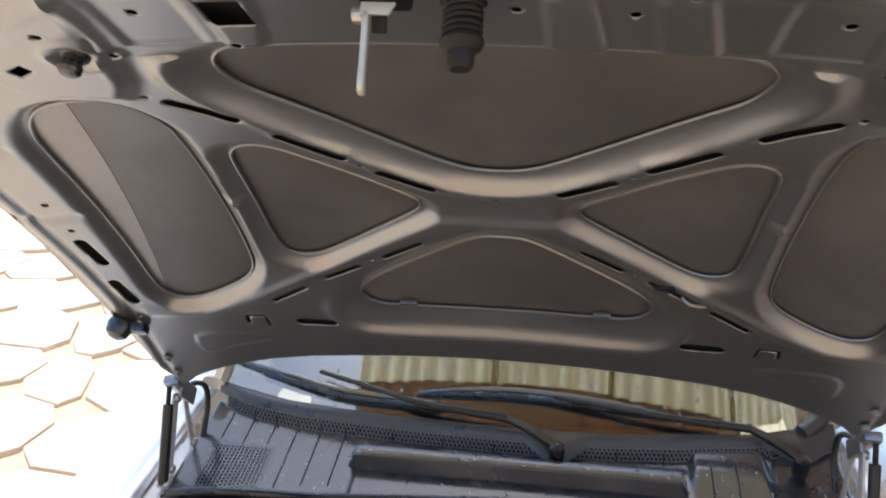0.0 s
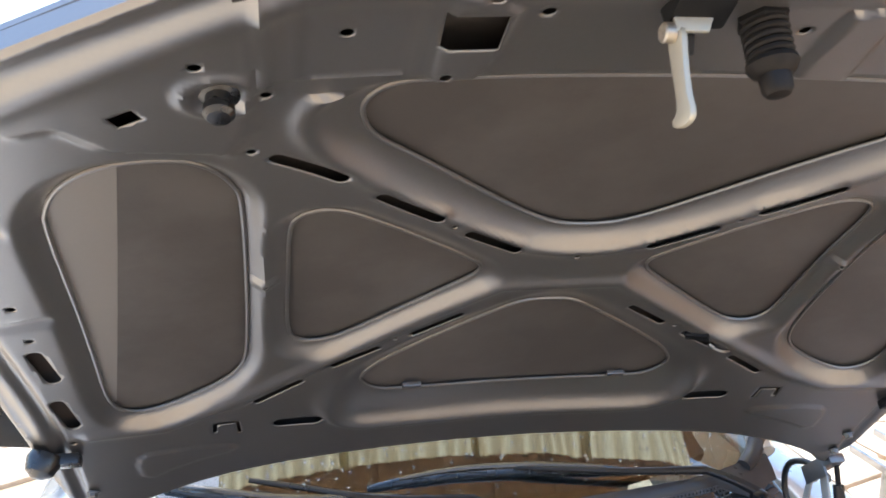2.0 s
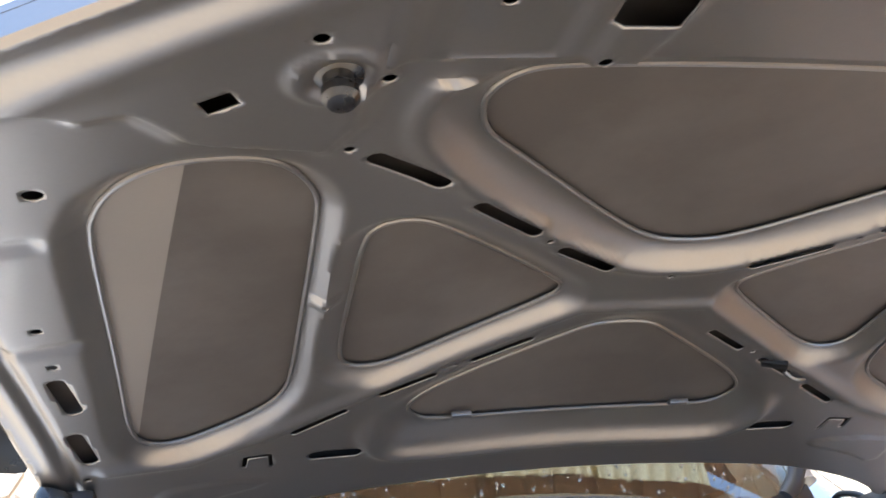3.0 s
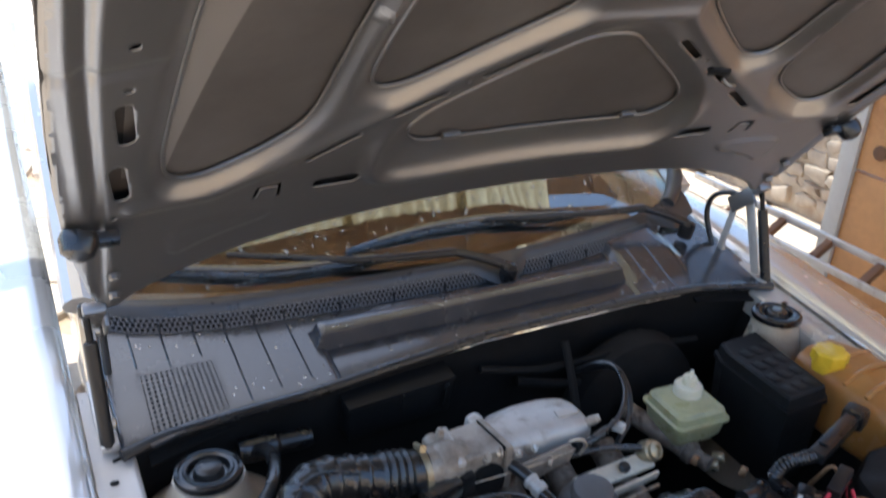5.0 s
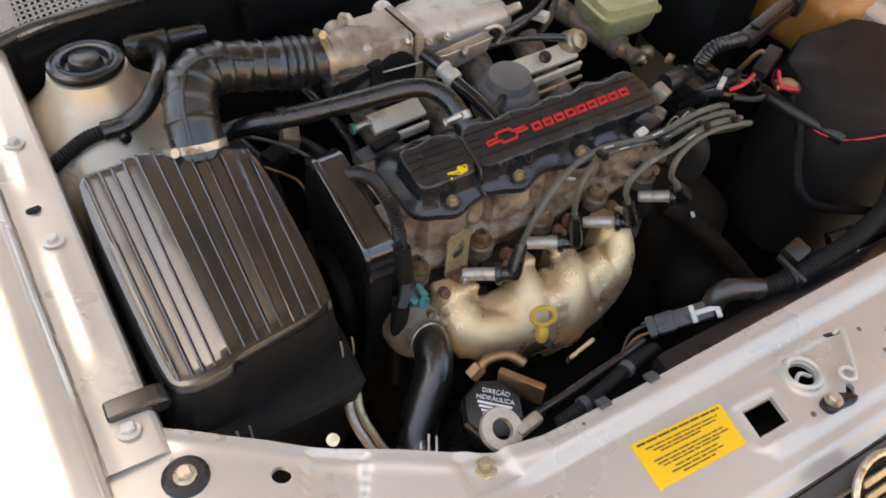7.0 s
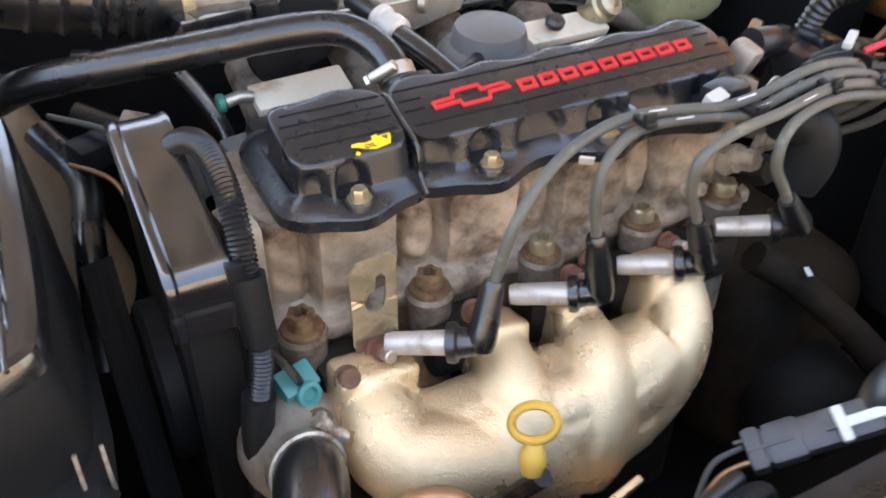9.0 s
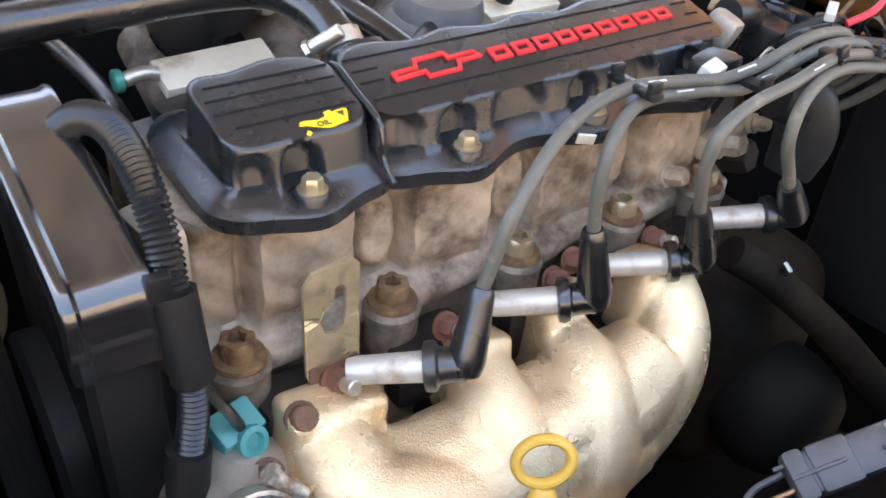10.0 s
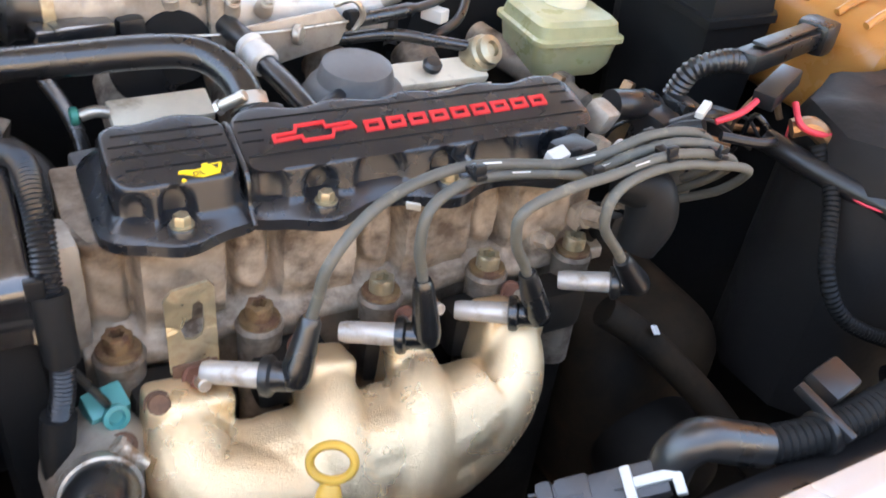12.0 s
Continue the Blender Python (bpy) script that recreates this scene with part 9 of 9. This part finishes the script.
    g.add(*lathe([(0.003, 0), (0.0060, 0.001), (0.0060, 0.003), (0.0035, 0.004), (0.003, 0.001)], (-0.405, -0.495, 0.703), (0.1, -0.3, 0.9), 18))
    solo("white_grommet", g, CAP_CREAM, "white plastic grommet on the panel edge", "grommet")
    # grille and round badge in front of the support
    gr = thing("front_grille", (0, -0.77, 0.60), "dusty dark front grille with a chrome ringed badge", "grille")
    for k in range(4):
        g = Geo()
        g.add(*rbox((0.0, -0.752 - 0.012 * k, 0.685 - 0.022 * k), (0.86, 0.020, 0.010), 0.003, (-20, 0, 0)))
        part("slat", g, GREY_PL, gr)
    g = Geo()
    g.add(*rbox((0.0, -0.742, 0.60), (0.9, 0.02, 0.14), 0.004))
    part("backing", g, BAY_DARK, gr)
    n = V(0, -0.75, 0.65).normalized()
    o = V(0.008, -0.772, 0.690)
    g = Geo()
    g.add(*lathe([(0.030, 0.0), (0.036, 0.002), (0.038, 0.006), (0.036, 0.009), (0.032, 0.008), (0.031, 0.003)], o, n, 36, caps=False))
    part("badge_ring", g, STEEL, gr, "chrome ring")
    g = Geo()
    g.add(*lathe([(0.0315, 0.001), (0.001, 0.002)], o, n, 30))
    part("badge_disc", g, BAY_DARK, gr)
    uu, vv, _ = frame_of(n, (0, 0, 1))
    for k in (-1, 0, 1):
        g = Geo()
        g.add(*prism(rrect(0.040, 0.007, 0.001, 2), o + n * 0.003 + vv * 0.014 * k, uu, vv, 0.003, 0.0008))
        part("badge_bar", g, BRASSY, gr, "plain brassy bar")
    # left headlamp
    hl = thing("headlamp", (-0.66, -0.62, 0.60), "clear headlamp with an amber corner", "headlamp")
    g = Geo()
    g.add(*sheet(lambda u, v: V(-0.50 - 0.22 * u, -0.74 + 0.20 * u * u, 0.68 - 0.16 * v - 0.01 * u), span(0, 1, 12), span(0, 1, 6), 0.006, (0, 1, 0)))
    part("lens", g, LAMP_GLASS, hl)
    g = Geo()
    g.add(*sheet(lambda u, v: V(-0.72 - 0.06 * u, -0.54 + 0.10 * u, 0.672 - 0.15 * v), span(0, 1, 6), span(0, 1, 6), 0.02, (1, 1, 0)))
    part("corner_lamp", g, TANK, hl, "amber corner lamp")


build_front()


def build_left_side():
    # hose over the strut tower
    th = thing("tower_hose", (-0.45, -0.02, 0.74), "black ribbed cable across the strut tower", "hose")
    g = Geo()
    g.add(*corrugated([V(-0.545, -0.068, 0.730), V(-0.528, -0.071, 0.747), V(-0.493, -0.073, 0.768), V(-0.468, -0.074, 0.773)], 0.0088, 0.004, 0.14, 12))
    part("conduit", g, PLASTIC_MATT, th)
    g = Geo()
    g.add(*tube([V(-0.472, -0.074, 0.773), V(-0.448, -0.074, 0.774), V(-0.420, -0.067, 0.785), V(-0.396, -0.046, 0.801), V(-0.380, -0.006, 0.800), V(-0.376, 0.04, 0.785), V(-0.39, 0.07, 0.765)], lambda q: 0.0108 if q < 0.35 else 0.0092, 14, 8))
    part("cable", g, RUBBER, th)
    g = Geo()
    g.add(*lathe([(0.006, 0), (0.007, 0.004), (0.005, 0.008)], (-0.452, -0.082, 0.765), (0, -1, 0.1), 12))
    part("clip", g, PLASTIC, th)
    # pipe and box on the bulkhead
    g = Geo()
    g.add(*lathe([(0.015, 0), (0.018, 0.01), (0.018, 0.05), (0.014, 0.055), (0.014, 0.09), (0.011, 0.10)], (-0.405, 0.075, 0.768), (1, -0.06, -0.02), 18))
    solo("bulkhead_pipe", g, RUBBER, "black stepped hose at the bulkhead", "hose")
    g = Geo()
    g.add(*rbox((-0.165, 0.092, 0.765), (0.17, 0.035, 0.06), 0.006, (10, 0, 4)))
    bb = thing("bulkhead_box", (-0.165, 0.09, 0.735), "matt black box with a lid on the bulkhead", "box")
    part("case", g, PLASTIC_MATT, bb)
    g = Geo()
    g.add(*rbox((-0.165, 0.090, 0.797), (0.176, 0.040, 0.008), 0.002, (10, 0, 4)))
    part("lid", g, PLASTIC_MATT, bb)
    for x in (-0.235, -0.165, -0.095):
        g = Geo()
        g.add(*rbox((x, 0.071, 0.775), (0.006, 0.004, 0.040), 0.001, (10, 0, 4)))
        part("rib", g, PLASTIC_MATT, bb)
    for pts, r in (([(-0.02, 0.10, 0.78), (0.10, 0.085, 0.76), (0.25, 0.07, 0.77), (0.40, 0.07, 0.75)], 0.006), ([(0.05, 0.10, 0.74), (0.16, 0.08, 0.72), (0.30, 0.06, 0.74)], 0.008), ([(0.13, 0.09, 0.80), (0.12, 0.04, 0.74), (0.10, -0.01, 0.70)], 0.007)):
        g = Geo()
        g.add(*tube([V(*p) for p in pts], r, 10, 6))
        solo("bulkhead_cable", g, BAY_DARK, "black cable along the bulkhead", "cable", group="bulkhead cables")


build_left_side()


def build_gap_clutter():
    """Hoses, wires and plugs low between the filter box and the engine."""
    for pts, r, m, lab in (([(-0.330, -0.07, 0.70), (-0.310, -0.11, 0.675), (-0.318, -0.17, 0.655), (-0.330, -0.24, 0.60)], 0.011, RUBBER, "black hose low beside the filter box"),
                           ([(-0.300, -0.03, 0.69), (-0.262, -0.06, 0.675), (-0.235, -0.11, 0.672), (-0.228, -0.16, 0.66)], 0.009, DARK_STEEL, "dark hose low behind the timing cover"),
                           ([(-0.320, -0.09, 0.72), (-0.285, -0.12, 0.715), (-0.262, -0.15, 0.705), (-0.250, -0.19, 0.69)], 0.0022, WIRE, "thin grey wire beside the filter box"),
                           ([(-0.315, -0.13, 0.70), (-0.300, -0.16, 0.706), (-0.290, -0.175, 0.700), (-0.284, -0.20, 0.68)], 0.0018, COPPER, "thin brown wire beside the filter box"),
                           ([(-0.230, -0.03, 0.73), (-0.212, -0.08, 0.712), (-0.205, -0.13, 0.70), (-0.21, -0.17, 0.69)], 0.006, RUBBER, "black vacuum pipe under the breather hose")):
        g = Geo()
        g.add(*tube([V(*p) for p in pts], r, 12, 7))
        solo("gap_hose" if r > 0.004 else "gap_wire", g, m, lab, "hose" if r > 0.004 else "wire")
    for c, s, rot, m, lab in (((-0.298, -0.118, 0.700), (0.030, 0.022, 0.020), (10, 0, 25), PLASTIC_MATT, "black sensor plug beside the filter box"), ((-0.265, -0.085, 0.690), (0.022, 0.030, 0.024), (0, 15, -20), BOSS, "grimy metal bracket behind the timing cover"),
                              ((-0.196, -0.172, 0.704), (0.044, 0.020, 0.020), (15, 0, 12), DOME_PL, "dusty grey injector plug"), ((-0.180, -0.176, 0.722), (0.040, 0.012, 0.012), (15, 0, 12), PLASTIC, "black plastic lock on an injector plug")):
        g = Geo()
        g.add(*rbox(c, s, 0.003, rot))
        solo("gap_plug", g, m, lab, "connector")


build_gap_clutter()


WIPERS = (
    ((0.088, 0.206, 0.882), ((0.002, 0.238, 0.912), (-0.15, 0.255, 0.923), (-0.27, 0.283, 0.938), (-0.35, 0.303, 0.947)),
     ((-0.525, 0.342, 0.938), (-0.46, 0.321, 0.931), (-0.395, 0.301, 0.925), (-0.29, 0.277, 0.916), (-0.155, 0.269, 0.914), (-0.10, 0.268, 0.914))),
    ((0.489, 0.222, 0.886), ((0.413, 0.264, 0.916), (0.28, 0.268, 0.927), (0.15, 0.278, 0.937), (0.08, 0.286, 0.942)),
     ((-0.165, 0.288, 0.926), (-0.08, 0.293, 0.931), (0.0, 0.296, 0.933), (0.10, 0.294, 0.931), (0.20, 0.290, 0.926), (0.285, 0.286, 0.921))),
)


def build_wipers():
    for piv, arm, blade in WIPERS:
        wp = thing("windscreen_wiper", piv, "black windscreen wiper resting on the wet glass", "wiper", group="wipers")
        p, q = V(*piv), V(*arm[0])
        g = Geo()
        g.add(*lathe([(0.0135, -0.02), (0.0145, 0.0), (0.0135, 0.008), (0.008, 0.012), (0.001, 0.013)], p, (0, -0.2, 1), 20))
        part("pivot_cap", g, PLASTIC, wp, "dark grey spindle cap")
        # flat-sided cranked head of the arm
        g = Geo()
        for a, b, w, h in ((p + V(0, 0, 0.007), q + V(0, 0, 0.004), 0.017, 0.010),):
            d = (b - a).normalized()
            side = d.cross(V(0, -0.4, 1)).normalized()
            up = side.cross(d).normalized()
            loops = []
            for t in span(-0.06, 1.02, 8):
                k = 1 - 0.22 * t
                loops.append([a.lerp(b, t) + side * (x * w * k / 2) + up * (z * h * k / 2 + 0.004 * math.sin(max(0, t) * math.pi)) for x, z in ((-1, -1), (1, -1), (1, 0.4), (0.7, 1), (-0.7, 1), (-1, 0.4))])
            g.add(*rings(loops))
        part("arm_head", g, PLASTIC, wp, "cranked dark grey arm head")
        g = Geo()
        line = spline([q + V(0, 0, 0.004)] + [V(*c) for c in arm[1:]], 6)
        g.add(*tube(line[:9], lambda t: 0.0078 - 0.0025 * t, 10, smooth=False))
        g.add(*tube(line[8:], lambda t: 0.0056 - 0.0012 * t, 8, smooth=False))
        part("arm", g, PLASTIC, wp, "black steel arm")
        c = spline([V(*b) for b in blade], 8)

        def on(t):
            k = t * (len(c) - 1)
            i = min(int(k), len(c) - 2)
            return c[i].lerp(c[i + 1], k - i)

        up = V(0, -0.45, 0.85)
        g = Geo()
        g.add(*tube([on(t) + up * (0.006 + 0.009 * math.sin(math.pi * t)) for t in span(0.12, 0.88, 16)], lambda t: 0.0034 + 0.0022 * math.sin(math.pi * t), 8, smooth=False))
        part("bow", g, PLASTIC_SHINY, wp, "glossy black main bow")
        for t0, t1 in ((0.02, 0.26), (0.27, 0.47), (0.53, 0.73), (0.74, 0.98)):
            g = Geo()
            g.add(*tube([on(t0) + up * 0.001, on(t0 * 0.7 + t1 * 0.3) + up * 0.006, on((t0 + t1) / 2) + up * 0.008, on(t0 * 0.3 + t1 * 0.7) + up * 0.006, on(t1) + up * 0.001], 0.0030, 6, 4))
            part("claw", g, PLASTIC_SHINY, wp)
        g = Geo()
        g.add(*tube([on(t) - up * 0.003 for t in span(0, 1, 20)], 0.0042, 6, smooth=False))
        part("rubber_blade", g, RUBBER, wp)


build_wipers()


def build_hinges():
    for sx in (-1, 1):
        hg = thing("hinge", (sx * 0.555, 0.15, 0.83), "silver hood hinge arms with a black gas strut", "hinge", group="hood hinges")
        x = sx * 0.552
        for a, b, w in (((x, 0.172, 0.945), (x, 0.190, 0.838), 0.013), ((x, 0.143, 0.962), (x, 0.096, 0.836), 0.019)):
            g = Geo()
            a, b = V(*a), V(*b)
            d = (b - a).normalized()
            g.add(*prism(rrect((b - a).length, w, 0.006), (a + b) / 2 - V(0.002, 0, 0), d, V(1, 0, 0).cross(d) * -1, 0.004, 0.0008, 0.0008))
            arm = part("arm", g, PAINT_BAY, hg, "flat silver arm")
            for e in (a.lerp(b, 0.06), a.lerp(b, 0.94)):
                g = Geo()
                g.add(*lathe([(0.0075, -0.004), (0.0075, 0.003), (0.006, 0.0045), (0.002, 0.005)], e, (-sx, 0, 0), 16))
                part("pivot", g, STEEL, arm)
        g = Geo()
        g.add(*rbox((x, 0.150, 0.972), (0.028, 0.080, 0.016), 0.005, (-41, 0, 0)))
        g.add(*rbox((x - sx * 0.012, 0.155, 0.960), (0.005, 0.060, 0.030), 0.002, (-41, 0, 0)))
        part("hood_plate", g, PAINT_IN, hg, "bent silver mounting plate")
        for s in (-0.045, 0.0):
            g = Geo()
            hexbolt(g, hood_at(sx * 0.530, s, -0.002), -HOOD_N, 0.006, 0.005)
            part("bolt", g, PAINT_IN, hg)
        g = Geo()
        g.add(*tube([V(x - sx * 0.008, 0.150, 0.966), V(x - sx * 0.010, 0.185, 0.962), V(x - sx * 0.012, 0.222, 0.940), V(x - sx * 0.012, 0.228, 0.900), V(x - sx * 0.010, 0.200, 0.842)], 0.0052, 10, 6))
        part("hook_cable", g, PLASTIC, hg, "black curved cable")
        xx = sx * 0.562
        g = Geo()
        g.add(*rod((xx, 0.136, 0.988), (xx, 0.115, 0.925), 0.0042, 14, bev=0.001))
        strut = part("strut_rod", g, DARK_STEEL, hg, "dark strut rod")
        g = Geo()
        g.add(*lathe([(0.005, 0), (0.0085, 0.004), (0.0085, 0.016), (0.005, 0.020)], (xx, 0.139, 0.996), (0, -0.3, -0.95), 14))
        part("ball_cap", g, PLASTIC, strut)
        g = Geo()
        g.add(*rod((xx, 0.124, 0.950), (xx, 0.082, 0.822), 0.0088, 16, bev=0.0015))
        part("gas_strut", g, PLASTIC, hg, "black gas strut")
        g = Geo()
        g.add(*rbox((sx * 0.560, 0.14, 0.832), (0.022, 0.13, 0.010), 0.003, (8, 0, 0)))
        part("base", g, PAINT_BAY, hg)
    mr = thing("door_mirror", (-0.83, 0.75, 0.86), "dark door mirror on the sunlit side", "mirror")
    g = Geo()
    g.add(*rbox((-0.83, 0.75, 0.90), (0.14, 0.06, 0.11), 0.025, (0, 15, 20)))
    part("shell", g, PLASTIC, mr)


build_hinges()
